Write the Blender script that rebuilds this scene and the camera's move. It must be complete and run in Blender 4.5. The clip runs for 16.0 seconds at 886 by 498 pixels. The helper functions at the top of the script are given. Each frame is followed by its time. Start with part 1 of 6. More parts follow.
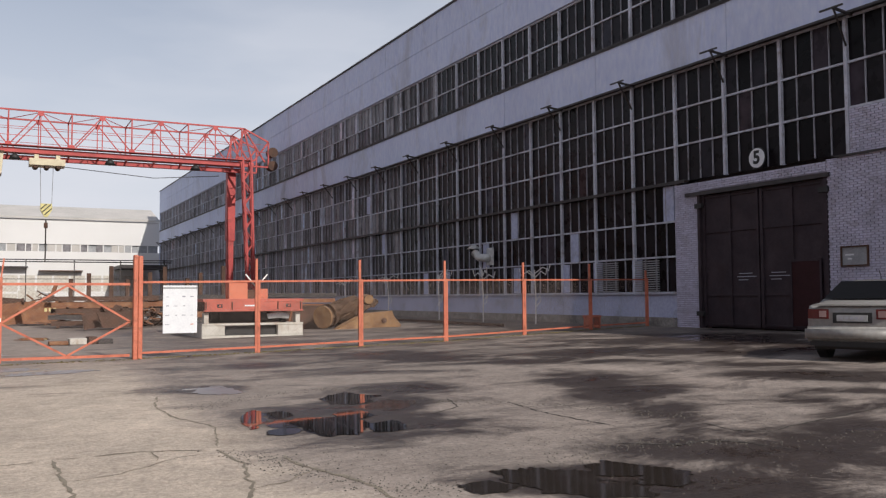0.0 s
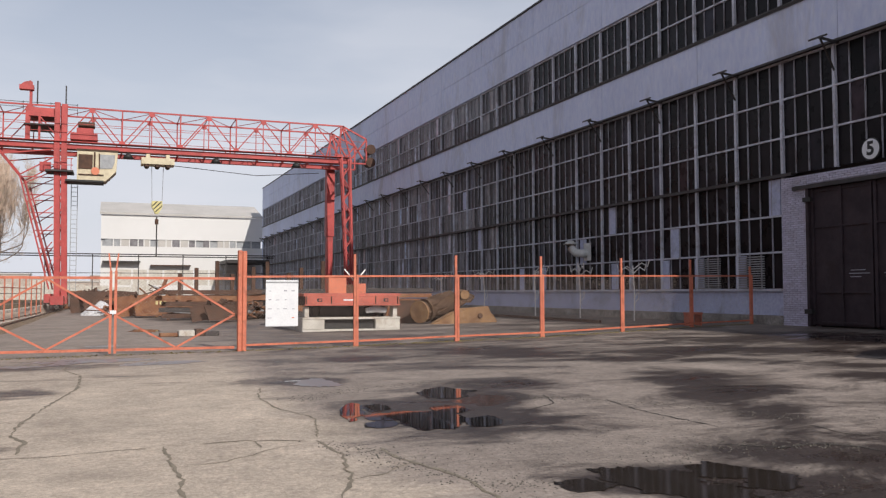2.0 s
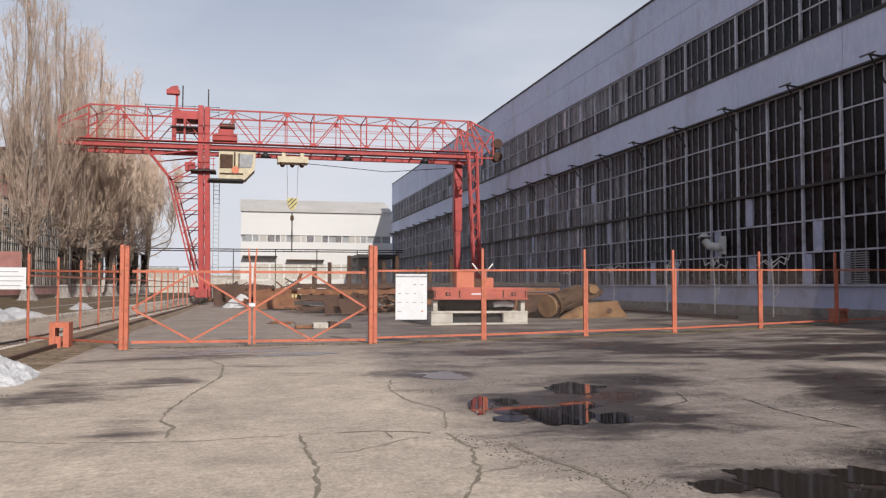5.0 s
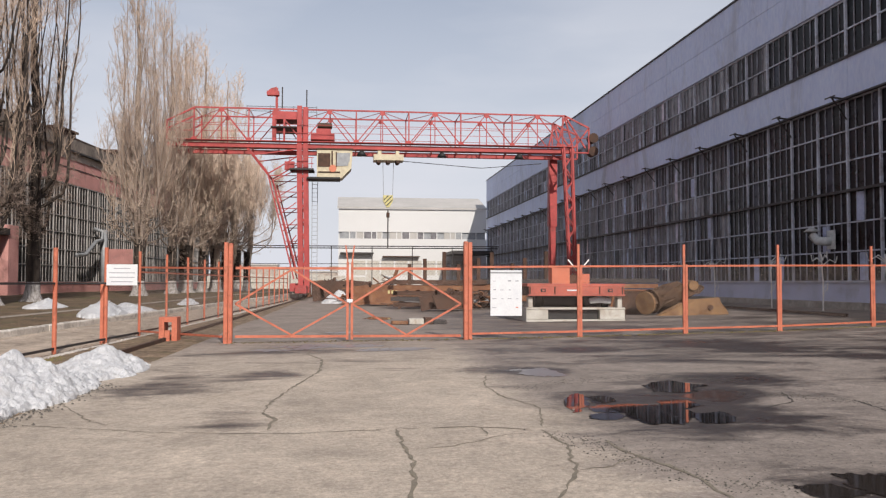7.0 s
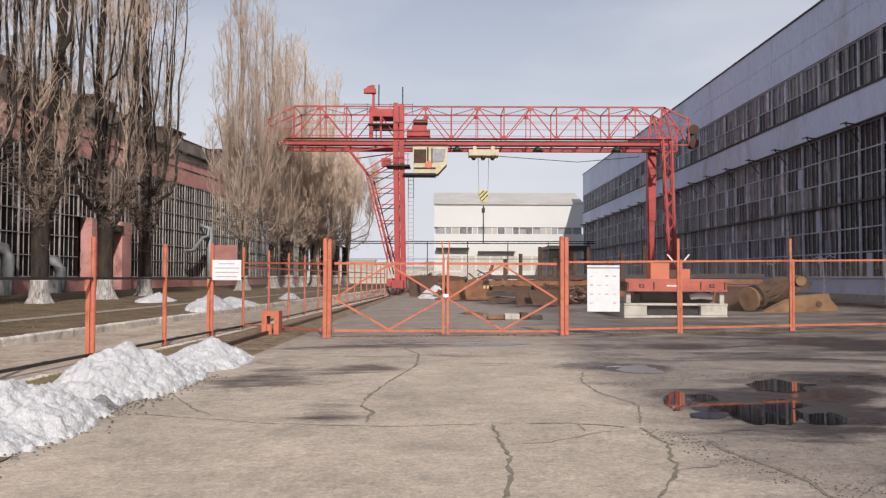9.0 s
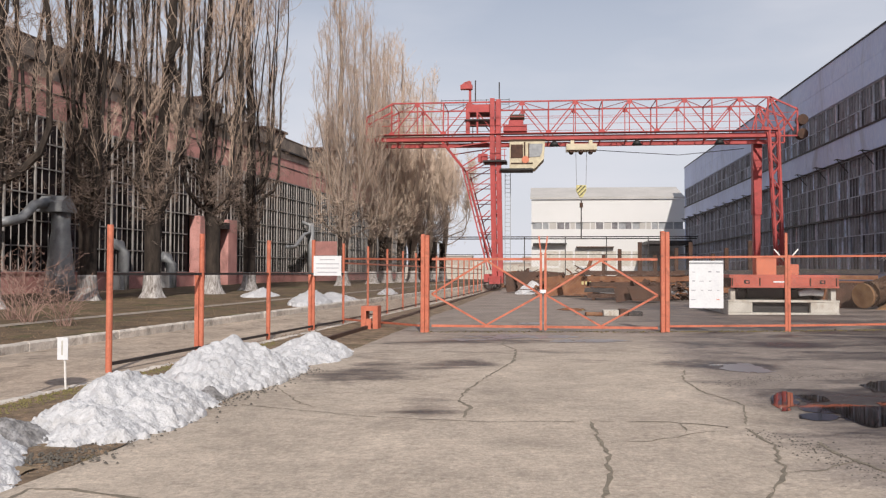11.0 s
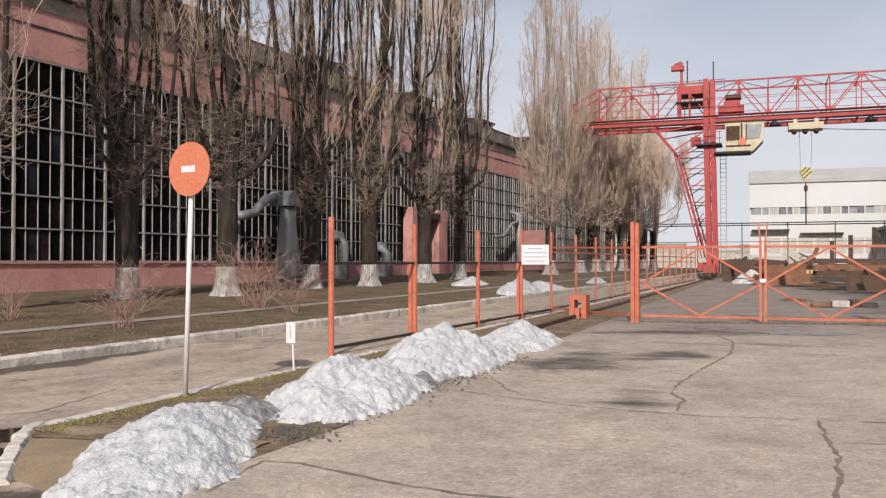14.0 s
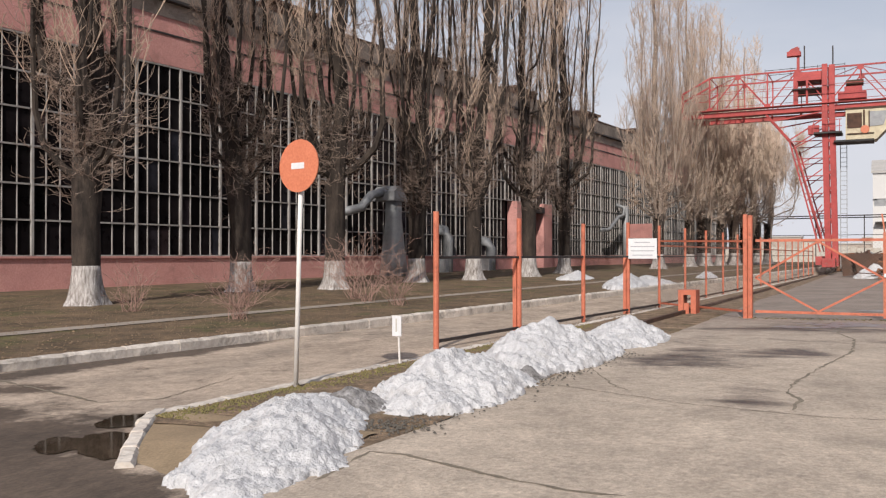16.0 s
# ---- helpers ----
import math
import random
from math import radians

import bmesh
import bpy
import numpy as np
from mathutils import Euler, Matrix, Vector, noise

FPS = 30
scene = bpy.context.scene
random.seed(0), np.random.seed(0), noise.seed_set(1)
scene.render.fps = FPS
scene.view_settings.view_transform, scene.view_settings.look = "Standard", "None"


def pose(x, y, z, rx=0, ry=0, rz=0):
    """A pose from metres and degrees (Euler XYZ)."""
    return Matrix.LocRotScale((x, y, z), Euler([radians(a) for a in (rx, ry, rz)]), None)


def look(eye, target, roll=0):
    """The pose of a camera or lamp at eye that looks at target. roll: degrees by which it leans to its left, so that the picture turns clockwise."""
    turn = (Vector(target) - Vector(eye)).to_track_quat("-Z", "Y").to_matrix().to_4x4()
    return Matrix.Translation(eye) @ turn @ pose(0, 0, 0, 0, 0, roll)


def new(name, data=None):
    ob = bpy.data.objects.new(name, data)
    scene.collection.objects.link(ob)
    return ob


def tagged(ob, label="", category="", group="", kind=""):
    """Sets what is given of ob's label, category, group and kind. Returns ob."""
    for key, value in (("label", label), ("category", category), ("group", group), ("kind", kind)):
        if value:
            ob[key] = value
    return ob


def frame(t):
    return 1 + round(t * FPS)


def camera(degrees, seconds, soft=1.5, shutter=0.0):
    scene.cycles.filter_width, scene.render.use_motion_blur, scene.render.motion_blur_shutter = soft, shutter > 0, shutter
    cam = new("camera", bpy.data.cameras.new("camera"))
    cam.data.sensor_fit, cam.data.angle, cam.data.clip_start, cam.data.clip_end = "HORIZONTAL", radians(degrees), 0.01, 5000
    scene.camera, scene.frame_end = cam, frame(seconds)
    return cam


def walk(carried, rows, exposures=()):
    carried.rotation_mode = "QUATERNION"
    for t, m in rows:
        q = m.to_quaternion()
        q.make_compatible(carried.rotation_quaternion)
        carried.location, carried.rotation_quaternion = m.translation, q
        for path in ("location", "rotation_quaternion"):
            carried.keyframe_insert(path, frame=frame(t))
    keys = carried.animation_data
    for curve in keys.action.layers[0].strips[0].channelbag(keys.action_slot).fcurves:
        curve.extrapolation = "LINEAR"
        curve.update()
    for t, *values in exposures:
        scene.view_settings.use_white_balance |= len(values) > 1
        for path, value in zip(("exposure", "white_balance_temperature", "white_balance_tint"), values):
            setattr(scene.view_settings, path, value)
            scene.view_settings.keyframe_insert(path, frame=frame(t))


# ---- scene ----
# ---- camera ----
cam = camera(54.3, 16.0, soft=1.25)
PATH = [(0.0, -27.5, 3.16, 0.37), (0.5, -26.06, 3.07, 0.29), (1.0, -24.52, 3.01, 0.19), (1.5, -22.94, 2.95, 0.14),
        (2.0, -21.15, 2.88, 0.03), (2.5, -19.64, 2.8, -0.02), (3.0, -18.13, 2.72, -0.05), (3.5, -16.84, 2.66, -0.13),
        (4.0, -15.38, 2.6, -0.15), (6.5, -8.29, 2.3, -0.12), (7.0, -6.43, 2.22, -0.14), (7.5, -4.81, 2.14, -0.15),
        (8.0, -3.14, 2.06, -0.17), (8.5, -1.7, 1.97, -0.18), (9.0, -0.1, 1.88, -0.19), (11.5, 8.43, 1.44, -0.2),
        (12.0, 10.79, 1.31, -0.18), (12.5, 12.97, 1.18, -0.16), (13.0, 15.43, 1.05, -0.12), (13.5, 17.73, 0.93, -0.08),
        (14.0, 20.04, 0.8, -0.03), (14.5, 21.82, 0.72, -0.03), (15.0, 23.69, 0.62, 0.0), (15.5, 25.37, 0.51, 0.01),
        (16.0, 26.95, 0.41, 0.02)]
walk(cam, [(t, pose(0, 0, 1.45, 90 + p, r, y)) for t, y, p, r in PATH], [(0.0, 0.0, 6290, 11), (16.0, 0.0, 6390, 12)])

# ---- light ----
SUN = Vector((0.285, -1.4, 1.0)).normalized()
world = bpy.data.worlds.new("sky")
scene.world = world
world.use_nodes = True
wt = world.node_tree
wt.nodes.clear()
w_out = wt.nodes.new("ShaderNodeOutputWorld")
w_bg = wt.nodes.new("ShaderNodeBackground")
w_sky = wt.nodes.new("ShaderNodeTexSky")
w_sky.sky_type = 'NISHITA'
w_sky.sun_disc = False
w_sky.sun_elevation = math.asin(SUN.z)
w_sky.sun_rotation = math.atan2(SUN.x, SUN.y)
w_sky.air_density, w_sky.dust_density, w_sky.ozone_density = 1.0, 1.5, 1.0
w_co = wt.nodes.new("ShaderNodeTexCoord")
w_map = wt.nodes.new("ShaderNodeMapping")
w_map.inputs["Scale"].default_value = (1.6, 1.6, 6.0)
w_noise = wt.nodes.new("ShaderNodeTexNoise")
w_noise.inputs["Scale"].default_value = 1.7
w_noise.inputs["Detail"].default_value = 5.0
w_sep = wt.nodes.new("ShaderNodeSeparateXYZ")
w_low = wt.nodes.new("ShaderNodeMapRange")
for key, val in (("From Min", 0.02), ("From Max", 0.42), ("To Min", 1.0), ("To Max", 0.27)):
    w_low.inputs[key].default_value = val
w_ramp = wt.nodes.new("ShaderNodeMapRange")
for key, val in (("From Min", 0.38), ("From Max", 0.62)):
    w_ramp.inputs[key].default_value = val
w_mul = wt.nodes.new("ShaderNodeMath")
w_mul.operation = 'MULTIPLY_ADD'
w_mul.inputs[1].default_value = 0.2
w_mix = wt.nodes.new("ShaderNodeMix")
w_mix.data_type = 'RGBA'
w_mix.inputs["B"].default_value = (8.9, 9.0, 9.5, 1)
wt.links.new(w_co.outputs["Generated"], w_map.inputs["Vector"])
wt.links.new(w_map.outputs[0], w_noise.inputs["Vector"])
wt.links.new(w_co.outputs["Generated"], w_sep.inputs[0])
wt.links.new(w_sep.outputs["Z"], w_low.inputs["Value"])
wt.links.new(w_noise.outputs["Fac"], w_ramp.inputs["Value"])
wt.links.new(w_ramp.outputs[0], w_mul.inputs[0])
wt.links.new(w_low.outputs[0], w_mul.inputs[2])
w_mul.use_clamp = True
wt.links.new(w_mul.outputs[0], w_mix.inputs["Factor"])
wt.links.new(w_sky.outputs[0], w_mix.inputs["A"])
wt.links.new(w_mix.outputs["Result"], w_bg.inputs["Color"])
w_bg.inputs["Strength"].default_value = 0.082
wt.links.new(w_bg.outputs[0], w_out.inputs[0])

sun = new("sun", bpy.data.lights.new("sun", 'SUN'))
sun.data.energy = 3.75
sun.data.angle = radians(0.6)
sun.data.color = (1.0, 0.93, 0.83)
sun.matrix_world = look(SUN * 60, (0, 0, 0))
scene.view_settings.exposure = 0.0

# ---- materials ----
def mat(name, color, color2=None, rough=0.7, metal=0.0, scale=3.0, bump=0.2, fine=40.0, rand=0.0, island=0, stain=None, stain_amt=0.5, stain_scale=1.0, spec=0.5, stretch=(1, 1, 1), rough2=None):
    m = bpy.data.materials.new(name)
    m.use_nodes = True
    nt = m.node_tree
    N, L = nt.nodes.new, nt.links.new
    b = nt.nodes["Principled BSDF"]
    co = N("ShaderNodeTexCoord")
    mp = N("ShaderNodeMapping")
    mp.inputs["Scale"].default_value = stretch
    geo = N("ShaderNodeNewGeometry")
    L(geo.outputs["Position"], mp.inputs["Vector"])
    n1 = N("ShaderNodeTexNoise")
    n1.inputs["Scale"].default_value = scale
    n1.inputs["Detail"].default_value = 6
    n1.inputs["Roughness"].default_value = 0.65
    L(mp.outputs[0], n1.inputs["Vector"])
    n2 = N("ShaderNodeTexNoise")
    n2.inputs["Scale"].default_value = fine
    n2.inputs["Detail"].default_value = 4
    L(mp.outputs[0], n2.inputs["Vector"])
    r1 = N("ShaderNodeMapRange")
    r1.inputs["From Min"].default_value, r1.inputs["From Max"].default_value = 0.35, 0.65
    L(n1.outputs["Fac"], r1.inputs["Value"])
    mx = N("ShaderNodeMix")
    mx.data_type = 'RGBA'
    c2 = color2 or tuple(c * 0.72 for c in color)
    mx.inputs["A"].default_value = (*color, 1)
    mx.inputs["B"].default_value = (*c2, 1)
    L(r1.outputs[0], mx.inputs["Factor"])
    last = mx.outputs["Result"]
    fm = N("ShaderNodeMix")
    fm.data_type = 'RGBA'
    fm.blend_type = 'OVERLAY'
    fm.inputs["Factor"].default_value = 0.35
    L(last, fm.inputs["A"])
    L(n2.outputs["Fac"], fm.inputs["B"])
    last = fm.outputs["Result"]
    if stain:
        n3 = N("ShaderNodeTexNoise")
        n3.inputs["Scale"].default_value = stain_scale
        n3.inputs["Detail"].default_value = 8
        n3.inputs["Roughness"].default_value = 0.7
        n3.inputs["Distortion"].default_value = 0.6
        L(mp.outputs[0], n3.inputs["Vector"])
        r3 = N("ShaderNodeMapRange")
        r3.inputs["From Min"].default_value, r3.inputs["From Max"].default_value = 0.52, 0.66
        r3.inputs["To Max"].default_value = stain_amt
        L(n3.outputs["Fac"], r3.inputs["Value"])
        sm = N("ShaderNodeMix")
        sm.data_type = 'RGBA'
        sm.inputs["B"].default_value = (*stain, 1)
        L(last, sm.inputs["A"])
        L(r3.outputs[0], sm.inputs["Factor"])
        last = sm.outputs["Result"]
    if rand:
        pick = geo.outputs["Random Per Island"] if island else N("ShaderNodeObjectInfo").outputs["Random"]
        hs = N("ShaderNodeHueSaturation")
        rr = N("ShaderNodeMapRange")
        rr.inputs["To Min"].default_value, rr.inputs["To Max"].default_value = 1 - rand, 1 + rand
        L(pick, rr.inputs["Value"])
        L(rr.outputs[0], hs.inputs["Value"])
        L(last, hs.inputs["Color"])
        last = hs.outputs["Color"]
    L(last, b.inputs["Base Color"])
    b.inputs["Metallic"].default_value = metal
    b.inputs["Specular IOR Level"].default_value = spec
    rg = N("ShaderNodeMapRange")
    rg.inputs["To Min"].default_value = rough - 0.08
    rg.inputs["To Max"].default_value = min(1, (rough2 or rough) + 0.08)
    L(n1.outputs["Fac"], rg.inputs["Value"])
    L(rg.outputs[0], b.inputs["Roughness"])
    if bump:
        bp = N("ShaderNodeBump")
        bp.inputs["Strength"].default_value = bump
        bp.inputs["Distance"].default_value = 0.02
        L(n2.outputs["Fac"], bp.inputs["Height"])
        L(bp.outputs[0], b.inputs["Normal"])
    return m


def glass_pane(name, color, rough=0.12, island=False, spec=0.12, low=0.35):
    """Sooty window glass in front of a dark hall; a few panes are coloured like reflected sky."""
    m = bpy.data.materials.new(name)
    m.use_nodes = True
    nt = m.node_tree
    N, L = nt.nodes.new, nt.links.new
    b = nt.nodes["Principled BSDF"]
    geo = N("ShaderNodeNewGeometry")
    src = geo.outputs["Random Per Island"] if island else N("ShaderNodeObjectInfo").outputs["Random"]
    ramp = N("ShaderNodeValToRGB")
    e = ramp.color_ramp.elements
    e[0].position, e[0].color = 0.0, (*[c * low for c in color], 1)
    e[1].position, e[1].color = 0.9, (*[c * 1.5 for c in color], 1)
    # bluish stop paints a sky reflection into the odd pane
    x = e.new(0.94)
    x.color = (color[0] * 3.4, color[1] * 4.4, color[2] * 5.2, 1)
    x = e.new(1.0)
    x.color = (color[0] * 3.4, color[1] * 2.4, color[2] * 2.2, 1)
    L(src, ramp.inputs[0])
    n1 = N("ShaderNodeTexNoise")
    n1.inputs["Scale"].default_value = 1.6
    n1.inputs["Detail"].default_value = 7
    L(geo.outputs["Position"], n1.inputs["Vector"])
    r = N("ShaderNodeMapRange")
    r.inputs["From Min"].default_value, r.inputs["From Max"].default_value = 0.3, 0.75
    r.inputs["To Min"].default_value, r.inputs["To Max"].default_value = 0.5, 1.6
    L(n1.outputs["Fac"], r.inputs["Value"])
    mx = N("ShaderNodeMix")
    mx.data_type = 'RGBA'
    mx.blend_type = 'MULTIPLY'
    mx.inputs["Factor"].default_value = 1
    L(ramp.outputs[0], mx.inputs["A"])
    L(r.outputs[0], mx.inputs["B"])
    L(mx.outputs["Result"], b.inputs["Base Color"])
    rr = N("ShaderNodeMapRange")
    rr.inputs["To Min"].default_value, rr.inputs["To Max"].default_value = rough, rough + 0.45
    L(n1.outputs["Fac"], rr.inputs["Value"])
    L(rr.outputs[0], b.inputs["Roughness"])
    b.inputs["Specular IOR Level"].default_value = spec
    return m


def plain(name, color, rough=0.6, metal=0.0):
    m = bpy.data.materials.new(name)
    m.use_nodes = True
    b = m.node_tree.nodes["Principled BSDF"]
    b.inputs["Base Color"].default_value = (*color, 1)
    b.inputs["Roughness"].default_value = rough
    b.inputs["Metallic"].default_value = metal
    return m


M_FENCE = mat("orange_paint", (0.6, 0.19, 0.11), (0.5, 0.14, 0.08), 0.55, scale=2.5, fine=30, stain=(0.16, 0.055, 0.03), stain_amt=0.6, stain_scale=3)
M_CRANE = mat("red_crane_paint", (0.5, 0.075, 0.068), (0.36, 0.048, 0.046), 0.55, scale=0.8, fine=10, stain=(0.2, 0.05, 0.04), stain_amt=0.5)
M_PANEL = mat("grey_blue_panel", (0.63, 0.68, 0.86), (0.56, 0.6, 0.77), 0.75, scale=0.35, fine=9, stain=(0.3, 0.28, 0.28), stain_amt=0.4, stain_scale=0.5, stretch=(1, 0.6, 0.25))
M_PANEL_LOW = mat("lavender_wall_paint", (0.5, 0.53, 0.69), (0.42, 0.45, 0.6), 0.75, scale=0.6, fine=9, stain=(0.2, 0.19, 0.2), stain_amt=0.4, stain_scale=0.8)
M_MULL = mat("grey_frame_paint", (0.6, 0.62, 0.7), (0.42, 0.42, 0.47), 0.7, scale=1.2, fine=20, stain=(0.16, 0.1, 0.07), stain_amt=0.6, stain_scale=1.5)
M_BAR = mat("dull_bar_paint", (0.4, 0.395, 0.44), (0.26, 0.25, 0.27), 0.7, scale=1.2, fine=20, stain=(0.11, 0.08, 0.07), stain_amt=0.7, stain_scale=1.2)
M_MULL_W = mat("white_frame_paint", (0.44, 0.42, 0.405), (0.31, 0.29, 0.275), 0.7, scale=1.2, fine=20, stain=(0.2, 0.14, 0.1), stain_amt=0.5, stain_scale=1.5)
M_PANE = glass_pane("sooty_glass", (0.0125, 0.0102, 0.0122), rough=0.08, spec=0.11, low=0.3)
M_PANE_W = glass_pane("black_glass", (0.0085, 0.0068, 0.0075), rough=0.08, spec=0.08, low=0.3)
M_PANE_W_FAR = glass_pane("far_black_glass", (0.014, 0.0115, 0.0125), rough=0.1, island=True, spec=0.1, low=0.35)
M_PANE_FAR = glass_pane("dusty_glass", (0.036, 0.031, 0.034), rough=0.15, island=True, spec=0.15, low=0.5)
# pale base carries both dust and the sky's grazing reflection
M_PANE_DUST_GLARE = glass_pane("dusty_glare_glass", (0.17, 0.16, 0.168), rough=0.22, island=True, spec=0.5, low=0.6)
M_STEEL_DARK = mat("dark_steel", (0.05, 0.042, 0.04), (0.03, 0.025, 0.025), 0.6, scale=2)
M_CONC = mat("plinth_concrete", (0.33, 0.31, 0.28), (0.24, 0.22, 0.2), 0.9, scale=1.2, fine=25, stain=(0.12, 0.11, 0.1), stain_amt=0.6, stain_scale=1.2, bump=0.4)
M_BRICK = mat("whitewashed_brick", (0.6, 0.58, 0.7), (0.48, 0.46, 0.56), 0.9, scale=1.5, fine=30, stain=(0.24, 0.2, 0.21), stain_amt=0.5, stain_scale=2, rand=0.1, island=1, bump=0.5)
M_MORTAR = mat("mortar", (0.4, 0.385, 0.47), None, 0.95, scale=4)
M_GATE = mat("brown_gate_paint", (0.055, 0.04, 0.046), (0.034, 0.025, 0.03), 0.6, spec=0.2, scale=1.5, stain=(0.035, 0.02, 0.018), stain_amt=0.4)
M_WICKET = mat("maroon_door_paint", (0.04, 0.012, 0.014), None, 0.55, spec=0.2)
M_PINK = mat("pink_plaster", (0.68, 0.345, 0.31), (0.58, 0.285, 0.255), 0.9, scale=0.5, fine=15, stain=(0.3, 0.16, 0.14), stain_amt=0.45, stain_scale=0.7)
M_UPPER = mat("weathered_render", (0.3, 0.25, 0.21), (0.17, 0.14, 0.12), 0.9, scale=0.8, fine=12, stain=(0.07, 0.055, 0.048), stain_amt=0.7, stain_scale=0.6)
M_CREAM = mat("cream_plaster", (0.5, 0.42, 0.35), (0.38, 0.32, 0.28), 0.9, scale=0.7, stain=(0.16, 0.13, 0.11), stain_amt=0.6)
M_WHITE = mat("white_hall_cladding", (0.7, 0.69, 0.675), (0.66, 0.65, 0.635), 0.8, scale=0.15, fine=60, bump=0.0)
M_GREYROOF = mat("grey_roof_sheet", (0.52, 0.49, 0.46), (0.43, 0.41, 0.38), 0.8, scale=0.3)
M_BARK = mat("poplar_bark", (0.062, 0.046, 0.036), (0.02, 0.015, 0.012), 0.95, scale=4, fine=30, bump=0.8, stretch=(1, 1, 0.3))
M_LIME = mat("limewashed_bark", (0.6, 0.57, 0.55), (0.22, 0.19, 0.17), 0.95, scale=13, fine=40, bump=1.0, stain=(0.09, 0.07, 0.06), stain_amt=0.8, stain_scale=9, stretch=(1, 1, 0.16))
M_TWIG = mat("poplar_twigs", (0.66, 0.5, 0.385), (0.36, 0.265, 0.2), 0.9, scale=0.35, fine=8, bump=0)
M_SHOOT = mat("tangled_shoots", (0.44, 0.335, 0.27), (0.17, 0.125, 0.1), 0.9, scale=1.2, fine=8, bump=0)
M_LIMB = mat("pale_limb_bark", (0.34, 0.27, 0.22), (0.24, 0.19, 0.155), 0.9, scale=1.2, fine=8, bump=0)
M_TWIG_LIGHT = mat("pale_twigs", (0.7, 0.555, 0.445), (0.48, 0.37, 0.285), 0.9, scale=0.6, fine=8, bump=0)
M_SIGN_W = mat("white_enamel", (0.78, 0.79, 0.8), (0.7, 0.71, 0.73), 0.4, scale=3, fine=20, bump=0.03)
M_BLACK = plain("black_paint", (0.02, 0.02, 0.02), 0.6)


# ---- mesh helpers ----
def box(bm, x0, y0, z0, x1, y1, z1):
    vs = [bm.verts.new(p) for p in ((x0, y0, z0), (x1, y0, z0), (x1, y1, z0), (x0, y1, z0), (x0, y0, z1), (x1, y0, z1), (x1, y1, z1), (x0, y1, z1))]
    for f in ((0, 3, 2, 1), (4, 5, 6, 7), (0, 1, 5, 4), (1, 2, 6, 5), (2, 3, 7, 6), (3, 0, 4, 7)):
        bm.faces.new([vs[i] for i in f])


def bar(bm, a, b, w, h=None):
    """A square bar of width w (and height h) from a to b."""
    a, b = Vector(a), Vector(b)
    d = (b - a).normalized()
    up = Vector((0, 0, 1)) if abs(d.z) < 0.95 else Vector((0, 1, 0))
    s = d.cross(up).normalized()
    u = s.cross(d)
    s, u = s * w / 2, u * (h or w) / 2
    vs = [bm.verts.new(p + q) for p in (a, b) for q in (s + u, -s + u, -s - u, s - u)]
    for f in ((0, 1, 2, 3), (7, 6, 5, 4), (0, 4, 5, 1), (1, 5, 6, 2), (2, 6, 7, 3), (3, 7, 4, 0)):
        bm.faces.new([vs[i] for i in f])


def tube(bm, pts, radii, sides=8, caps=True):
    """A round tube through pts."""
    rings = []
    pts = [Vector(p) for p in pts]
    for i, p in enumerate(pts):
        d = (pts[min(i + 1, len(pts) - 1)] - pts[max(i - 1, 0)]).normalized()
        up = Vector((0, 0, 1)) if abs(d.z) < 0.9 else Vector((0, 1, 0))
        s = d.cross(up).normalized()
        u = s.cross(d)
        r = radii[i] if isinstance(radii, (list, tuple)) else radii
        rings.append([bm.verts.new(p + (s * math.cos(2 * math.pi * k / sides) + u * math.sin(2 * math.pi * k / sides)) * r) for k in range(sides)])
    for A, B in zip(rings, rings[1:]):
        for k in range(sides):
            bm.faces.new((A[k], A[(k + 1) % sides], B[(k + 1) % sides], B[k]))
    if caps:
        bm.faces.new(rings[0][::-1])
        bm.faces.new(rings[-1])


def prism(bm, outline, x0, x1, axis=0):
    """Extrude a 2D outline along an axis."""
    def place(p, x):
        return {0: (x, p[0], p[1]), 1: (p[0], x, p[1]), 2: (p[0], p[1], x)}[axis]
    A = [bm.verts.new(place(p, x0)) for p in outline]
    B = [bm.verts.new(place(p, x1)) for p in outline]
    n = len(outline)
    for i in range(n):
        bm.faces.new((A[i], A[(i + 1) % n], B[(i + 1) % n], B[i]))
    bm.faces.new(A[::-1])
    bm.faces.new(B)


def mesh_of(name, bm, material, smooth=False):
    bmesh.ops.recalc_face_normals(bm, faces=bm.faces)
    me = bpy.data.meshes.new(name)
    bm.to_mesh(me)
    bm.free()
    for m in (material if isinstance(material, (list, tuple)) else [material]):
        me.materials.append(m)
    if smooth:
        me.shade_smooth()
    return me


def part(name, bm, material, parent=None, label="", smooth=False):
    ob = new(name, mesh_of(name, bm, material, smooth))
    ob.parent = parent
    return tagged(ob, label)


def piece(name, me, parent, loc, rot=(0, 0, 0), scale=(1, 1, 1)):
    ob = new(name, me)
    ob.parent = parent
    ob.location, ob.rotation_euler, ob.scale = loc, rot, scale
    return ob


def thing(name, label, category, loc=(0, 0, 0), rz=0.0, group="", kind=""):
    ob = new(name)
    ob.empty_display_size = 0.2
    ob.location, ob.rotation_euler = loc, (0, 0, radians(rz))
    return tagged(ob, label, category, group, kind)


def boxes(*bs):
    bm = bmesh.new()
    for b in bs:
        box(bm, *b)
    return bm


def g(x):
    """Height of the yard, which rises gently towards the hall."""
    return 0.0118 * min(max(x, -8.0), 23.0)


def lawn_z(y):
    return 0.05 + 0.0075 * (min(max(y, 0.0), 80.0) - 20)

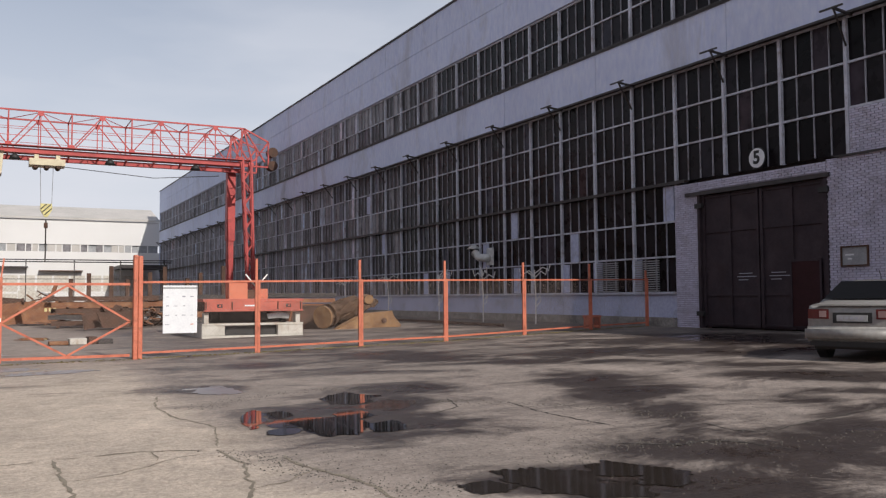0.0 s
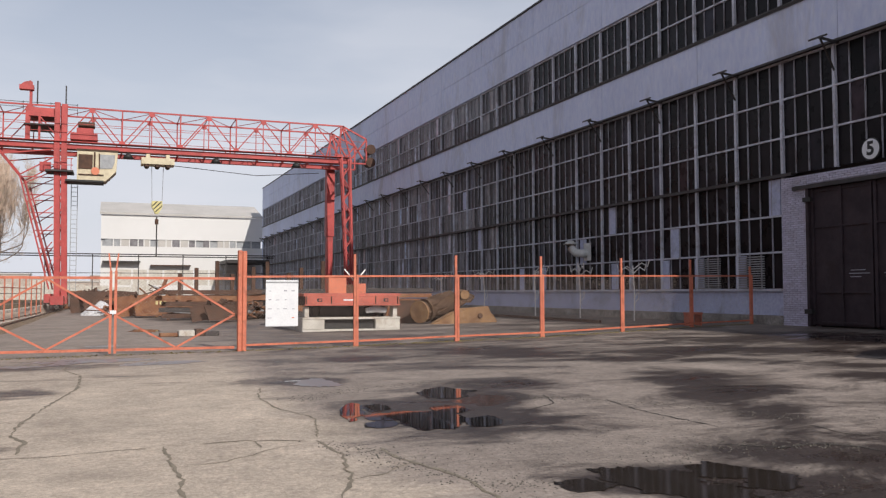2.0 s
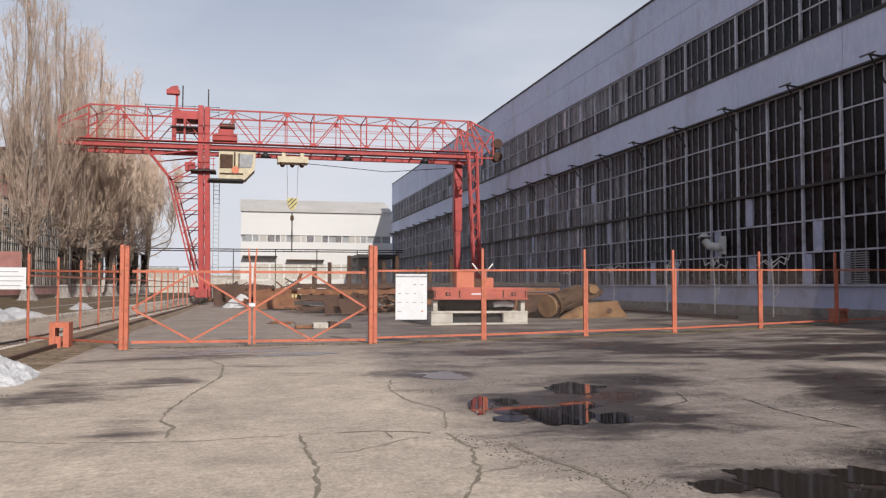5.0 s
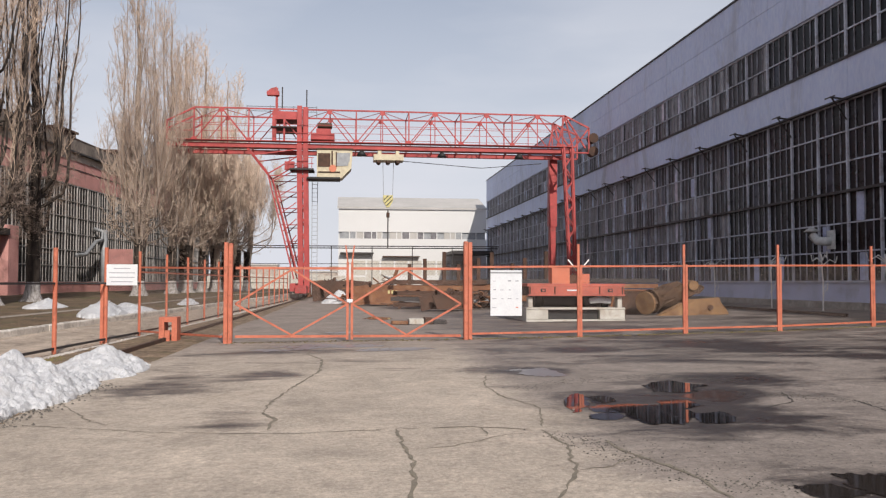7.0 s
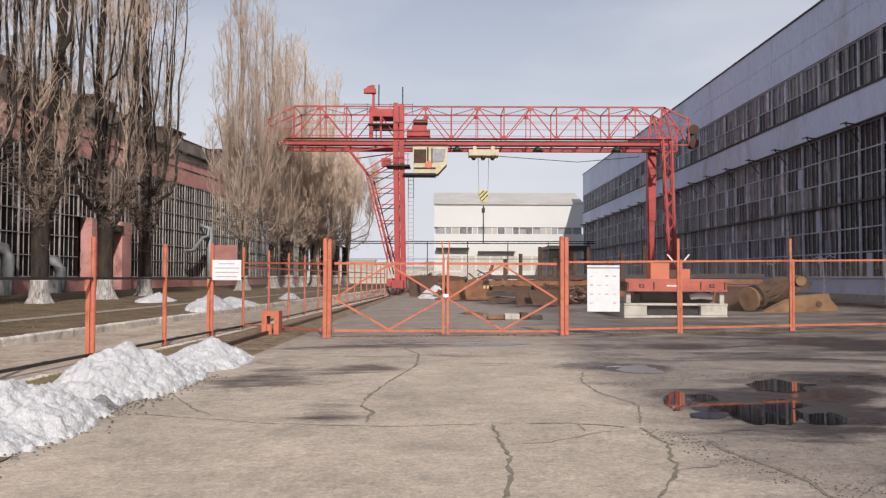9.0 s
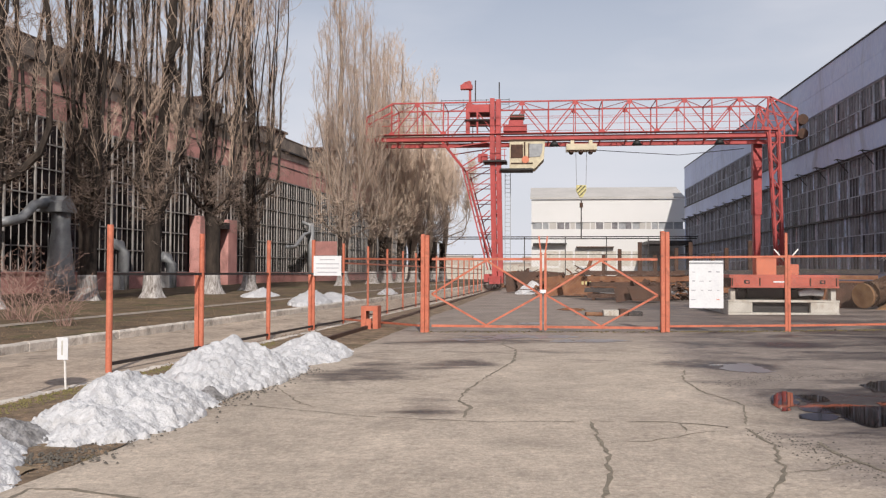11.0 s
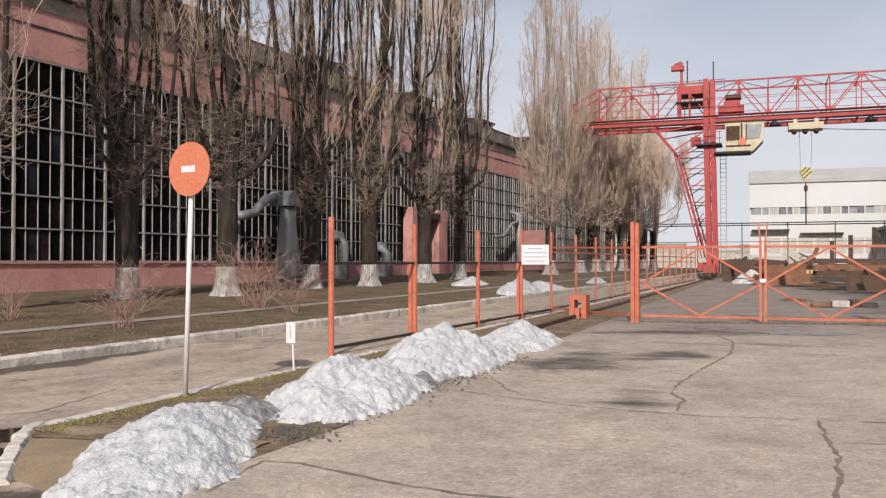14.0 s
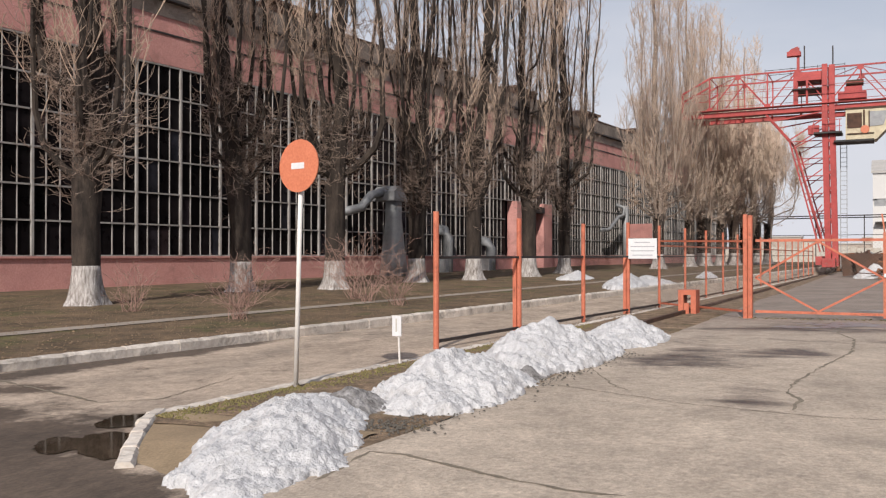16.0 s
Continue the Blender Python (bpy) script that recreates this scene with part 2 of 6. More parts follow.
M_DIRT = mat("bare_earth", (0.15, 0.11, 0.08), (0.09, 0.068, 0.05), 0.95, scale=0.8, fine=14, bump=0.6)
M_VERGE = mat("littered_verge", (0.3, 0.21, 0.135), (0.16, 0.11, 0.07), 0.95, scale=2.2, fine=30, bump=0.9, stain=(0.14, 0.135, 0.05), stain_amt=0.4, stain_scale=1.3)
M_BANK = mat("bare_tan_earth", (0.33, 0.245, 0.155), (0.25, 0.185, 0.115), 0.95, scale=1.6, fine=40, bump=0.3)
M_WEED = mat("dry_weeds", (0.2, 0.16, 0.07), (0.12, 0.1, 0.045), 0.95, scale=4, bump=0)
M_MOSS = mat("moss", (0.15, 0.14, 0.045), (0.2, 0.16, 0.07), 0.95, scale=4, bump=0)
M_LAWN = mat("winter_lawn", (0.2, 0.135, 0.08), (0.1, 0.07, 0.04), 0.95, scale=0.7, fine=25, bump=0.9, stain=(0.085, 0.1, 0.022), stain_amt=0.8, stain_scale=0.45)
M_ROAD = mat("worn_road", (0.52, 0.42, 0.33), (0.4, 0.32, 0.25), 0.85, scale=0.8, fine=26, bump=0.3, stain=(0.16, 0.14, 0.12), stain_amt=0.4, stain_scale=0.5, stretch=(1, 0.45, 1))
M_PATH = mat("footpath_concrete", (0.36, 0.31, 0.26), (0.28, 0.24, 0.2), 0.9, scale=1, fine=20)
M_KERB = mat("limewashed_kerb", (0.7, 0.64, 0.57), (0.5, 0.45, 0.4), 0.9, scale=3.5, fine=22, bump=0.5, stain=(0.17, 0.15, 0.13), stain_amt=0.7, stain_scale=2.5, rand=0.12)
M_SNOW = mat("old_snow", (0.63, 0.625, 0.635), (0.54, 0.54, 0.55), 0.7, scale=9, fine=45, bump=0.9, stain=(0.36, 0.34, 0.32), stain_amt=0.45, stain_scale=5)
M_SNOW_DIRTY = mat("dirty_snow", (0.34, 0.33, 0.33), (0.1, 0.093, 0.088), 0.8, scale=7, fine=18, bump=1.0)
M_CRACK = mat("crack_fill", (0.17, 0.145, 0.11), (0.26, 0.22, 0.165), 0.95, scale=6)
M_CRACK_DARK = mat("damp_crack_fill", (0.04, 0.035, 0.03), (0.07, 0.06, 0.05), 0.95, scale=6)
M_RUST = mat("rusty_scrap", (0.27, 0.12, 0.055), (0.16, 0.065, 0.035), 0.85, scale=2.5, fine=20, bump=0.5, stain=(0.36, 0.22, 0.12), stain_amt=0.5, stain_scale=2)
M_RUST_DARK = mat("dark_rust", (0.11, 0.055, 0.035), (0.06, 0.035, 0.025), 0.85, scale=2.5, fine=20, bump=0.4)
M_BLOCK = mat("pale_concrete_block", (0.62, 0.59, 0.53), (0.48, 0.45, 0.4), 0.9, scale=2.5, stain=(0.3, 0.2, 0.12), stain_amt=0.5, stain_scale=2)
M_ORANGE = mat("orange_box_paint", (0.6, 0.2, 0.11), (0.5, 0.16, 0.09), 0.6, scale=2)
M_CAB = mat("cream_cab_paint", (0.68, 0.6, 0.42), (0.55, 0.48, 0.34), 0.6, scale=2, stain=(0.3, 0.2, 0.12), stain_amt=0.4)
M_GLASS = plain("dark_glass", (0.006, 0.006, 0.007), 0.1)
M_GLASS.node_tree.nodes["Principled BSDF"].inputs["Specular IOR Level"].default_value = 0.04
M_YELLOW = mat("yellow_paint", (0.74, 0.66, 0.3), None, 0.6, scale=3)
M_GALV = mat("galvanised_duct", (0.36, 0.37, 0.38), (0.26, 0.265, 0.275), 0.55, 0.2, scale=2)
M_VENT_W = mat("white_vent_paint", (0.66, 0.66, 0.64), (0.5, 0.5, 0.48), 0.6, scale=3)
M_SIGN_RED = mat("faded_red_sign", (0.66, 0.22, 0.12), (0.6, 0.19, 0.1), 0.5, scale=3, bump=0.03)
M_CART = mat("red_cart_paint", (0.55, 0.14, 0.095), (0.43, 0.1, 0.07), 0.6, scale=1.5, stain=(0.22, 0.07, 0.05), stain_amt=0.5, stain_scale=2)
M_FADED = mat("faded_red_plate", (0.36, 0.165, 0.14), (0.28, 0.125, 0.11), 0.7, scale=4, stain=(0.2, 0.12, 0.1), stain_amt=0.5, stain_scale=5)
M_POLE = mat("white_pole_paint", (0.84, 0.82, 0.78), (0.74, 0.71, 0.67), 0.6, scale=4)
M_CAR = mat("silver_beige_car_paint", (0.3, 0.288, 0.27), (0.255, 0.245, 0.23), 0.45, 0.15, scale=1.5, fine=10, bump=0.0, stain=(0.3, 0.27, 0.23), stain_amt=0.4)
M_TYRE = plain("tyre_rubber", (0.02, 0.02, 0.02), 0.85)
M_LAMP_R = plain("tail_lamp_red", (0.12, 0.02, 0.02), 0.2)
M_LAMP_W = plain("tail_lamp_clear", (0.3, 0.2, 0.19), 0.2)
M_GRAVEL = mat("concrete_crumbs", (0.14, 0.125, 0.105), (0.07, 0.063, 0.054), 0.95, scale=20)
M_BUSH = mat("red_brown_twigs", (0.42, 0.27, 0.22), (0.26, 0.16, 0.13), 0.9, scale=3, bump=0)
M_SCRAP = mat("torn_scrap_steel", (0.1, 0.053, 0.028), (0.05, 0.027, 0.016), 0.85, scale=1.8, fine=16, bump=0.6, stain=(0.22, 0.13, 0.07), stain_amt=0.5, stain_scale=1.4)
M_RUST_TAN = mat("tan_rusty_steel", (0.3, 0.175, 0.085), (0.19, 0.1, 0.05), 0.85, scale=2.0, fine=16, bump=0.5, stain=(0.14, 0.07, 0.04), stain_amt=0.5, stain_scale=2)
M_DRY = mat("dry_grass", (0.24, 0.165, 0.1), (0.14, 0.095, 0.06), 0.95, scale=5, bump=0)
M_PLATE = mat("dusty_plate", (0.42, 0.42, 0.42), None, 0.5, scale=5)
M_MUD = plain("muddy_water", (0.05, 0.036, 0.024), 0.05)
M_MUD_SHALLOW = plain("murky_water", (0.03, 0.023, 0.018), 0.07)
M_BARS = plain("grey_print", (0.36, 0.36, 0.4), 0.6)
M_WATER = plain("puddle_water", (0.012, 0.011, 0.01), 0.03)
# light base colour paints the sky's reflection onto the film
M_FILM = plain("sky_pale_water_film", (0.2, 0.185, 0.185), 0.34)
M_WHITE_PRINT = plain("white_print", (0.7, 0.7, 0.7), 0.6)
M_WIRE = plain("galvanised_wire", (0.26, 0.2, 0.17), 0.6, 0.0)


# dark patches in the yard, damp round the puddles: centre, half axes, turn, depth
DARK_PATCHES = [(3.6, 9.6, 1.3, 1.9, 21, 0.26), (8.4, 10.1, 0.9, 2.3, 40, 0.2), (8.5, 11.6, 0.75, 1.4, 37, 0.16), (7.0, 7.7, 0.45, 1.1, 42, 0.14),
        (5.6, 11.8, 0.8, 1.1, 25, 0.2), (4.7, 10.4, 0.5, 0.7, 24, 0.16), (9.9, 14.9, 2.3, 0.9, 34, 0.14), (12.8, 15.7, 2.5, 1.6, 39, 0.17),
        (17.0, 17.4, 2.9, 1.4, 44, 0.15), (11.6, 9.96, 1.4, 1.1, 49, 0.17), (12.4, 12.0, 2.0, 0.75, 46, 0.13), (9.6, 8.1, 0.5, 0.9, 50, 0.16),
        (10.6, 8.1, 0.7, 0.5, 52, 0.15), (4.35, 5.1, 1.7, 0.7, 41, 0.26), (4.6, 8.0, 0.7, 0.7, 30, 0.09), (2.5, 14.0, 1.0, 0.9, 10, 0.15),
        (1.25, 14.2, 1.5, 0.6, 5, 0.11), (8.3, 18.3, 2.0, 1.3, 24, 0.13), (5.9, 10.4, 0.45, 0.9, 30, 0.1), (8.4, 6.5, 0.45, 1.1, 52, 0.15),
        (6.3, 5.0, 1.6, 0.7, 45, 0.12), (-2.4, 13.2, 0.95, 2.6, -11, 0.25), (-1.15, 13.9, 0.7, 1.1, -5, 0.25), (-1.2, 9.6, 0.5, 1.05, -7, 0.235), (0.1, 15.8, 2.2, 0.5, 0, 0.12),
        (-1.1, 18.6, 2.4, 1.4, -3, 0.1), (0.4, 14.3, 0.9, 0.6, 2, 0.08), (3.1, 13.5, 0.6, 0.7, 13, 0.2), (0.16, 10.0, 0.32, 0.25, 1, 0.09),
        (-0.1, 7.7, 0.3, 0.2, -1, 0.1), (-0.5, 8.1, 0.2, 0.18, -3, 0.1), (-2.8, 10.9, 0.45, 2.0, -14, 0.13), (4.9, 17.6, 0.7, 0.8, 15, 0.14),
        (5.6, 6.0, 1.6, 0.6, 45, 0.14), (7.4, 5.6, 1.2, 0.9, 50, 0.16), (10.0, 6.2, 1.5, 0.8, 52, 0.15), (13.0, 9.0, 1.5, 1.2, 50, 0.13), (15.5, 14.0, 2.5, 1.4, 45, 0.15), (19.0, 19.0, 2.5, 2.0, 45, 0.2), (18.0, 14.0, 2.5, 1.5, 50, 0.15), (6.3, 14.6, 1.6, 0.5, 25, 0.13)]


def yard_material():
    """Pale old concrete, with damp round the puddles and dark patches that spread towards the hall."""
    m = mat("yard_concrete", (0.555, 0.465, 0.375), (0.475, 0.4, 0.325), 0.82, scale=0.9, fine=30, bump=0.7, stain=(0.27, 0.22, 0.17), stain_amt=0.35, stain_scale=0.5, stretch=(1, 0.7, 1))
    nt = m.node_tree
    N, L = nt.nodes.new, nt.links.new
    b = nt.nodes["Principled BSDF"]
    dry = b.inputs["Base Color"].links[0].from_socket
    dry_r = b.inputs["Roughness"].links[0].from_socket
    geo = N("ShaderNodeNewGeometry")
    sep = N("ShaderNodeSeparateXYZ")
    L(geo.outputs["Position"], sep.inputs[0])
    mp = N("ShaderNodeMapping")
    mp.inputs["Scale"].default_value = (0.33, 0.62, 1)
    mp.inputs["Rotation"].default_value = (0, 0, 0.35)
    L(geo.outputs["Position"], mp.inputs["Vector"])
    n = N("ShaderNodeTexNoise")
    n.inputs["Scale"].default_value = 1.25
    n.inputs["Detail"].default_value = 13
    n.inputs["Roughness"].default_value = 0.8
    n.inputs["Distortion"].default_value = 0.7
    L(mp.outputs[0], n.inputs["Vector"])
    def ramp(src, f0, f1, t0, t1):
        r = N("ShaderNodeMapRange")
        r.interpolation_type = 'SMOOTHSTEP'
        for k, v in (("From Min", f0), ("From Max", f1), ("To Min", t0), ("To Max", t1)):
            r.inputs[k].default_value = v
        L(src, r.inputs["Value"])
        return r.outputs[0]

    def calc(op, a, c):
        n_ = N("ShaderNodeMath")
        n_.operation = op
        for k, v in enumerate((a, c)):
            if isinstance(v, (int, float)):
                n_.inputs[k].default_value = v
            else:
                L(v, n_.inputs[k])
        return n_.outputs[0]

    # a ragged seam parts the pale slabs from the older ground towards the hall and the gate
    seam = calc('ADD', sep.outputs["X"], calc('MULTIPLY', calc('SUBTRACT', n.outputs["Fac"], 0.5), 3.2))
    old = calc('MAXIMUM', ramp(seam, 1.7, 2.7, 0.0, 0.8), ramp(sep.outputs["Y"], 13.5, 24.0, 0.0, 0.8))
    s = calc('ADD', n.outputs["Fac"], ramp(seam, 1.6, 4.5, -0.15, -0.02))
    s = calc('ADD', s, ramp(sep.outputs["Y"], 14.0, 17.5, 0.0, 0.085))
    s = calc('ADD', s, ramp(calc('SUBTRACT', sep.outputs["X"], sep.outputs["Y"]), -2.0, 1.0, 0.0, 0.025))
    s = calc('ADD', s, ramp(sep.outputs["Y"], 20.5, 25.0, 0.0, 0.0))
    for cx, cy, rx, ry, az, wt in DARK_PATCHES:
        pm = N("ShaderNodeMapping")
        pm.vector_type = 'TEXTURE'
        pm.inputs["Location"].default_value = (cx, cy, 0)
        pm.inputs["Rotation"].default_value = (0, 0, radians(-az))
        pm.inputs["Scale"].default_value = (rx, ry, 1e3)
        L(geo.outputs["Position"], pm.inputs["Vector"])
        ln = N("ShaderNodeVectorMath")
        ln.operation = 'LENGTH'
        L(pm.outputs[0], ln.inputs[0])
        s = calc('ADD', s, ramp(ln.outputs["Value"], 0.25, 1.45, wt, 0.0))
    wet_dark = N("ShaderNodeMapRange")
    for k, v in (("From Min", 0.48), ("From Max", 0.64), ("To Max", 0.93)):
        wet_dark.inputs[k].default_value = v
    L(s, wet_dark.inputs["Value"])
    gm = N("ShaderNodeMix")
    gm.data_type = 'RGBA'
    gm.blend_type = 'MULTIPLY'
    gm.inputs["B"].default_value = (0.5, 0.5, 0.55, 1)
    L(old, gm.inputs["Factor"])
    L(dry, gm.inputs["A"])
    dry = gm.outputs["Result"]
    mx = N("ShaderNodeMix")
    mx.data_type = 'RGBA'
    mx.blend_type = 'MULTIPLY'
    mx.inputs["B"].default_value = (0.115, 0.093, 0.09, 1)
    L(wet_dark.outputs[0], mx.inputs["Factor"])
    L(dry, mx.inputs["A"])
    L(mx.outputs["Result"], b.inputs["Base Color"])
    rm = N("ShaderNodeMix")
    rm.inputs["B"].default_value = 0.42
    b.inputs["Specular IOR Level"].default_value = 0.27
    L(wet_dark.outputs[0], rm.inputs["Factor"])
    L(dry_r, rm.inputs["A"])
    film = N("ShaderNodeMapRange")      # standing film of water in the soaked middle
    for k, v in (("From Min", 0.7), ("From Max", 0.78)):
        film.inputs[k].default_value = v
    L(s, film.inputs["Value"])
    rf = N("ShaderNodeMix")
    rf.inputs["B"].default_value = 0.1
    L(film.outputs[0], rf.inputs["Factor"])
    L(rm.outputs["Result"], rf.inputs["A"])
    L(rf.outputs["Result"], b.inputs["Roughness"])
    bump = b.inputs["Normal"].links[0].from_node
    flat = N("ShaderNodeMapRange")
    flat.inputs["To Min"].default_value, flat.inputs["To Max"].default_value = bump.inputs["Strength"].default_value, 0.04
    L(film.outputs[0], flat.inputs["Value"])
    L(flat.outputs[0], bump.inputs["Strength"])
    return m


def damp(m, blobs, tint):
    """Damp dark stains of ragged outline at the places given."""
    nt = m.node_tree
    N, L = nt.nodes.new, nt.links.new
    b = nt.nodes["Principled BSDF"]
    geo = N("ShaderNodeNewGeometry")
    n = N("ShaderNodeTexNoise")
    n.inputs["Scale"].default_value = 1.1
    n.inputs["Detail"].default_value = 12
    n.inputs["Roughness"].default_value = 0.75
    L(geo.outputs["Position"], n.inputs["Vector"])
    s = n.outputs["Fac"]
    for cx, cy, rx, ry in blobs:
        pm = N("ShaderNodeMapping")
        pm.inputs["Location"].default_value = (-cx / rx, -cy / ry, 0)
        pm.inputs["Scale"].default_value = (1 / rx, 1 / ry, 0)
        L(geo.outputs["Position"], pm.inputs["Vector"])
        ln = N("ShaderNodeVectorMath")
        ln.operation = 'LENGTH'
        L(pm.outputs[0], ln.inputs[0])
        mr = N("ShaderNodeMapRange")
        for k, v in (("From Min", 0.2), ("From Max", 1.3), ("To Min", 0.3), ("To Max", 0.0)):
            mr.inputs[k].default_value = v
        L(ln.outputs["Value"], mr.inputs["Value"])
        a = N("ShaderNodeMath")
        L(s, a.inputs[0])
        L(mr.outputs[0], a.inputs[1])
        s = a.outputs[0]
    w = N("ShaderNodeMapRange")
    for k, v in (("From Min", 0.55), ("From Max", 0.68)):
        w.inputs[k].default_value = v
    L(s, w.inputs["Value"])
    mx = N("ShaderNodeMix")
    mx.data_type = 'RGBA'
    mx.blend_type = 'MULTIPLY'
    mx.inputs["B"].default_value = (*tint, 1)
    L(w.outputs[0], mx.inputs["Factor"])
    L(b.inputs["Base Color"].links[0].from_socket, mx.inputs["A"])
    L(mx.outputs["Result"], b.inputs["Base Color"])


M_YARD = yard_material()
damp(M_ROAD, [(-6.2, 4.6, 1.8, 1.6), (-9.9, 8.5, 0.4, 5.0), (-9.2, 4.6, 2.6, 1.1), (-5.0, 3.7, 2.0, 0.7), (-8.8, 6.7, 0.5, 0.4)], (0.25, 0.23, 0.22))


def mottle(m, scales=(2.2, 9.0), amount=0.6, stretch=(0.55, 1.0, 1.0)):
    """Adds worn light and dark mottling at two sizes."""
    nt = m.node_tree
    N, L = nt.nodes.new, nt.links.new
    b = nt.nodes["Principled BSDF"]
    geo = N("ShaderNodeNewGeometry")
    mp = N("ShaderNodeMapping")
    mp.inputs["Scale"].default_value = stretch
    L(geo.outputs["Position"], mp.inputs["Vector"])
    for sc in scales:
        old = b.inputs["Base Color"].links[0].from_socket
        n = N("ShaderNodeTexNoise")
        n.inputs["Scale"].default_value = sc
        n.inputs["Detail"].default_value = 10
        n.inputs["Roughness"].default_value = 0.75
        n.inputs["Distortion"].default_value = 0.4
        L(mp.outputs[0], n.inputs["Vector"])
        r = N("ShaderNodeMapRange")
        for k, v in (("From Min", 0.33), ("From Max", 0.67), ("To Min", 1 - amount), ("To Max", 1 + amount * 0.75)):
            r.inputs[k].default_value = v
        L(n.outputs["Fac"], r.inputs["Value"])
        mx = N("ShaderNodeMix")
        mx.data_type = 'RGBA'
        mx.blend_type = 'MULTIPLY'
        mx.inputs["Factor"].default_value = 1
        L(old, mx.inputs["A"])
        L(r.outputs[0], mx.inputs["B"])
        L(mx.outputs["Result"], b.inputs["Base Color"])


mottle(M_YARD, (0.55, 2.6), 0.17, (1.0, 1.0, 1.0))
mottle(M_YARD, (14.0, 90.0), 0.24, (1.0, 1.0, 1.0))
mottle(M_ROAD, (1.2, 9.0, 45.0), 0.27, (1.0, 0.7, 1.0))
mottle(M_LAWN, (1.2, 9.0), 0.5, (1, 1, 1))
mottle(M_VERGE, (3.0, 12.0), 0.55, (1, 1, 1))
mottle(M_CONC, (2.0, 7.0), 0.3, (1, 1, 1))

# ---- ground ----
def sheet(name, xs, ys, zf, material, label, category, kind="structure", xf=None):
    bm = bmesh.new()
    grid = [[bm.verts.new(((xf(x, y) if xf else x), y, zf(x, y))) for x in xs] for y in ys]
    for j in range(len(ys) - 1):
        for i in range(len(xs) - 1):
            bm.faces.new((grid[j][i], grid[j][i + 1], grid[j + 1][i + 1], grid[j + 1][i]))
    ob = new(name, mesh_of(name, bm, material))
    return tagged(ob, label, category, "", kind)


def span(a, b, n):
    return [a + (b - a) * i / n for i in range(n + 1)]


def kerb_x(y):
    """Edge of the lawn."""
    return -10.45 + 0.0928 * (y - 7.57)


def near_x(y):
    """Edge of the road beside the yard."""
    return -6.15 + 0.03 * (y - 8)


def verge_x(y):
    """Edge of the verge, which narrows at the turning kerb."""
    return (near_x(y) + 0.14) if y > 6.4 else max(near_x(y) + 0.14, bank_x(y))


def bank_x(y):
    """Inner side of the turning kerb."""
    return -6.0 + (5.95 - min(y, 6.1)) * 0.81


def side_x(y):
    """Line of the side fence."""
    return -6.55 + 0.066 * (min(y, 28) - 12.6) + 0.026 * max(y - 28, 0)


sheet("ground", [-2500, -300, -60, -8, 8, 23, 60, 300, 2500], [-2500, -300, -60, 0, 60, 160, 400, 2500], lambda x, y: g(x) - 0.05, M_DIRT, "brown bare earth ground reaching the horizon", "ground")
rough = random.Random(8)
sheet("yard_pavement", span(-3.6, 22.9, 30), span(-30, 141, 60), lambda x, y: g(x), M_YARD, "worn pale concrete yard with damp and other dark patches", "pavement",
      xf=lambda x, y: x + (rough.uniform(-0.12, 0.12) if x < -3.5 else 0))
sheet("road", span(0, 1, 4), span(-30, 120, 60), lambda u, y: -0.094 + max(0.0, lawn_z(y) - 0.006) * (1 - u), M_ROAD, "worn light grey service road", "road", xf=lambda u, y: kerb_x(y) + (((near_x(y) if y > 5.5 else -3.5) - kerb_x(y)) * u))
sheet("verge", span(0, 1, 6), span(5.7, 9.5, 20) + span(10, 120, 80), lambda u, y: -0.045 + 0.03 * math.sin(u * 3.1) + 0.012 * noise.noise(Vector((u * 4, y, 0))), M_VERGE, "narrow earth verge with dead grass", "verge",
      xf=lambda u, y: verge_x(y) + (-3.55 - verge_x(y)) * u)
lawn = sheet("lawn", [-70, -50, -40, -31, -27, -24, -21, -19, -17, -15, -13, 0], span(-30, 130, 64), lambda x, y: lawn_z(y) + 0.006 * noise.noise(Vector((x * 0.4, y * 0.4, 0))), M_LAWN, "brown winter lawn with green tinges", "lawn",
             xf=lambda x, y: kerb_x(y) - 0.1 if x == 0 else x + 0.0928 * (y - 20))
sheet("footpath", [0, 1], span(-30, 90, 40), lambda u, y: lawn_z(y) + 0.016, M_PATH, "narrow pale concrete footpath in the lawn", "path", xf=lambda u, y: -14.75 + 0.0928 * 2.1 * (y - 11) * 0.9 * 0.55 + 0.62 * u)

kerb_me = []
for s in range(6):
    r = random.Random(s)
    bm = bmesh.new()
    rings = []
    for i in range(9):                  # a lumpy limewashed stone with rounded shoulders
        y = -0.5 + i / 8
        w, h = 0.09 + r.uniform(-0.004, 0.004), 0.2 + r.uniform(-0.007, 0.005)
        rings.append([bm.verts.new((px, y, pz)) for px, pz in ((-w, -0.2), (-w, h - 0.03), (-w + 0.025, h), (w - 0.035, h + r.uniform(-0.004, 0.004)), (w, h - 0.035 + r.uniform(-0.008, 0.008)), (w + r.uniform(-0.006, 0.006), h - 0.16), (w, -0.2))])
    for A, B in zip(rings, rings[1:]):
        for k in range(6):
            bm.faces.new((A[k], A[k + 1], B[k + 1], B[k]))
    for ring in (rings[0], rings[-1]):
        bm.faces.new(ring)
    kerb_me.append(mesh_of("kerb_stone", bm, M_KERB))
kerb = thing("kerb_1", "chipped limewashed kerb between road and lawn", "kerb", kind="structure")
r = random.Random(2)
y = -6.0
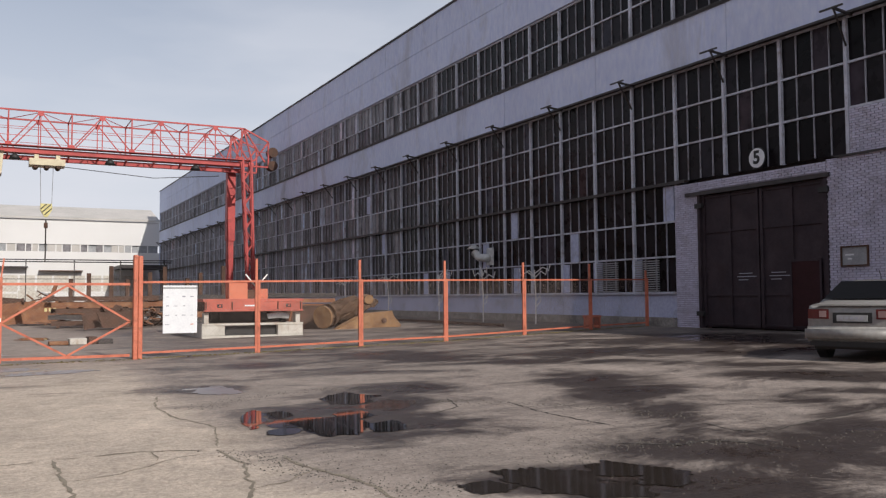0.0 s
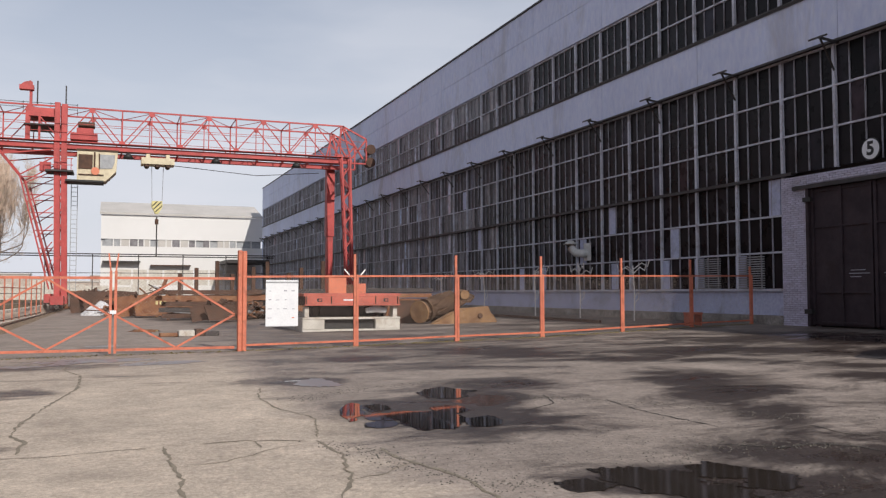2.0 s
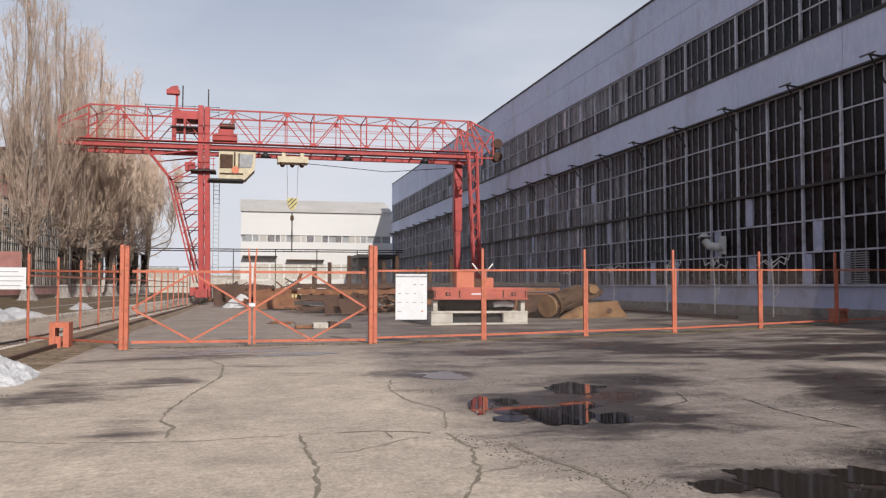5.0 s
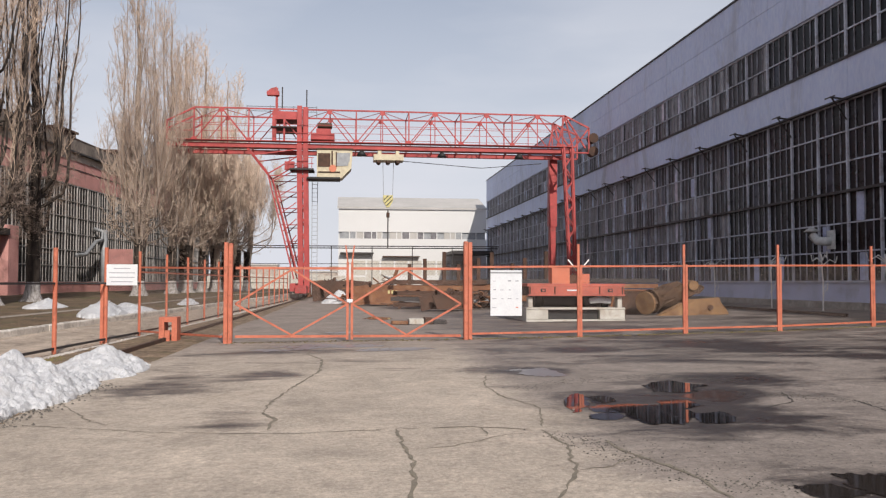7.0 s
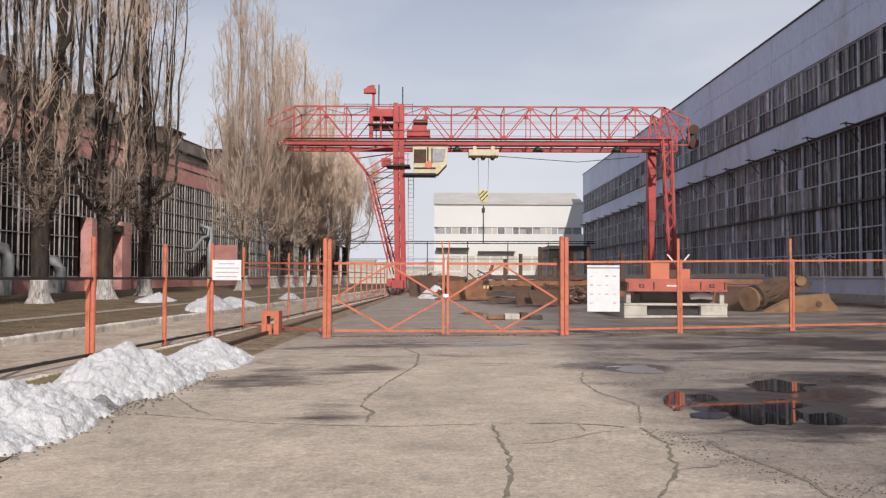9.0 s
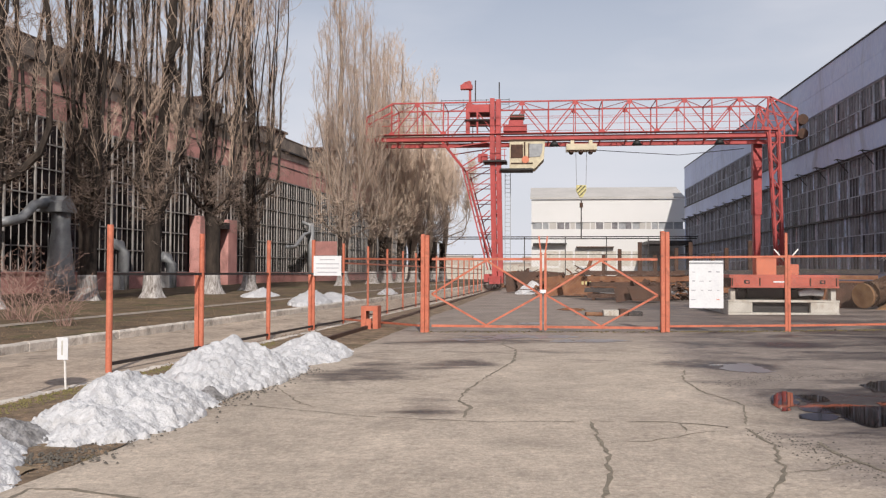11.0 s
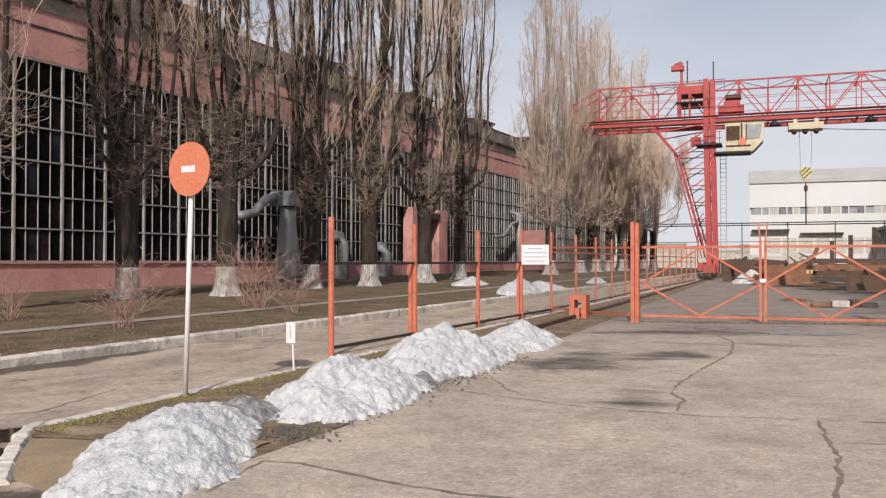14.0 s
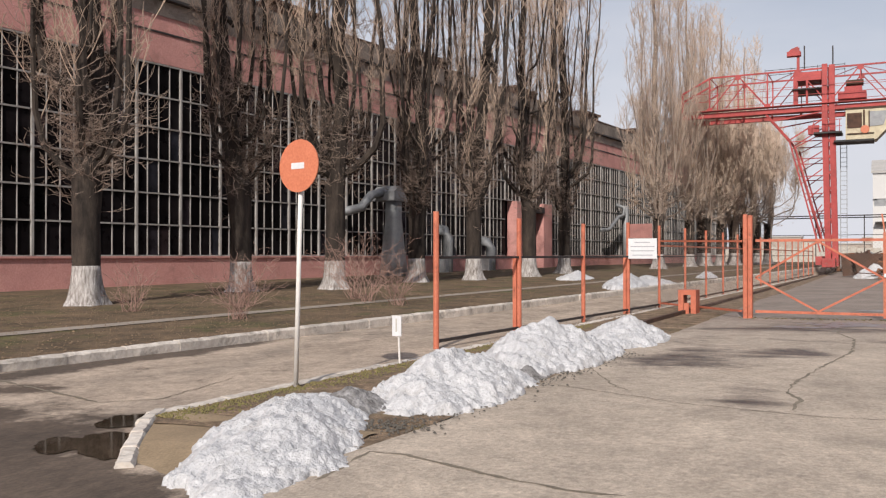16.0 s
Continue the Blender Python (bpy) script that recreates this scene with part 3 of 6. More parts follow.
while y < 80:
    piece("kerb_stone", r.choice(kerb_me), kerb, (kerb_x(y) + r.uniform(-0.01, 0.01), y, lawn_z(y) - 0.11 + r.uniform(-0.004, 0.004)), (0, r.uniform(-0.01, 0.01), radians(-5.3) + r.uniform(-0.006, 0.006)))
    y += 1.0
kerb2 = thing("kerb_2", "white painted kerb of the verge, turning at its end", "kerb", kind="structure")
y = 6.54
while y < 70:
    piece("kerb_stone", r.choice(kerb_me), kerb2, (near_x(y) + 0.05, y, -0.235 + r.uniform(-0.008, 0.008)), (0, 0, radians(-1.7) + r.uniform(-0.012, 0.012)))
    y += 1.0
for q, (x, y, a) in enumerate(((-6.06, 5.95, 30), (-5.78, 5.56, 38), (-5.43, 5.14, 40), (-5.09, 4.75, 42))):
    piece("kerb_stone", kerb_me[q], kerb2, (x, y, -0.225 - 0.008 * q), (0, 0, radians(a)), (0.8, 0.56, 1))
sheet("bare_bank", span(0, 1, 8), span(4.35, 6.15, 14), lambda u, y: -0.05 + 0.03 * min(1.0, u * 4) - 0.095 * max(0.0, (5.1 - y)) / 0.75 + 0.02 * noise.noise(Vector((u * 3, y * 2, 4))), M_BANK, "smooth bare brown earth bank inside the turning kerb", "earth",
      xf=lambda u, y: bank_x(y) + (-3.75 + 0.1 * noise.noise(Vector((0, y * 3, 1))) - bank_x(y)) * u)

# ---- cracks and puddles ----
cr = random.Random(5)


def crack(points, w=0.03, z=None):
    bm = bmesh.new()
    pts = []
    for (xa, ya), (xb, yb) in zip(points, points[1:]):
        n = max(3, int(math.hypot(xb - xa, yb - ya) / 0.08))
        for i in range(n):
            t = i / n
            u = Vector(((xa + (xb - xa) * t) * 3.1, (ya + (yb - ya) * t) * 3.1, 2.0))
            pts.append((xa + (xb - xa) * t + 0.035 * noise.noise(u * 2) + cr.gauss(0, 0.007), ya + (yb - ya) * t + 0.04 * noise.noise(u * 2 + Vector((9, 4, 0)))))
    L_, R_ = [], []
    for i, (x, y) in enumerate(pts):
        a, b = pts[max(i - 1, 0)], pts[min(i + 1, len(pts) - 1)]
        d = Vector((b[0] - a[0], b[1] - a[1])).normalized()
        ww = w * 0.5 * (0.62 + 0.75 * noise.noise(Vector((x * 6, y * 6, 7))) + cr.uniform(-0.12, 0.12)) * min(1, 0.3 + min(i, len(pts) - 1 - i) / 4)
        zz = g(x) + 0.004 if z is None else z
        L_.append(bm.verts.new((x - d.y * ww, y + d.x * ww, zz)))
        R_.append(bm.verts.new((x + d.y * ww, y - d.x * ww, zz)))
    for i in range(len(pts) - 1):
        bm.faces.new((L_[i], R_[i], R_[i + 1], L_[i + 1]))
    ob = new("crack", mesh_of("crack", bm, M_CRACK if points[0][0] < 2.5 else M_CRACK_DARK))
    ob.parent = cracks
    return ob


cracks = thing("pavement_cracks", "dark branching cracks in the concrete yard", "crack", kind="structure")
crack([(0.51, 8.58), (0.52, 7.61), (0.55, 7.0), (0.51, 6.4), (0.44, 5.8), (0.4, 4.9)], 0.052)
crack([(-3.5, 9.5), (-2.8, 9.2), (-1.8, 8.73), (-0.5, 8.46), (0.51, 8.58)], 0.022)
crack([(0.51, 8.58), (1.27, 8.57), (1.89, 8.29)], 0.045)
crack([(1.89, 8.29), (1.94, 7.42), (1.8, 6.63), (1.68, 6.26), (1.42, 5.68), (1.3, 4.9)], 0.045)
crack([(0.56, 7.5), (0.97, 7.6), (1.52, 8.1), (1.85, 8.15)], 0.02)
crack([(1.33, 8.53), (1.35, 8.2), (1.33, 7.91)], 0.03)
crack([(1.76, 6.48), (2.08, 6.6), (2.53, 7.09)], 0.025)
crack([(1.94, 8.45), (2.22, 9.75), (1.95, 10.77), (1.93, 11.97), (2.18, 13.25)], 0.035)
crack([(-0.75, 8.72), (-0.74, 9.36), (-0.9, 9.86), (-0.91, 10.45), (-0.8, 11.5), (-0.65, 12.7), (-0.41, 14.3), (-0.42, 16.4), (-0.74, 17.7), (-0.76, 19.7)], 0.05)
crack([(-3.35, 4.73), (-3.38, 5.05), (-3.49, 5.59), (-3.16, 5.61), (-2.7, 5.45), (-2.19, 5.26), (-1.77, 5.17), (-1.31, 5.19)], 0.06)
crack([(-3.77, 11.72), (-2.67, 9.55), (-2.34, 9.24)], 0.03)
crack([(2.35, 7.63), (2.34, 7.12), (2.45, 6.76), (2.57, 6.15), (2.55, 5.73), (2.56, 5.2)], 0.07)
crack([(6.0, 9.69), (5.83, 8.78), (5.84, 7.99), (5.87, 7.25)], 0.035)
crack([(5.53, 10.54), (5.24, 9.68), (4.6, 9.21)], 0.03)
crack([(6.79, 7.05), (6.69, 6.48), (6.89, 6.22), (7.71, 6.43), (9.44, 6.76)], 0.03)
crack([(5.23, 6.54), (5.65, 6.16), (6.08, 6.17), (6.27, 5.86), (6.31, 5.33)], 0.06)
crack([(9.5, 16.5), (12.0, 13.2), (13.2, 10.0)], 0.03)
crack([(-10.0, 7.1), (-8.6, 6.75), (-7.3, 6.45)], 0.075, -0.088)
crack([(-9.5, 9.8), (-8.2, 12.0), (-7.6, 15.0)], 0.02, -0.088)
crack([(-8.9, 5.0), (-7.8, 5.9), (-6.9, 6.9), (-7.3, 8.6)], 0.025, -0.088)


def depth(dx, dy, rx, ry, az=0):
    """How far inside an oval a place lies; az turns the oval clockwise, in degrees."""
    c, k = math.cos(radians(az)), math.sin(radians(az))
    return 1 - math.hypot((dx * c - dy * k) / rx, (dx * k + dy * c) / ry)


def puddle(blobs, label, zoff=0.005, rag=0.32, material=None, fray=0.3):
    """A puddle of overlapping ragged blobs, its outline joined by a fine grid."""
    far = [max(b[2:4]) * 1.5 for b in blobs]
    x0, x1 = min(b[0] - r for b, r in zip(blobs, far)), max(b[0] + r for b, r in zip(blobs, far))
    y0, y1 = min(b[1] - r for b, r in zip(blobs, far)), max(b[1] + r for b, r in zip(blobs, far))
    bm = bmesh.new()
    step = 0.03
    cells = {}
    nx, ny = int((x1 - x0) / step), int((y1 - y0) / step)
    for j in range(ny):
        for i in range(nx):
            x, y = x0 + i * step, y0 + j * step
            f = max(depth(x - b[0], y - b[1], *b[2:]) for b in blobs)
            f += rag * noise.noise(Vector((x * 1.7, y * 1.3, 3))) + fray * noise.noise(Vector((x * 4.5, y * 3.2, 9))) + 0.5 * fray * noise.noise(Vector((x * 13, y * 9, 5)))
            if f > 0.12:
                cells[i, j] = 1
    corner = {}
    for i, j in cells:
        vs = []
        for a, b in ((0, 0), (1, 0), (1, 1), (0, 1)):
            k = (i + a, j + b)
            if k not in corner:
                x, y = x0 + k[0] * step, y0 + k[1] * step
                corner[k] = bm.verts.new((x, y, (g(x) if blobs[0][0] > -3.5 else -0.094) + zoff))
            vs.append(corner[k])
        bm.faces.new(vs)
    bmesh.ops.smooth_vert(bm, verts=[v for v in bm.verts if v.is_boundary], factor=0.5, use_axis_x=True, use_axis_y=True)
    ob = new("puddle", mesh_of("puddle", bm, material or M_WATER))
    return tagged(ob, label, "puddle", "puddles in the yard", "structure")


puddle([(4.36, 11.25, 0.42, 0.72, 21), (4.73, 11.34, 0.2, 0.16, 23), (3.36, 8.93, 0.39, 0.74, 21), (3.3, 9.47, 0.46, 0.34, 19), (3.85, 9.74, 0.27, 0.42, 22), (3.82, 8.68, 0.23, 0.48, 24),
        (2.72, 10.06, 0.17, 0.84, 15), (3.06, 10.22, 0.18, 0.38, 17), (2.74, 8.95, 0.2, 0.3, 17), (2.9, 9.48, 0.25, 0.36, 17)], "dark still puddle reflecting the orange fence", 0.006, 0.16, None, 0.24)
puddle([(3.8, 5.59, 0.5, 0.44, 34), (4.47, 5.52, 0.36, 0.36, 39), (3.32, 5.54, 0.26, 0.22, 31), (3.86, 5.1, 0.52, 0.25, 37), (4.53, 5.13, 0.28, 0.38, 41)], "long shallow puddle on broken concrete", 0.006, 0.3, M_MUD_SHALLOW, 0.5)
puddle([(-0.2, 19.9, 1.1, 0.7), (1.0, 18.6, 0.9, 0.45), (-1.6, 18.9, 0.7, 0.3)], "shallow film of water before the yard gate", 0.006, 0.7, M_FILM, 0.6)
puddle([(2.4, 29.7, 1.3, 0.7), (1.3, 34.5, 0.6, 1.4)], "puddle inside the fenced yard", 0.008, 0.4, M_WATER, 0.4)
puddle([(-0.05, 25.0, 0.5, 0.45)], "thin film of water inside the gate", 0.008, 0.5, M_FILM, 0.5)
puddle([(3.0, 13.4, 0.35, 0.7)], "thin film of water on damp concrete", 0.006, 0.6, M_FILM, 0.6)
puddle([(-5.98, 4.84, 0.26, 0.38, -51), (-5.64, 5.05, 0.34, 0.6, -48), (-6.25, 5.85, 0.34, 0.36, -46)], "brown puddle beside the turning kerb", 0.008, 0.16, M_MUD, 0.25)
# ---- hall with the dark windows ----
WX = 23.0
BAY = 2.49
Y0 = 17.36 - 4 * BAY
ROWS_LOW = [1.55, 2.92, 4.25, 5.70, 7.10, 8.50, 9.90]
ROWS_UP = [11.85, 13.2, 14.6]
NB = 53


def wall_window(name, label, wall_x, y_start, bays, rows, frame_mat, pane_mat, far_mat, near, thick_row, skip, s=1, bw=0.015, mw=0.058, bay=BAY, dust_glare_from=999, dust_glare_mat=None, bar_mat=None, loc=(0, 0, 0), rz=0.0):
    """A band of steel windows in a wall that faces -x (before any turn): mullions, bars and single panes."""
    th = thing(name, label, "window", loc, rz, kind="structure")
    BAY = bay
    z0, z1 = rows[0], rows[-1]
    pw = BAY / 4
    pane_me = {}
    rest, dust = bmesh.new(), bmesh.new()
    for b in range(bays):
        ya = y_start + b * BAY
        lo = skip(b)
        rr = [r for r in rows if r >= lo - 0.01]
        bm = bmesh.new()
        box(bm, wall_x - s * 0.10, ya - mw, rr[0], wall_x + s * 0.06, ya + mw, z1)
        for i, r in enumerate(rr):
            if abs(r - thick_row) < 0.01:
                continue
            h = 0.033
            d = 0.07
            box(bm, wall_x - s * d, ya + mw + 0.003, r - h, wall_x + s * 0.05, ya + BAY - mw - 0.003, r + h)
        part("window_frame", bm, frame_mat, th)
        bm = bmesh.new()
        for k in (1, 2, 3):
            for r0, r1 in zip(rr, rr[1:]):
                box(bm, wall_x - s * 0.04, ya + k * pw - bw, r0 + 0.045, wall_x + s * 0.04, ya + k * pw + bw, r1 - 0.045)
        part("glazing_bars", bm, bar_mat or frame_mat, th)["kind"] = "stuff"
        for r0, r1 in zip(rr, rr[1:]):
            # pale panes grow commoner with distance: dust, plus sky reflection painted in
            dusty = random.random() < min(0.9, (b - dust_glare_from) / 14)
            for k in range(4):
                yc, zc, h = ya + (k + 0.5) * pw, (r0 + r1) / 2, r1 - r0
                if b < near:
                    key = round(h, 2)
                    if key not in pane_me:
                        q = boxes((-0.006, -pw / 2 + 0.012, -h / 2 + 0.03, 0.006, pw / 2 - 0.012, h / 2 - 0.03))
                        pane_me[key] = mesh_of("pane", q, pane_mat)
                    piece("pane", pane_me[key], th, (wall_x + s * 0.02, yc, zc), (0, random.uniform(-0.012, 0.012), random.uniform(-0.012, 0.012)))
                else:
                    tgt = dust if (dust_glare_mat and (random.random() < 0.85) == dusty) else rest
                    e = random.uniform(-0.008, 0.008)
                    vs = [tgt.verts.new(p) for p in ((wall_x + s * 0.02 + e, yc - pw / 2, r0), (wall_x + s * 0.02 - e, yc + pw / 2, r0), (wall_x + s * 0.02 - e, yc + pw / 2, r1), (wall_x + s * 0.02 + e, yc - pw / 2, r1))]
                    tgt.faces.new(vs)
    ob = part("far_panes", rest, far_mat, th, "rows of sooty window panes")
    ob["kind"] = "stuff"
    if dust_glare_mat:
        ob = part("dusty_panes", dust, dust_glare_mat, th, "rows of pale window panes, dust and sky glare in the colour")
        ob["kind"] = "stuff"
    else:
        dust.free()
    return th


GATE_A, GATE_B = 18.03, 23.5      # gate opening along the wall
def skip_low(b):
    ya = Y0 + b * BAY
    if ya < GATE_A - 0.8:
        return 7.1
    if ya < 24.2:
        return 5.7
    return 0


wall_window("window_1", "tall band of sooty steel-framed windows, some panes replaced", WX, Y0, NB, ROWS_LOW, M_MULL, M_PANE, M_PANE_FAR, 17, 5.70, skip_low, dust_glare_from=14, dust_glare_mat=M_PANE_DUST_GLARE, bar_mat=M_BAR)
wall_window("window_2", "upper band of sooty steel-framed windows", WX, Y0, NB, ROWS_UP, M_MULL, M_PANE, M_PANE_FAR, 15, 99, lambda b: 0, dust_glare_from=9, dust_glare_mat=M_PANE_DUST_GLARE, bar_mat=M_BAR)
YE = Y0 + NB * BAY

hall = thing("wall_east", "long grey-blue panelled factory hall wall in shade", "wall", kind="structure")
rng = random.Random(4)
# spandrel and parapet panels, three bays each
for za, zb, off in ((9.98, 11.80, 0.16), (14.66, 16.4, 0.16), (16.41, 18.1, 0.16)):
    y = Y0 - 0.3
    i = 0
    while y < YE:
        y2 = min(y + 3 * BAY, YE)
        bm = boxes((WX - off + rng.uniform(-0.008, 0.008), y + 0.012, za + 0.004, WX + 0.25, y2 - 0.012, zb - 0.004))
        part("panel", bm, M_PANEL, hall)
        y = y2
part("eaves_drip", boxes((WX - 0.34, Y0 - 0.3, 9.90, WX - 0.16, YE, 9.98), (WX - 0.22, Y0 - 0.3, 11.80, WX - 0.165, YE, 11.85)), M_STEEL_DARK, hall, "dark rusty drip ledge")
part("middle_ledge", boxes((WX - 0.22, 24.25, 5.64, WX + 0.04, YE, 5.76)), M_STEEL_DARK, hall, "dark rusty steel ledge between window rows")
part("upper_ledge", boxes((WX - 0.24, Y0 - 0.3, 11.86, WX - 0.06, YE, 11.93)), M_STEEL_DARK, hall)
part("roof_edge", boxes((WX - 0.24, Y0 - 0.3, 18.1, WX + 0.3, YE, 18.2)), M_STEEL_DARK, hall)
# dark sheet added in place of the unlit hall interior
part("backing", boxes((WX + 0.3, Y0 - 0.3, -0.2, WX + 0.6, YE, 18.1)), M_STEEL_DARK, hall)
y = 24.75
while y < YE:
    y2 = min(y + 3 * BAY, YE)
    part("lower_panel", boxes((WX - 0.10 + rng.uniform(-0.005, 0.005), y + 0.008, 0.60, WX + 0.25, y2 - 0.008, 1.50)), M_PANEL_LOW, hall)
    part("plinth_block", boxes((WX - 0.42, y + 0.01, -0.2, WX + 0.25, y2 - 0.01, 0.594)), M_CONC, hall, "stained concrete plinth block")
    y = y2
part("window_sill", boxes((WX - 0.2, 24.75, 1.49, WX - 0.1, YE, 1.54)), M_MULL, hall)
part("hall_roof", boxes((WX + 0.3, Y0 - 0.3, 18.1, WX + 40, YE, 18.14)), M_GREYROOF, hall)
part("hall_end", boxes((WX - 0.1, YE, -0.2, WX + 40, YE + 0.3, 18.1), (WX - 0.1, -45, -0.2, WX + 40, Y0 - 0.31, 18.1)), M_PANEL, hall)
for b in range(0, NB, 2):
    yb = Y0 + b * BAY
    bm = bmesh.new()
    bar(bm, (WX - 0.2, yb - 0.35, 9.86), (WX - 1.05, yb - 0.35, 9.95), 0.07)
    bar(bm, (WX - 1.0, yb - 0.35, 9.93), (WX - 0.1, yb - 0.05, 9.0), 0.05)
    bar(bm, (WX - 1.05, yb - 0.7, 9.95), (WX - 1.05, yb + 0.1, 9.95), 0.05)
    part("bracket", bm, M_STEEL_DARK, hall, "rusty steel bracket")

# ---- gate five ----
def bricks(bm, y0, y1, z0, z1, x, rg):
    z = z0
    row = 0
    while z < z1 - 0.03:
        y = y0 - (0.13 if row % 2 else 0)
        while y < y1 - 0.02:
            a, b = max(y, y0), min(y + 0.25, y1)
            if b - a > 0.04:
                dx = rg.uniform(-0.006, 0.006)
                box(bm, x - 0.02 + dx, a + 0.008, z + 0.008, x + 0.05, b - 0.008, min(z + 0.068, z1))
            y += 0.26
        z += 0.077
        row += 1


rb = random.Random(12)
masonry = thing("wall_gate_surround", "flaking whitewashed brick wall round the hall gate", "wall", kind="structure")
part("mortar", boxes((WX - 0.22, GATE_B, 0, WX + 0.29, 24.72, 5.55), (WX - 0.22, 6.9, 0, WX + 0.29, GATE_A, 5.6), (WX - 0.05, 6.9, 5.6, WX + 0.29, 17.3, 7.05), (WX - 0.22, GATE_A, 5.2, WX + 0.29, GATE_B, 5.55)), M_MORTAR, masonry)
for a, b, c, d in ((GATE_B, 24.72, 0.25, 5.55), (11.5, GATE_A, 0.25, 5.6), (GATE_A + 0.01, GATE_B - 0.01, 5.25, 5.55)):
    bm = bmesh.new()
    bricks(bm, a, b, c, d, WX - 0.24, rb)
    part("brick_courses", bm, M_BRICK, masonry, "whitewashed brick courses")["kind"] = "stuff"
bm = bmesh.new()
bricks(bm, 11.5, 17.3, 5.68, 7.05, WX - 0.07, rb)
part("brick_courses", bm, M_BRICK, masonry)["kind"] = "stuff"
part("ledge", boxes((WX - 0.34, 6.9, 5.6, WX - 0.2, 17.7, 5.66), (WX - 0.34, 17.9, 5.06, WX - 0.2, 24.1, 5.2)), M_STEEL_DARK, masonry)

door = thing("door_1", "closed two-leaf dark brown steel hall gate", "door", kind="structure")
gm = (GATE_A + GATE_B) / 2
for ya, yb in ((GATE_A + 0.12, gm - 0.03), (gm + 0.03, GATE_B - 0.12)):
    leaf = part("gate_leaf", boxes((WX - 0.14, ya, 0.32, WX - 0.08, yb, 5.05)), M_GATE, door)
    for z in (0.42, 1.45, 3.7, 4.95):
        part("cross_bar", boxes((WX - 0.19, ya + 0.12, z - 0.03, WX - 0.143, yb - 0.12, z + 0.03)), M_GATE, leaf)
    for yy in (ya + 0.06, yb - 0.06, (ya + yb) / 2):
        part("stile", boxes((WX - 0.2, yy - 0.055, 0.34, WX - 0.145, yy + 0.055, 5.03)), M_GATE, leaf)
    for i, (c, w) in enumerate(((0.0, 0.3), (-0.05, 0.42), (0.1, 0.22))):
        yc = (20.05 if ya < gm - 1 else 21.45) + c
        part("stencil_line", boxes((WX - 0.147, yc - w, 2.17 - i * 0.11, WX - 0.142, yc + w, 2.195 - i * 0.11)), M_BARS, leaf)
wk = part("wicket_door", boxes((WX - 0.235, GATE_A + 0.35, 0.45, WX - 0.205, GATE_A + 1.4, 2.5)), M_WICKET, door, "maroon wicket door")
part("wicket_frame", boxes((WX - 0.26, GATE_A + 0.28, 2.5, WX - 0.2, GATE_A + 1.47, 2.57), (WX - 0.26, GATE_A + 0.28, 0.4, WX - 0.2, GATE_A + 0.345, 2.5), (WX - 0.26, GATE_A + 1.405, 0.4, WX - 0.2, GATE_A + 1.47, 2.5)), M_GATE, door)
part("gate_frame", boxes((WX - 0.3, GATE_A - 0.02, 0.27, WX - 0.06, GATE_A + 0.1, 5.06), (WX - 0.3, GATE_B - 0.1, 0.27, WX - 0.06, GATE_B + 0.02, 5.06)), M_GATE, door)
for z in (0.7, 4.6):
    part("hinge", boxes((WX - 0.36, GATE_B - 0.25, z, WX - 0.26, GATE_B + 0.1, z + 0.16)), M_BLACK, door)
    part("hinge", boxes((WX - 0.36, GATE_A - 0.1, z, WX - 0.26, GATE_A + 0.25, z + 0.16)), M_BLACK, door)

five = thing("gate_number_sign", "round white sign with a black number five above the hall gate", "sign", (WX - 0.22, 20.73, 6.05))
bm = bmesh.new()
tube(bm, [(0, 0, 0), (-0.03, 0, 0)], 0.37, 32)
part("rim", bm, M_BLACK, five)
bm = bmesh.new()
tube(bm, [(-0.03, 0, 0), (-0.05, 0, 0)], 0.33, 32)
part("plate", bm, M_SIGN_W, five)


def letters(text, size, material, parent, loc, rot, label=""):
    cu = bpy.data.curves.new("lettering", 'FONT')
    cu.body, cu.size, cu.align_x, cu.align_y, cu.extrude = text, size, 'CENTER', 'CENTER', 0.003
    cu.offset = 0.022
    cu.materials.append(material)
    ob = new("lettering", cu)
    ob.parent = parent
    ob.location, ob.rotation_euler = loc, rot
    return tagged(ob, label)


letters("5", 0.6, M_BLACK, five, (-0.056, 0, 0), (radians(90), 0, radians(-90)))

nb = thing("framed_notice", "framed grey notice board on the brick wall", "notice board", (WX - 0.27, 17.1, 2.58))
part("board", boxes((-0.02, -0.42, -0.26, 0, 0.42, 0.26)), M_GALV, nb)
part("board_frame", boxes((-0.05, -0.47, 0.26, 0, 0.47, 0.31), (-0.05, -0.47, -0.31, 0, 0.47, -0.26), (-0.05, -0.47, -0.26, 0, -0.42, 0.26), (-0.05, 0.42, -0.26, 0, 0.47, 0.26)), M_RUST_DARK, nb)
for i in range(2):
    part("print_line", boxes((-0.026, 0.02 + 0.08 * i, 0.02 - 0.12 * i, -0.022, 0.32 - 0.08 * i, 0.07 - 0.12 * i)), M_WHITE_PRINT, nb)

# blanked panes and louvres in the lower windows
for yb, za, zb in ((25.3, 4.28, 5.62), (31.4, 2.95, 4.2), (32.1, 1.6, 2.85), (29.75, 1.6, 2.85), (27.2, 1.6, 2.85), (36.4, 4.3, 5.6), (39.2, 2.95, 4.2), (43.6, 1.6, 2.85), (46.3, 1.6, 2.85), (55.2, 7.2, 8.4), (52.6, 4.3, 5.6), (36.2, 1.6, 2.85)):
    tagged(part("blank_panel", boxes((WX - 0.035, yb - 0.29, za, WX + 0.015, yb + 0.29, zb)), M_PANEL_LOW, hall, "painted sheet in place of a pane"))
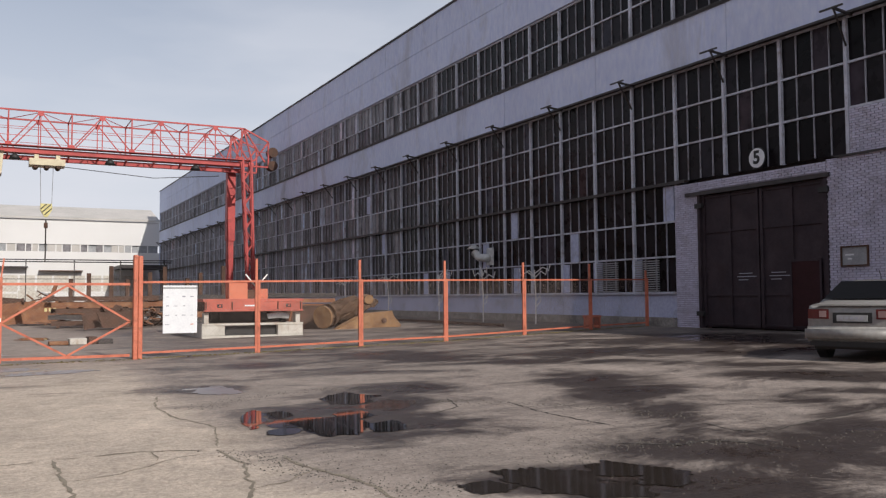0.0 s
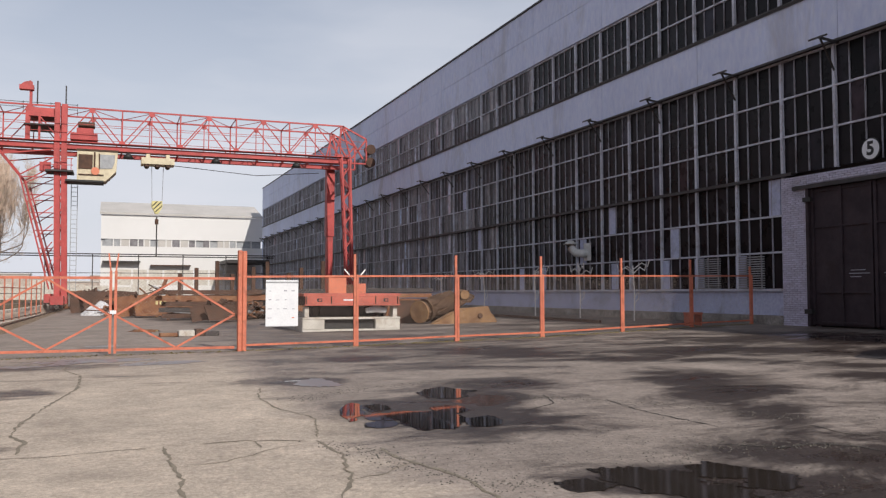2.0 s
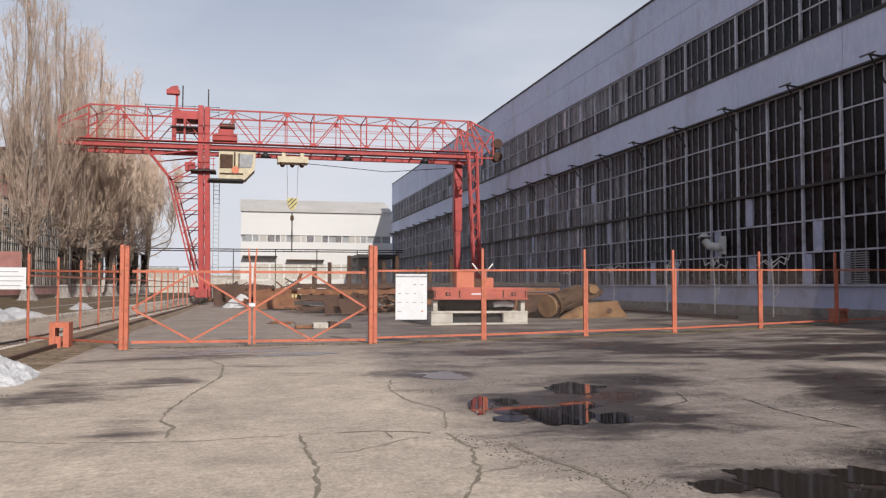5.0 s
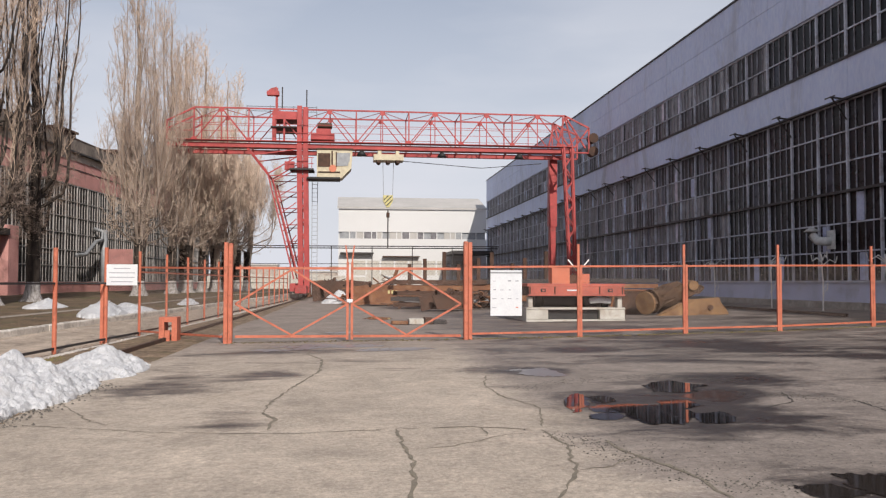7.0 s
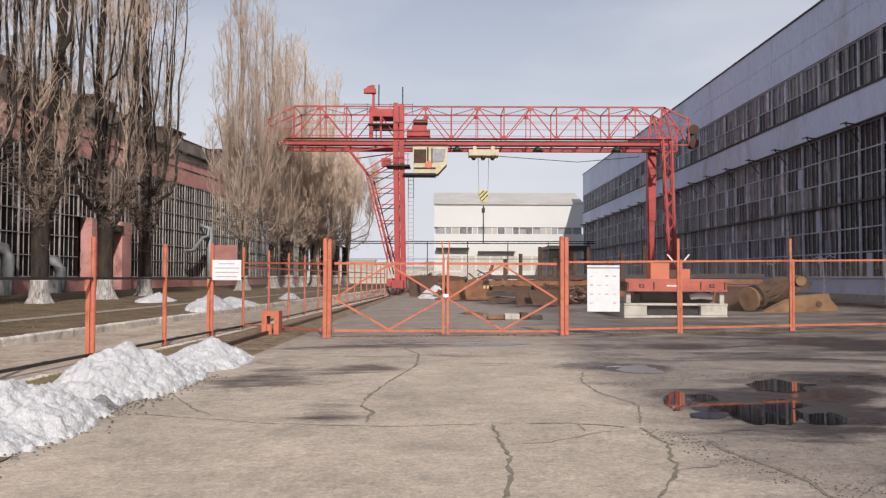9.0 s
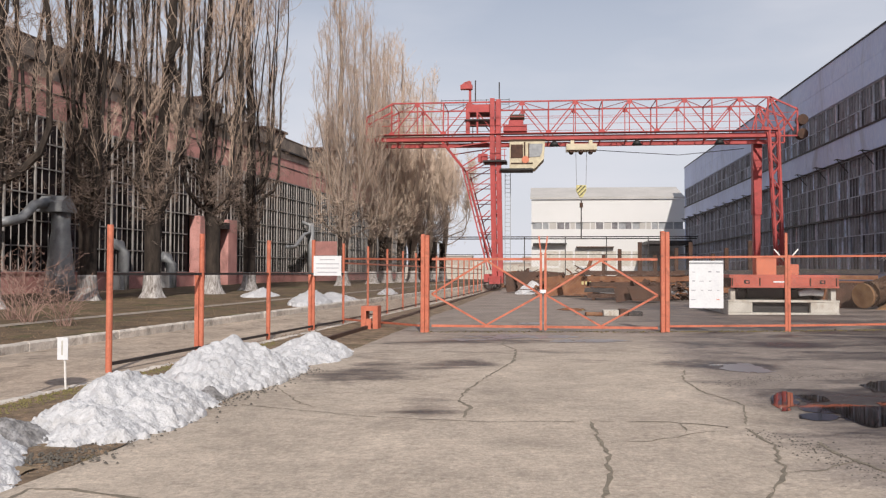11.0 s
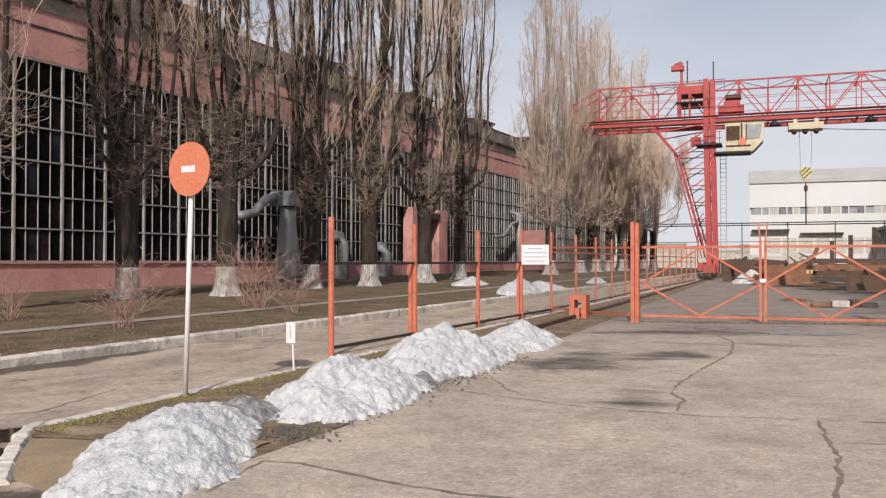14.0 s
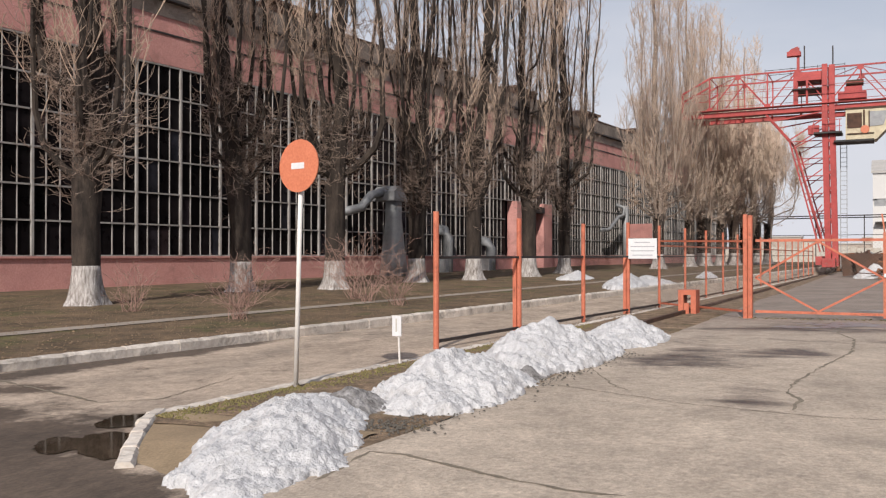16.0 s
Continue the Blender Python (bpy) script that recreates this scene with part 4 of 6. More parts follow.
for yb in (26.6, 29.1):
    lv = thing("louvre_grille", "dark louvred vent grille in the hall window", "grille", (WX - 0.06, yb, 1.6))
    for i in range(14):
        part("slat", boxes((-0.03, -0.75, i * 0.09, 0.01, 0.75, i * 0.09 + 0.04)), M_GALV, lv)
vent = thing("window_vent", "white sheet-metal elbow vent leaving the hall window", "vent", (WX - 0.1, 39.2, 3.45))
vent.scale = (0.75, 0.75, 0.75)
bm = bmesh.new()
tube(bm, [(0.1, -0.6, 0), (-0.35, -0.55, 0.0), (-0.6, -0.2, 0.05), (-0.68, 0.25, 0.4), (-0.68, 0.35, 0.62)], [0.28, 0.28, 0.28, 0.28, 0.3], 14)
part("elbow", bm, M_VENT_W, vent, smooth=True)
bm = bmesh.new()
tube(bm, [(-0.68, 0.35, 0.66), (-0.68, 0.35, 0.95)], [0.52, 0.1], 14)
part("cap", bm, M_VENT_W, vent, smooth=True)
part("vent_plate", boxes((-0.02, -1.2, -0.5, 0.02, -0.3, 0.7)), M_VENT_W, vent)

# ---- pink workshop behind the poplars ----
LT = -5.3
LB = 2.45
west = thing("wall_west", "long pink plastered workshop wall with dark steel windows", "wall", (-29.84, 21.6, 0), LT, kind="structure")


def part_w(name, bm, material, label=""):
    return part(name, bm, material, west, label)


ROWS_W = [1.43, 2.83, 4.24, 5.75, 7.2, 8.62, 10.08]
LY0 = -3 * LB + 1.27
part_w("lower_wall", boxes((-0.4, -60, -0.3, 0.0, 41.6, 1.37)), M_PINK, "pink plastered plinth wall")
part_w("lower_wall", boxes((-0.4, 48.0, -0.3, 0.0, 110, 1.37)), M_PINK, "pink plastered plinth wall")
part_w("window_sill", boxes((0.003, -60, 1.33, 0.09, 41.6, 1.41)), M_PINK, "pale pink plastered sill")
part_w("window_sill", boxes((0.003, 48.0, 1.33, 0.09, 110, 1.41)), M_PINK, "pale pink plastered sill")
part_w("end_wall", boxes((-0.4, -60, 1.37, 0.0, LY0 - 0.1, 10.14)), M_PINK)
part_w("spandrel", boxes((-0.4, -60, 10.14, 0.06, 110, 12.3)), M_PINK, "pink plastered spandrel")
part_w("string_course", boxes((0.06, -60, 11.5, 0.1, 110, 11.58)), M_STEEL_DARK)
part_w("cornice", boxes((-0.4, -60, 12.3, 0.1, 110, 13.0)), M_CREAM, "weathered cream cornice")
part_w("gutter", boxes((0.1, -60, 12.98, 0.42, 110, 13.1)), M_STEEL_DARK)
part_w("upper_wall", boxes((-0.4, -60, 13.0, -0.05, 110, 14.3)), M_UPPER, "weathered grey-brown upper wall")
part_w("workshop_roof", boxes((-30, -60, 14.3, -0.02, 110, 14.42)), M_RUST_DARK)
# black sheet added for the darkness inside the workshop
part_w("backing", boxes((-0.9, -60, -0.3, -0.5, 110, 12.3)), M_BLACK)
part_w("pilaster", boxes((-0.4, 41.6, -0.3, 0.5, 43.1, 5.7)), M_PINK)
part_w("pilaster", boxes((-0.4, 46.4, -0.3, 0.5, 48.0, 5.7)), M_PINK)
part_w("door_lintel", boxes((-0.3, 43.1, 4.9, 0.6, 46.4, 5.4)), M_STEEL_DARK)
part_w("door_leaf", boxes((-0.3, 43.1, -0.2, -0.2, 46.4, 4.9)), M_WICKET, "dark maroon workshop door")
for i in range(6):
    ys = 18 + 15 * i
    part_w("roof_vent", boxes((-6, ys, 14.5, -3, ys + 4, 16.0), (-6.2, ys - 0.2, 16.0, -2.8, ys + 4.2, 16.2)), M_RUST_DARK, "dark roof ventilator")


def skip_w(b):
    sa = LY0 + b * LB
    return 5.75 if 39.2 < sa < 47.5 else 0


wall_window("window_3", "tall dark workshop windows with peeling white steel bars", 0.0, LY0, 46, ROWS_W, M_MULL_W, M_PANE_W, M_PANE_W_FAR, 12, 99, skip_w, s=-1, bw=0.015, mw=0.05, bay=LB, loc=(-29.84, 21.6, 0), rz=LT)


def west_at(s, off, z=0.0):
    """A place before the pink wall: s along it, off out from it."""
    a = radians(LT)
    return (-29.84 - math.sin(a) * s + math.cos(a) * off, 21.6 + math.cos(a) * s + math.sin(a) * off, z)


duct = thing("dust_duct", "grey sheet-metal extraction duct with a hood", "duct", west_at(23.7, 1.4, 0.1), LT)
bm = bmesh.new()
tube(bm, [(0, 0, 0), (0, 0, 1.2), (0, 0, 3.6), (0, 0, 4.6)], [0.9, 0.75, 0.5, 0.5], 14)
part("stack", bm, M_GALV, duct, smooth=True)
bm = bmesh.new()
prism(bm, [(-0.75, 4.6), (0.7, 4.6), (0.7, 5.25), (0.35, 5.5), (-0.3, 5.5), (-0.75, 5.15)], -1.0, 0.6)
part("hood", bm, M_GALV, duct)
bm = bmesh.new()
tube(bm, [(-0.4, -0.7, 5.1), (-0.4, -1.7, 4.9), (-0.4, -2.7, 4.1), (-0.5, -3.6, 3.9), (-1.3, -3.9, 3.8)], 0.26, 12)
part("branch_pipe", bm, M_GALV, duct, smooth=True)
for s_, h_ in ((31.0, 2.6), (37.0, 1.9)):
    v = thing("wall_vent", "grey sheet-metal vent cowl on the workshop wall", "vent", west_at(s_, 0.7, 0.1), LT, "vents on the pink wall")
    bm = bmesh.new()
    tube(bm, [(0, 0, 0), (0, 0, h_), (-0.25, 0, h_ + 0.4), (-0.75, 0, h_ + 0.5)], 0.36, 12)
    part("pipe", bm, M_GALV, v, smooth=True)
    part("fan_box", boxes((-0.5, -0.8, 0, 0.3, -0.38, 1.3)), M_GALV, v)
dp = thing("outside_pipe", "grey bent steam pipe on the workshop wall", "pipe", west_at(64, 0.9, 0.2), LT)
bm = bmesh.new()
tube(bm, [(0, -6, 3.6), (0, -4, 3.7), (0, -1.5, 5.0), (0, 0, 5.2), (0, 0, 6.0), (-0.8, 0, 6.3)], 0.18, 10)
part("bent_pipe", bm, M_GALV, dp, smooth=True)
bm = bmesh.new()
tube(bm, [(0, 0.5, 0), (0, 0.5, 6.2)], 0.3, 10)
part("riser", bm, M_GALV, dp, smooth=True)
# ---- white hall and distance ----
white = thing("white_hall", "white sheet-clad production hall with a grey roof", "building", (0, 141.6, 0))
part("front_wall", boxes((-1.2, 0, -0.3, 23.2, 0.4, 8.6)), M_WHITE, white)
part("upper_wall", boxes((-1.2, 0, 9.7, 23.2, 0.4, 13.45)), M_WHITE, white)
part("window_backing", boxes((-1.0, 0.25, 8.61, 23.0, 0.38, 9.69)), M_GALV, white)
part("side_wall", boxes((-1.2, 0.4, -0.3, -0.8, 40, 13.45)), M_WHITE, white)
bm = bmesh.new()
prism(bm, [(-0.3, 13.45), (9, 15.0), (9, 16.2), (8.6, 16.2), (-0.3, 13.75)], -1.4, 23.2)
part("roof", bm, M_GREYROOF, white)
wr = random.Random(6)
x = -0.6
while x < 22.6:
    w = wr.choice((0.7, 0.9, 1.1))
    win = part("window", boxes((x, 0.1, 8.62, x + w, 0.2, 9.68)), wr.choice((M_GALV, M_PANE_DUST_GLARE, M_GREYROOF)), white)
    part("window_frame", boxes((x + w, -0.03, 8.6, x + w + 0.16, 0.3, 9.7)), M_WHITE, win)
    x += w + (0.16 if wr.random() < 0.75 else 1.3)
for i in range(9):
    part("window", boxes((1.2 + i * 2.3, -0.02, 2.6, 3.2 + i * 2.3, 0.0, 5.0)), M_BLOCK, white)
part("canopy", boxes((-0.9, -1.2, 6.1, 4.5, 0, 6.3)), M_STEEL_DARK, white)
part("canopy", boxes((6.0, -0.9, 5.6, 12.0, 0, 5.75)), M_RUST_DARK, white)
part("canopy", boxes((16.5, -9.0, 5.9, 22.8, 0, 6.4)), M_STEEL_DARK, white)

far_wall = thing("boundary_wall", "pale concrete boundary wall at the end of the road", "wall", kind="structure")
for i in range(14):
    part("wall_panel", boxes((-36 + i * 3, 128, -0.3, -33.1 + i * 3, 128.2, 2.4 + 0.2 * math.sin(i * 2))), M_BLOCK, far_wall)
rack = thing("pipe_rack", "dark steel pipe rack across the yard's end", "pipe rack", (0, 118, 0))
for i in range(9):
    part("rack_post", boxes((-24 + i * 5.5, -0.06, 0, -23.88 + i * 5.5, 0.06, 6.3)), M_STEEL_DARK, rack)
for z, yo in ((6.3, -0.2), (6.05, 0.3), (3.9, 0.0)):
    bm = bmesh.new()
    tube(bm, [(-26, yo, z), (21, yo, z + 0.1)], 0.07 if z > 5 else 0.04, 8)
    part("rack_pipe", bm, M_STEEL_DARK, rack, smooth=True)
fb = random.Random(3)
for i in range(16):
    x, y = -120 + i * 8.5, fb.uniform(260, 420)
    h = fb.uniform(4, 9)
    b = thing("distant_building", "pale low building far behind the yard", "building", (x, y, 0), group="distant buildings")
    part("wall", boxes((-6, 0, 0, 6, 10, h)), fb.choice((M_WHITE, M_BLOCK, M_PANEL, M_CREAM)), b)
    part("roof", boxes((-6.3, -0.3, h, 6.3, 10.3, h + 0.5)), M_GREYROOF, b)


# ---- yard fence and gate ----
def post(bm, x, y, z0, z1, w=0.09):
    box(bm, x - w / 2, y - w / 2, z0, x + w / 2, y + w / 2, z1)


def netting(parent, a, b, z0, z1, material=None, step=0.08, r=0.0013):
    """Diamond wire netting between two posts."""
    a, b = Vector(a), Vector(b)
    L_, h = (b - a).length, z1 - z0
    bm = bmesh.new()
    n = int((L_ + h) / step)
    for sgn in (0, 1):
        for i in range(1, n):
            s0 = i * step - h
            u0, u1 = max(s0, 0), min(s0 + h, L_)
            if u1 - u0 < 0.02:
                continue
            v0, v1 = u0 - s0, u1 - s0
            if sgn:
                v0, v1 = h - v0, h - v1
            p, q = a.lerp(b, u0 / L_), a.lerp(b, u1 / L_)
            p, q = p + Vector((0, 0, z0 + v0)), q + Vector((0, 0, z0 + v1))
            d = (q - p).normalized()
            s = d.cross(Vector((0, 1, 0.3))).normalized() * r
            t = d.cross(s).normalized() * r
            ring = [[bm.verts.new(e + o) for o in (s, -0.5 * s + 0.87 * t, -0.5 * s - 0.87 * t)] for e in (p, q)]
            for k in range(3):
                bm.faces.new((ring[0][k], ring[0][(k + 1) % 3], ring[1][(k + 1) % 3], ring[1][k]))
    part("wire_netting", bm, material or M_WIRE, parent, "diamond wire netting")["kind"] = "stuff"


FP = [(3.03, 21.38), (5.95, 21.6), (9.0, 22.2), (11.85, 22.6), (15.43, 23.9), (19.1, 25.2), (22.4, 26.0)]
fence = thing("yard_fence", "orange painted steel fence with wire netting panels", "fence")
for i, (x, y) in enumerate(FP[1:]):
    top = g(x) + (2.37 if i < 5 else 2.15)
    for dx, ht in ((-0.032, top), (0.036, g(x) + 1.84)):
        bm = bmesh.new()
        post(bm, x + dx, y, g(x) - 0.05, ht, 0.06)
        part("post", bm, M_FENCE, fence)
for (xa, ya), (xb, yb) in zip(FP, FP[1:]):
    for h in (1.8, 0.14):
        bm = bmesh.new()
        bar(bm, (xa + 0.06, ya, g(xa) + h), (xb - 0.05, yb, g(xb) + h), 0.05)
        part("rail", bm, M_FENCE, fence)
    netting(fence, (xa + 0.1, ya, g(xa)), (xb - 0.1, yb, g(xb)), 0.17, 1.77)
for x in (5.95,):
    for s in (-1, 1):
        bm = bmesh.new()
        bar(bm, (x, 21.7, 1.72), (x + s * 0.28, 21.7, 2.05), 0.03)
        part("wire_arm", bm, M_POLE, fence)

gate = thing("yard_gate", "closed orange two-leaf steel gate with diamond braces", "gate")
GXL, GXR, GY = -2.82, 3.03, 21.38
for x in (GXL, GXR):
    for dx, top in ((-0.052, 2.44), (0.055, 2.42)):
        bm = bmesh.new()
        box(bm, x + dx - 0.05, GY - 0.09, g(x) - 0.05, x + dx + 0.05, GY + 0.09, g(x) + top)
        bmesh.ops.bevel(bm, geom=list(bm.edges), offset=0.012, segments=1, affect='EDGES')
        part("gate_post", bm, M_FENCE, gate)
GC = (GXL + GXR) / 2
for xa, xb in ((GXL + 0.17, GC - 0.05), (GC + 0.05, GXR - 0.17)):
    leaf = part("gate_leaf", boxes((xa, GY - 0.025, 1.76, xb, GY + 0.025, 1.82)), M_FENCE, gate)
    part("bottom_rail", boxes((xa, GY - 0.025, 0.1, xb, GY + 0.025, 0.16)), M_FENCE, leaf)
    xm, zm = (xa + xb) / 2, 0.92
    for p, q in (((xa, zm), (xm, 1.76)), ((xm, 1.76), (xb, zm)), ((xb, zm), (xm, 0.16)), ((xm, 0.16), (xa, zm))):
        bm = bmesh.new()
        bar(bm, (p[0], GY, p[1]), (q[0], GY, q[1]), 0.045)
        part("brace", bm, M_FENCE, leaf)
    xs = GC + (0.055 if xa > GC - 0.1 else -0.055)
    bm = bmesh.new()
    bar(bm, (xs, GY, 0.05), (xs, GY, 1.95), 0.06)
    part("stile", bm, M_FENCE, leaf)
    bm = bmesh.new()
    bar(bm, (xs, GY, 1.95), (xs + (xs - GC) * 0.9, GY, 2.36), 0.035)
    part("wire_arm", bm, M_FENCE, leaf)
    netting(leaf, (xa, GY, 0), (xb, GY, 0), 0.16, 1.76)
part("latch", boxes((GC - 0.07, GY - 0.07, 0.96, GC + 0.07, GY - 0.03, 1.04)), M_SIGN_W, gate)

side = thing("side_fence", "orange fence posts with rails beside the crane track", "fence")
SY = [12.63, 15.76, 19.14, 22.28, 25.02, 27.78] + [30.9 + 3.1 * i for i in range(13)]
for i, y in enumerate(SY):
    x = side_x(y)
    bm = bmesh.new()
    w = 0.09 if i < 4 else 0.07
    tube(bm, [(x, y, -0.1), (x, y, 2.17 if i < 3 else 2.3)], w * 0.54, 12)
    part("post", bm, M_FENCE, side)
    if i in (1, 3):
        part("stay", boxes((x - w / 2 - 0.08, y - 0.03, -0.1, x - w / 2 - 0.005, y + 0.05, 1.42)), M_FENCE, side)
for i, (ya, yb) in enumerate(zip(SY, SY[1:])):
    pa, pb = (side_x(ya), ya), (side_x(yb), yb)
    for h, w, m in (((1.41, 0.045, M_STEEL_DARK), (0.03, 0.05, M_STEEL_DARK)) if i < 4 else ((1.72, 0.05, M_FENCE), (1.41, 0.03, M_STEEL_DARK), (0.05, 0.05, M_RUST_DARK))):
        bm = bmesh.new()
        bar(bm, (pa[0], pa[1] + 0.06, h), (pb[0], pb[1] - 0.06, h), w)
        part("rail", bm, m, side)
    if 3 <= i < 9:
        netting(side, (*pa, 0), (*pb, 0), 0.08, 1.38, M_STEEL_DARK, step=0.1, r=0.001)
link = thing("link_fence", "short orange fence panel joining gate and side fence", "fence")
xl, yl = side_x(25.02) + 0.08, 24.95
for h in (1.78, 0.13):
    bm = bmesh.new()
    bar(bm, (xl, yl, h + (0.07 if h > 1 else -0.06)), (GXL - 0.15, 21.38, h), 0.05)
    part("rail", bm, M_FENCE, link)
netting(link, (xl, yl, 0), (GXL - 0.15, 21.38, 0), 0.16, 1.76)

# notice hanging on the fence
board = thing("safety_notice_board", "white printed safety notice hanging on the orange fence", "notice board", (4.0, 21.36, 0.62))
part("sheet", boxes((-0.4, -0.012, 0, 0.4, 0.0, 1.14)), M_SIGN_W, board)
part("header_strip", boxes((-0.4, -0.016, 1.06, 0.4, -0.0125, 1.10)), M_GALV, board)
br = random.Random(9)
for i in range(4):
    for j in range(4):
        if br.random() < 0.85:
            w, h = br.uniform(0.03, 0.08), br.uniform(0.01, 0.035)
            x, z = -0.28 + j * 0.19, 0.86 - i * 0.22
            part("print_block", boxes((x - w, -0.0155, z, x + w * 0.4, -0.0125, z + h)), M_SIGN_RED if (i == 3 and j > 1) else M_BARS, board)
warn = thing("fence_warning_sign", "small white warning sign on the side fence", "sign", (side_x(22.28) + 0.4, 22.2, 1.36), 0)
part("upper_plate", boxes((-0.33, 0.002, 0.53, 0.25, 0.012, 0.9)), M_FADED, warn, "faded dull red plate")
part("plate", boxes((-0.37, -0.01, 0, 0.37, 0.0, 0.52)), M_SIGN_W, warn)
for i, w in enumerate((0.2, 0.31, 0.3, 0.26)):
    part("print_line", boxes((-w, -0.0135, 0.41 - i * 0.11, w, -0.0105, 0.43 - i * 0.11)), M_BARS, warn)
rd = thing("no_entry_sign", "faded red round no-entry sign on a leaning white pole", "road sign", (-5.93, 7.98, -0.1))
bm = bmesh.new()
tube(bm, [(0, 0, 0), (0.06, 0.02, 2.6)], 0.027, 12)
part("pole", bm, M_POLE, rd, smooth=True)
bm = bmesh.new()
tube(bm, [(0, 0, 0), (0, -0.012, 0)], 0.3, 40)
disc = part("disc", bm, M_SIGN_RED, rd)
disc.matrix_basis = pose(0.06, -0.02, 2.56, -2, 0, -8)
part("white_bar", boxes((-0.11, -0.016, -0.035, 0.09, -0.0125, 0.035)), M_SIGN_W, disc)
tiny = thing("stake_sign", "tiny white plate on a thin stake in the verge", "sign", (-5.93, 10.3, -0.1))
bm = bmesh.new()
tube(bm, [(0.03, 0, 0), (0, 0, 0.68)], 0.014, 8)
part("stake", bm, M_POLE, tiny)
part("plate", boxes((-0.075, -0.03, 0.44, 0.065, -0.018, 0.72)), M_SIGN_W, tiny)
part("print_line", boxes((-0.02, -0.034, 0.5, 0.0, -0.0305, 0.68)), M_BLOCK, tiny)
stp = thing("rail_buffer", "orange welded steel buffer stop on the crane track", "buffer stop", (-4.38, 22.4, -0.05))
part("buffer_body", boxes((-0.22, -0.25, 0.0, -0.09, 0.25, 0.5), (0.09, -0.25, 0.0, 0.22, 0.25, 0.5), (-0.22, -0.25, 0.5, 0.22, 0.25, 0.62)), M_FENCE, stp)
part("foot", boxes((-0.06, -0.35, -0.05, 0.06, -0.26, 0.3)), M_FENCE, stp)

def rail_x(y):
    return -4.45 + 0.0107 * (y - 20.7)


for off, nm in ((0, "track_1"), (22.85, "track_2")):
    tr = thing(nm, "rusty steel crane rail on a low bed", "rail", kind="structure")
    bm = bmesh.new()
    bar(bm, (rail_x(17) + off, 17 if off == 0 else 30, g(off - 4) + 0.06), (rail_x(100) + off, 100, g(off - 4) + 0.06), 0.08, 0.12)
    part("rail_head", bm, M_RUST_DARK, tr)
# ---- gantry crane ----
crane = thing("gantry_crane", "red lattice gantry crane with a cream driver's cab", "crane", (0, 73.9, 0))


def cpart(name, bm, material=None, label="", parent=None):
    return part(name, bm, material or M_CRANE, parent or crane, label)


TOP, BOT = 15.75, 13.05
XL, XR = -12.3, 18.6
for sy in (-1.9, 1.9):
    bm = bmesh.new()
    box(bm, -14.6, sy - 0.2, 12.5, 19.4, sy + 0.2, 12.86)
    cpart("main_girder", bm)
    cpart("walkway", boxes((-14.5, sy - 0.55, 13.0, 19.3, sy + 0.3, 13.05)))
    bm = bmesh.new()
    bar(bm, (XL, sy, TOP), (XR, sy, TOP), 0.12)
    cpart("top_chord", bm)
    for (a, b) in (((XL, TOP), (-14.55, 14.6)), ((-14.55, 14.6), (-14.55, 12.5)), ((XL, TOP - 0.7), (-14.4, 14.0)), ((XR, TOP), (20.7, 14.75)), ((20.7, 14.75), (20.7, 12.6)), ((20.7, 12.6), (19.4, 12.6)), ((XR, TOP - 0.2), (19.3, 13.0)), ((XR, TOP), (17.9, 13.0)), ((XR, TOP), (20.4, 13.0)), ((19.4, 13.0), (20.7, 14.75))):
        bm = bmesh.new()
        bar(bm, (a[0], sy, a[1]), (b[0], sy, b[1]), 0.13)
        cpart("end_member", bm)
    nodes = [3.0 + 2.2 * i for i in range(-7, 8)]
    for i, x in enumerate(nodes):
        up = (i % 2 == 1)
        bm = bmesh.new()
        bar(bm, (x, sy, BOT), (x, sy, TOP), 0.07 if up else 0.1)
        cpart("vertical", bm)
        if i + 1 < len(nodes):
            x2 = nodes[i + 1]
            bm = bmesh.new()
            bar(bm, (x, sy, TOP if up else BOT), (x2, sy, BOT if up else TOP), 0.08)
            cpart("diagonal", bm)
        bm = bmesh.new()
        if up:
            prism(bm, [(x - 0.25, TOP), (x + 0.25, TOP), (x + 0.14, TOP - 0.36), (x - 0.14, TOP - 0.36)], sy - 0.09, sy - 0.06, axis=1)
        else:
            prism(bm, [(x - 0.3, BOT), (x + 0.3, BOT), (x + 0.12, BOT + 0.28), (x - 0.12, BOT + 0.28)], sy - 0.09, sy - 0.06, axis=1)
        cpart("gusset", bm)
    for z in (13.75, 14.4) if sy < 0 else (14.0, 15.1):
        bm = bmesh.new()
        bar(bm, (-14.5, sy - 0.5 * (1 if sy < 0 else -1), z), (20.6, sy - 0.5 * (1 if sy < 0 else -1), z), 0.035)
        cpart("hand_rail", bm)
for i, x in enumerate([3.0 + 2.2 * i for i in range(-7, 8)]):
    bm = bmesh.new()
    bar(bm, (x, -1.8, TOP), (x, 1.8, TOP), 0.06)
    cpart("cross_strut", bm)
    bm = bmesh.new()
    bar(bm, (x, -1.65, 12.85), (x, 1.65, 12.85), 0.12)
    cpart("cross_strut", bm)
    if i < 14:
        bm = bmesh.new()
        s = 1 if i % 2 else -1
        bar(bm, (x, -1.8 * s, TOP - 0.05), (x + 2.2, 1.8 * s, TOP - 0.05), 0.045)
        cpart("wind_brace", bm)
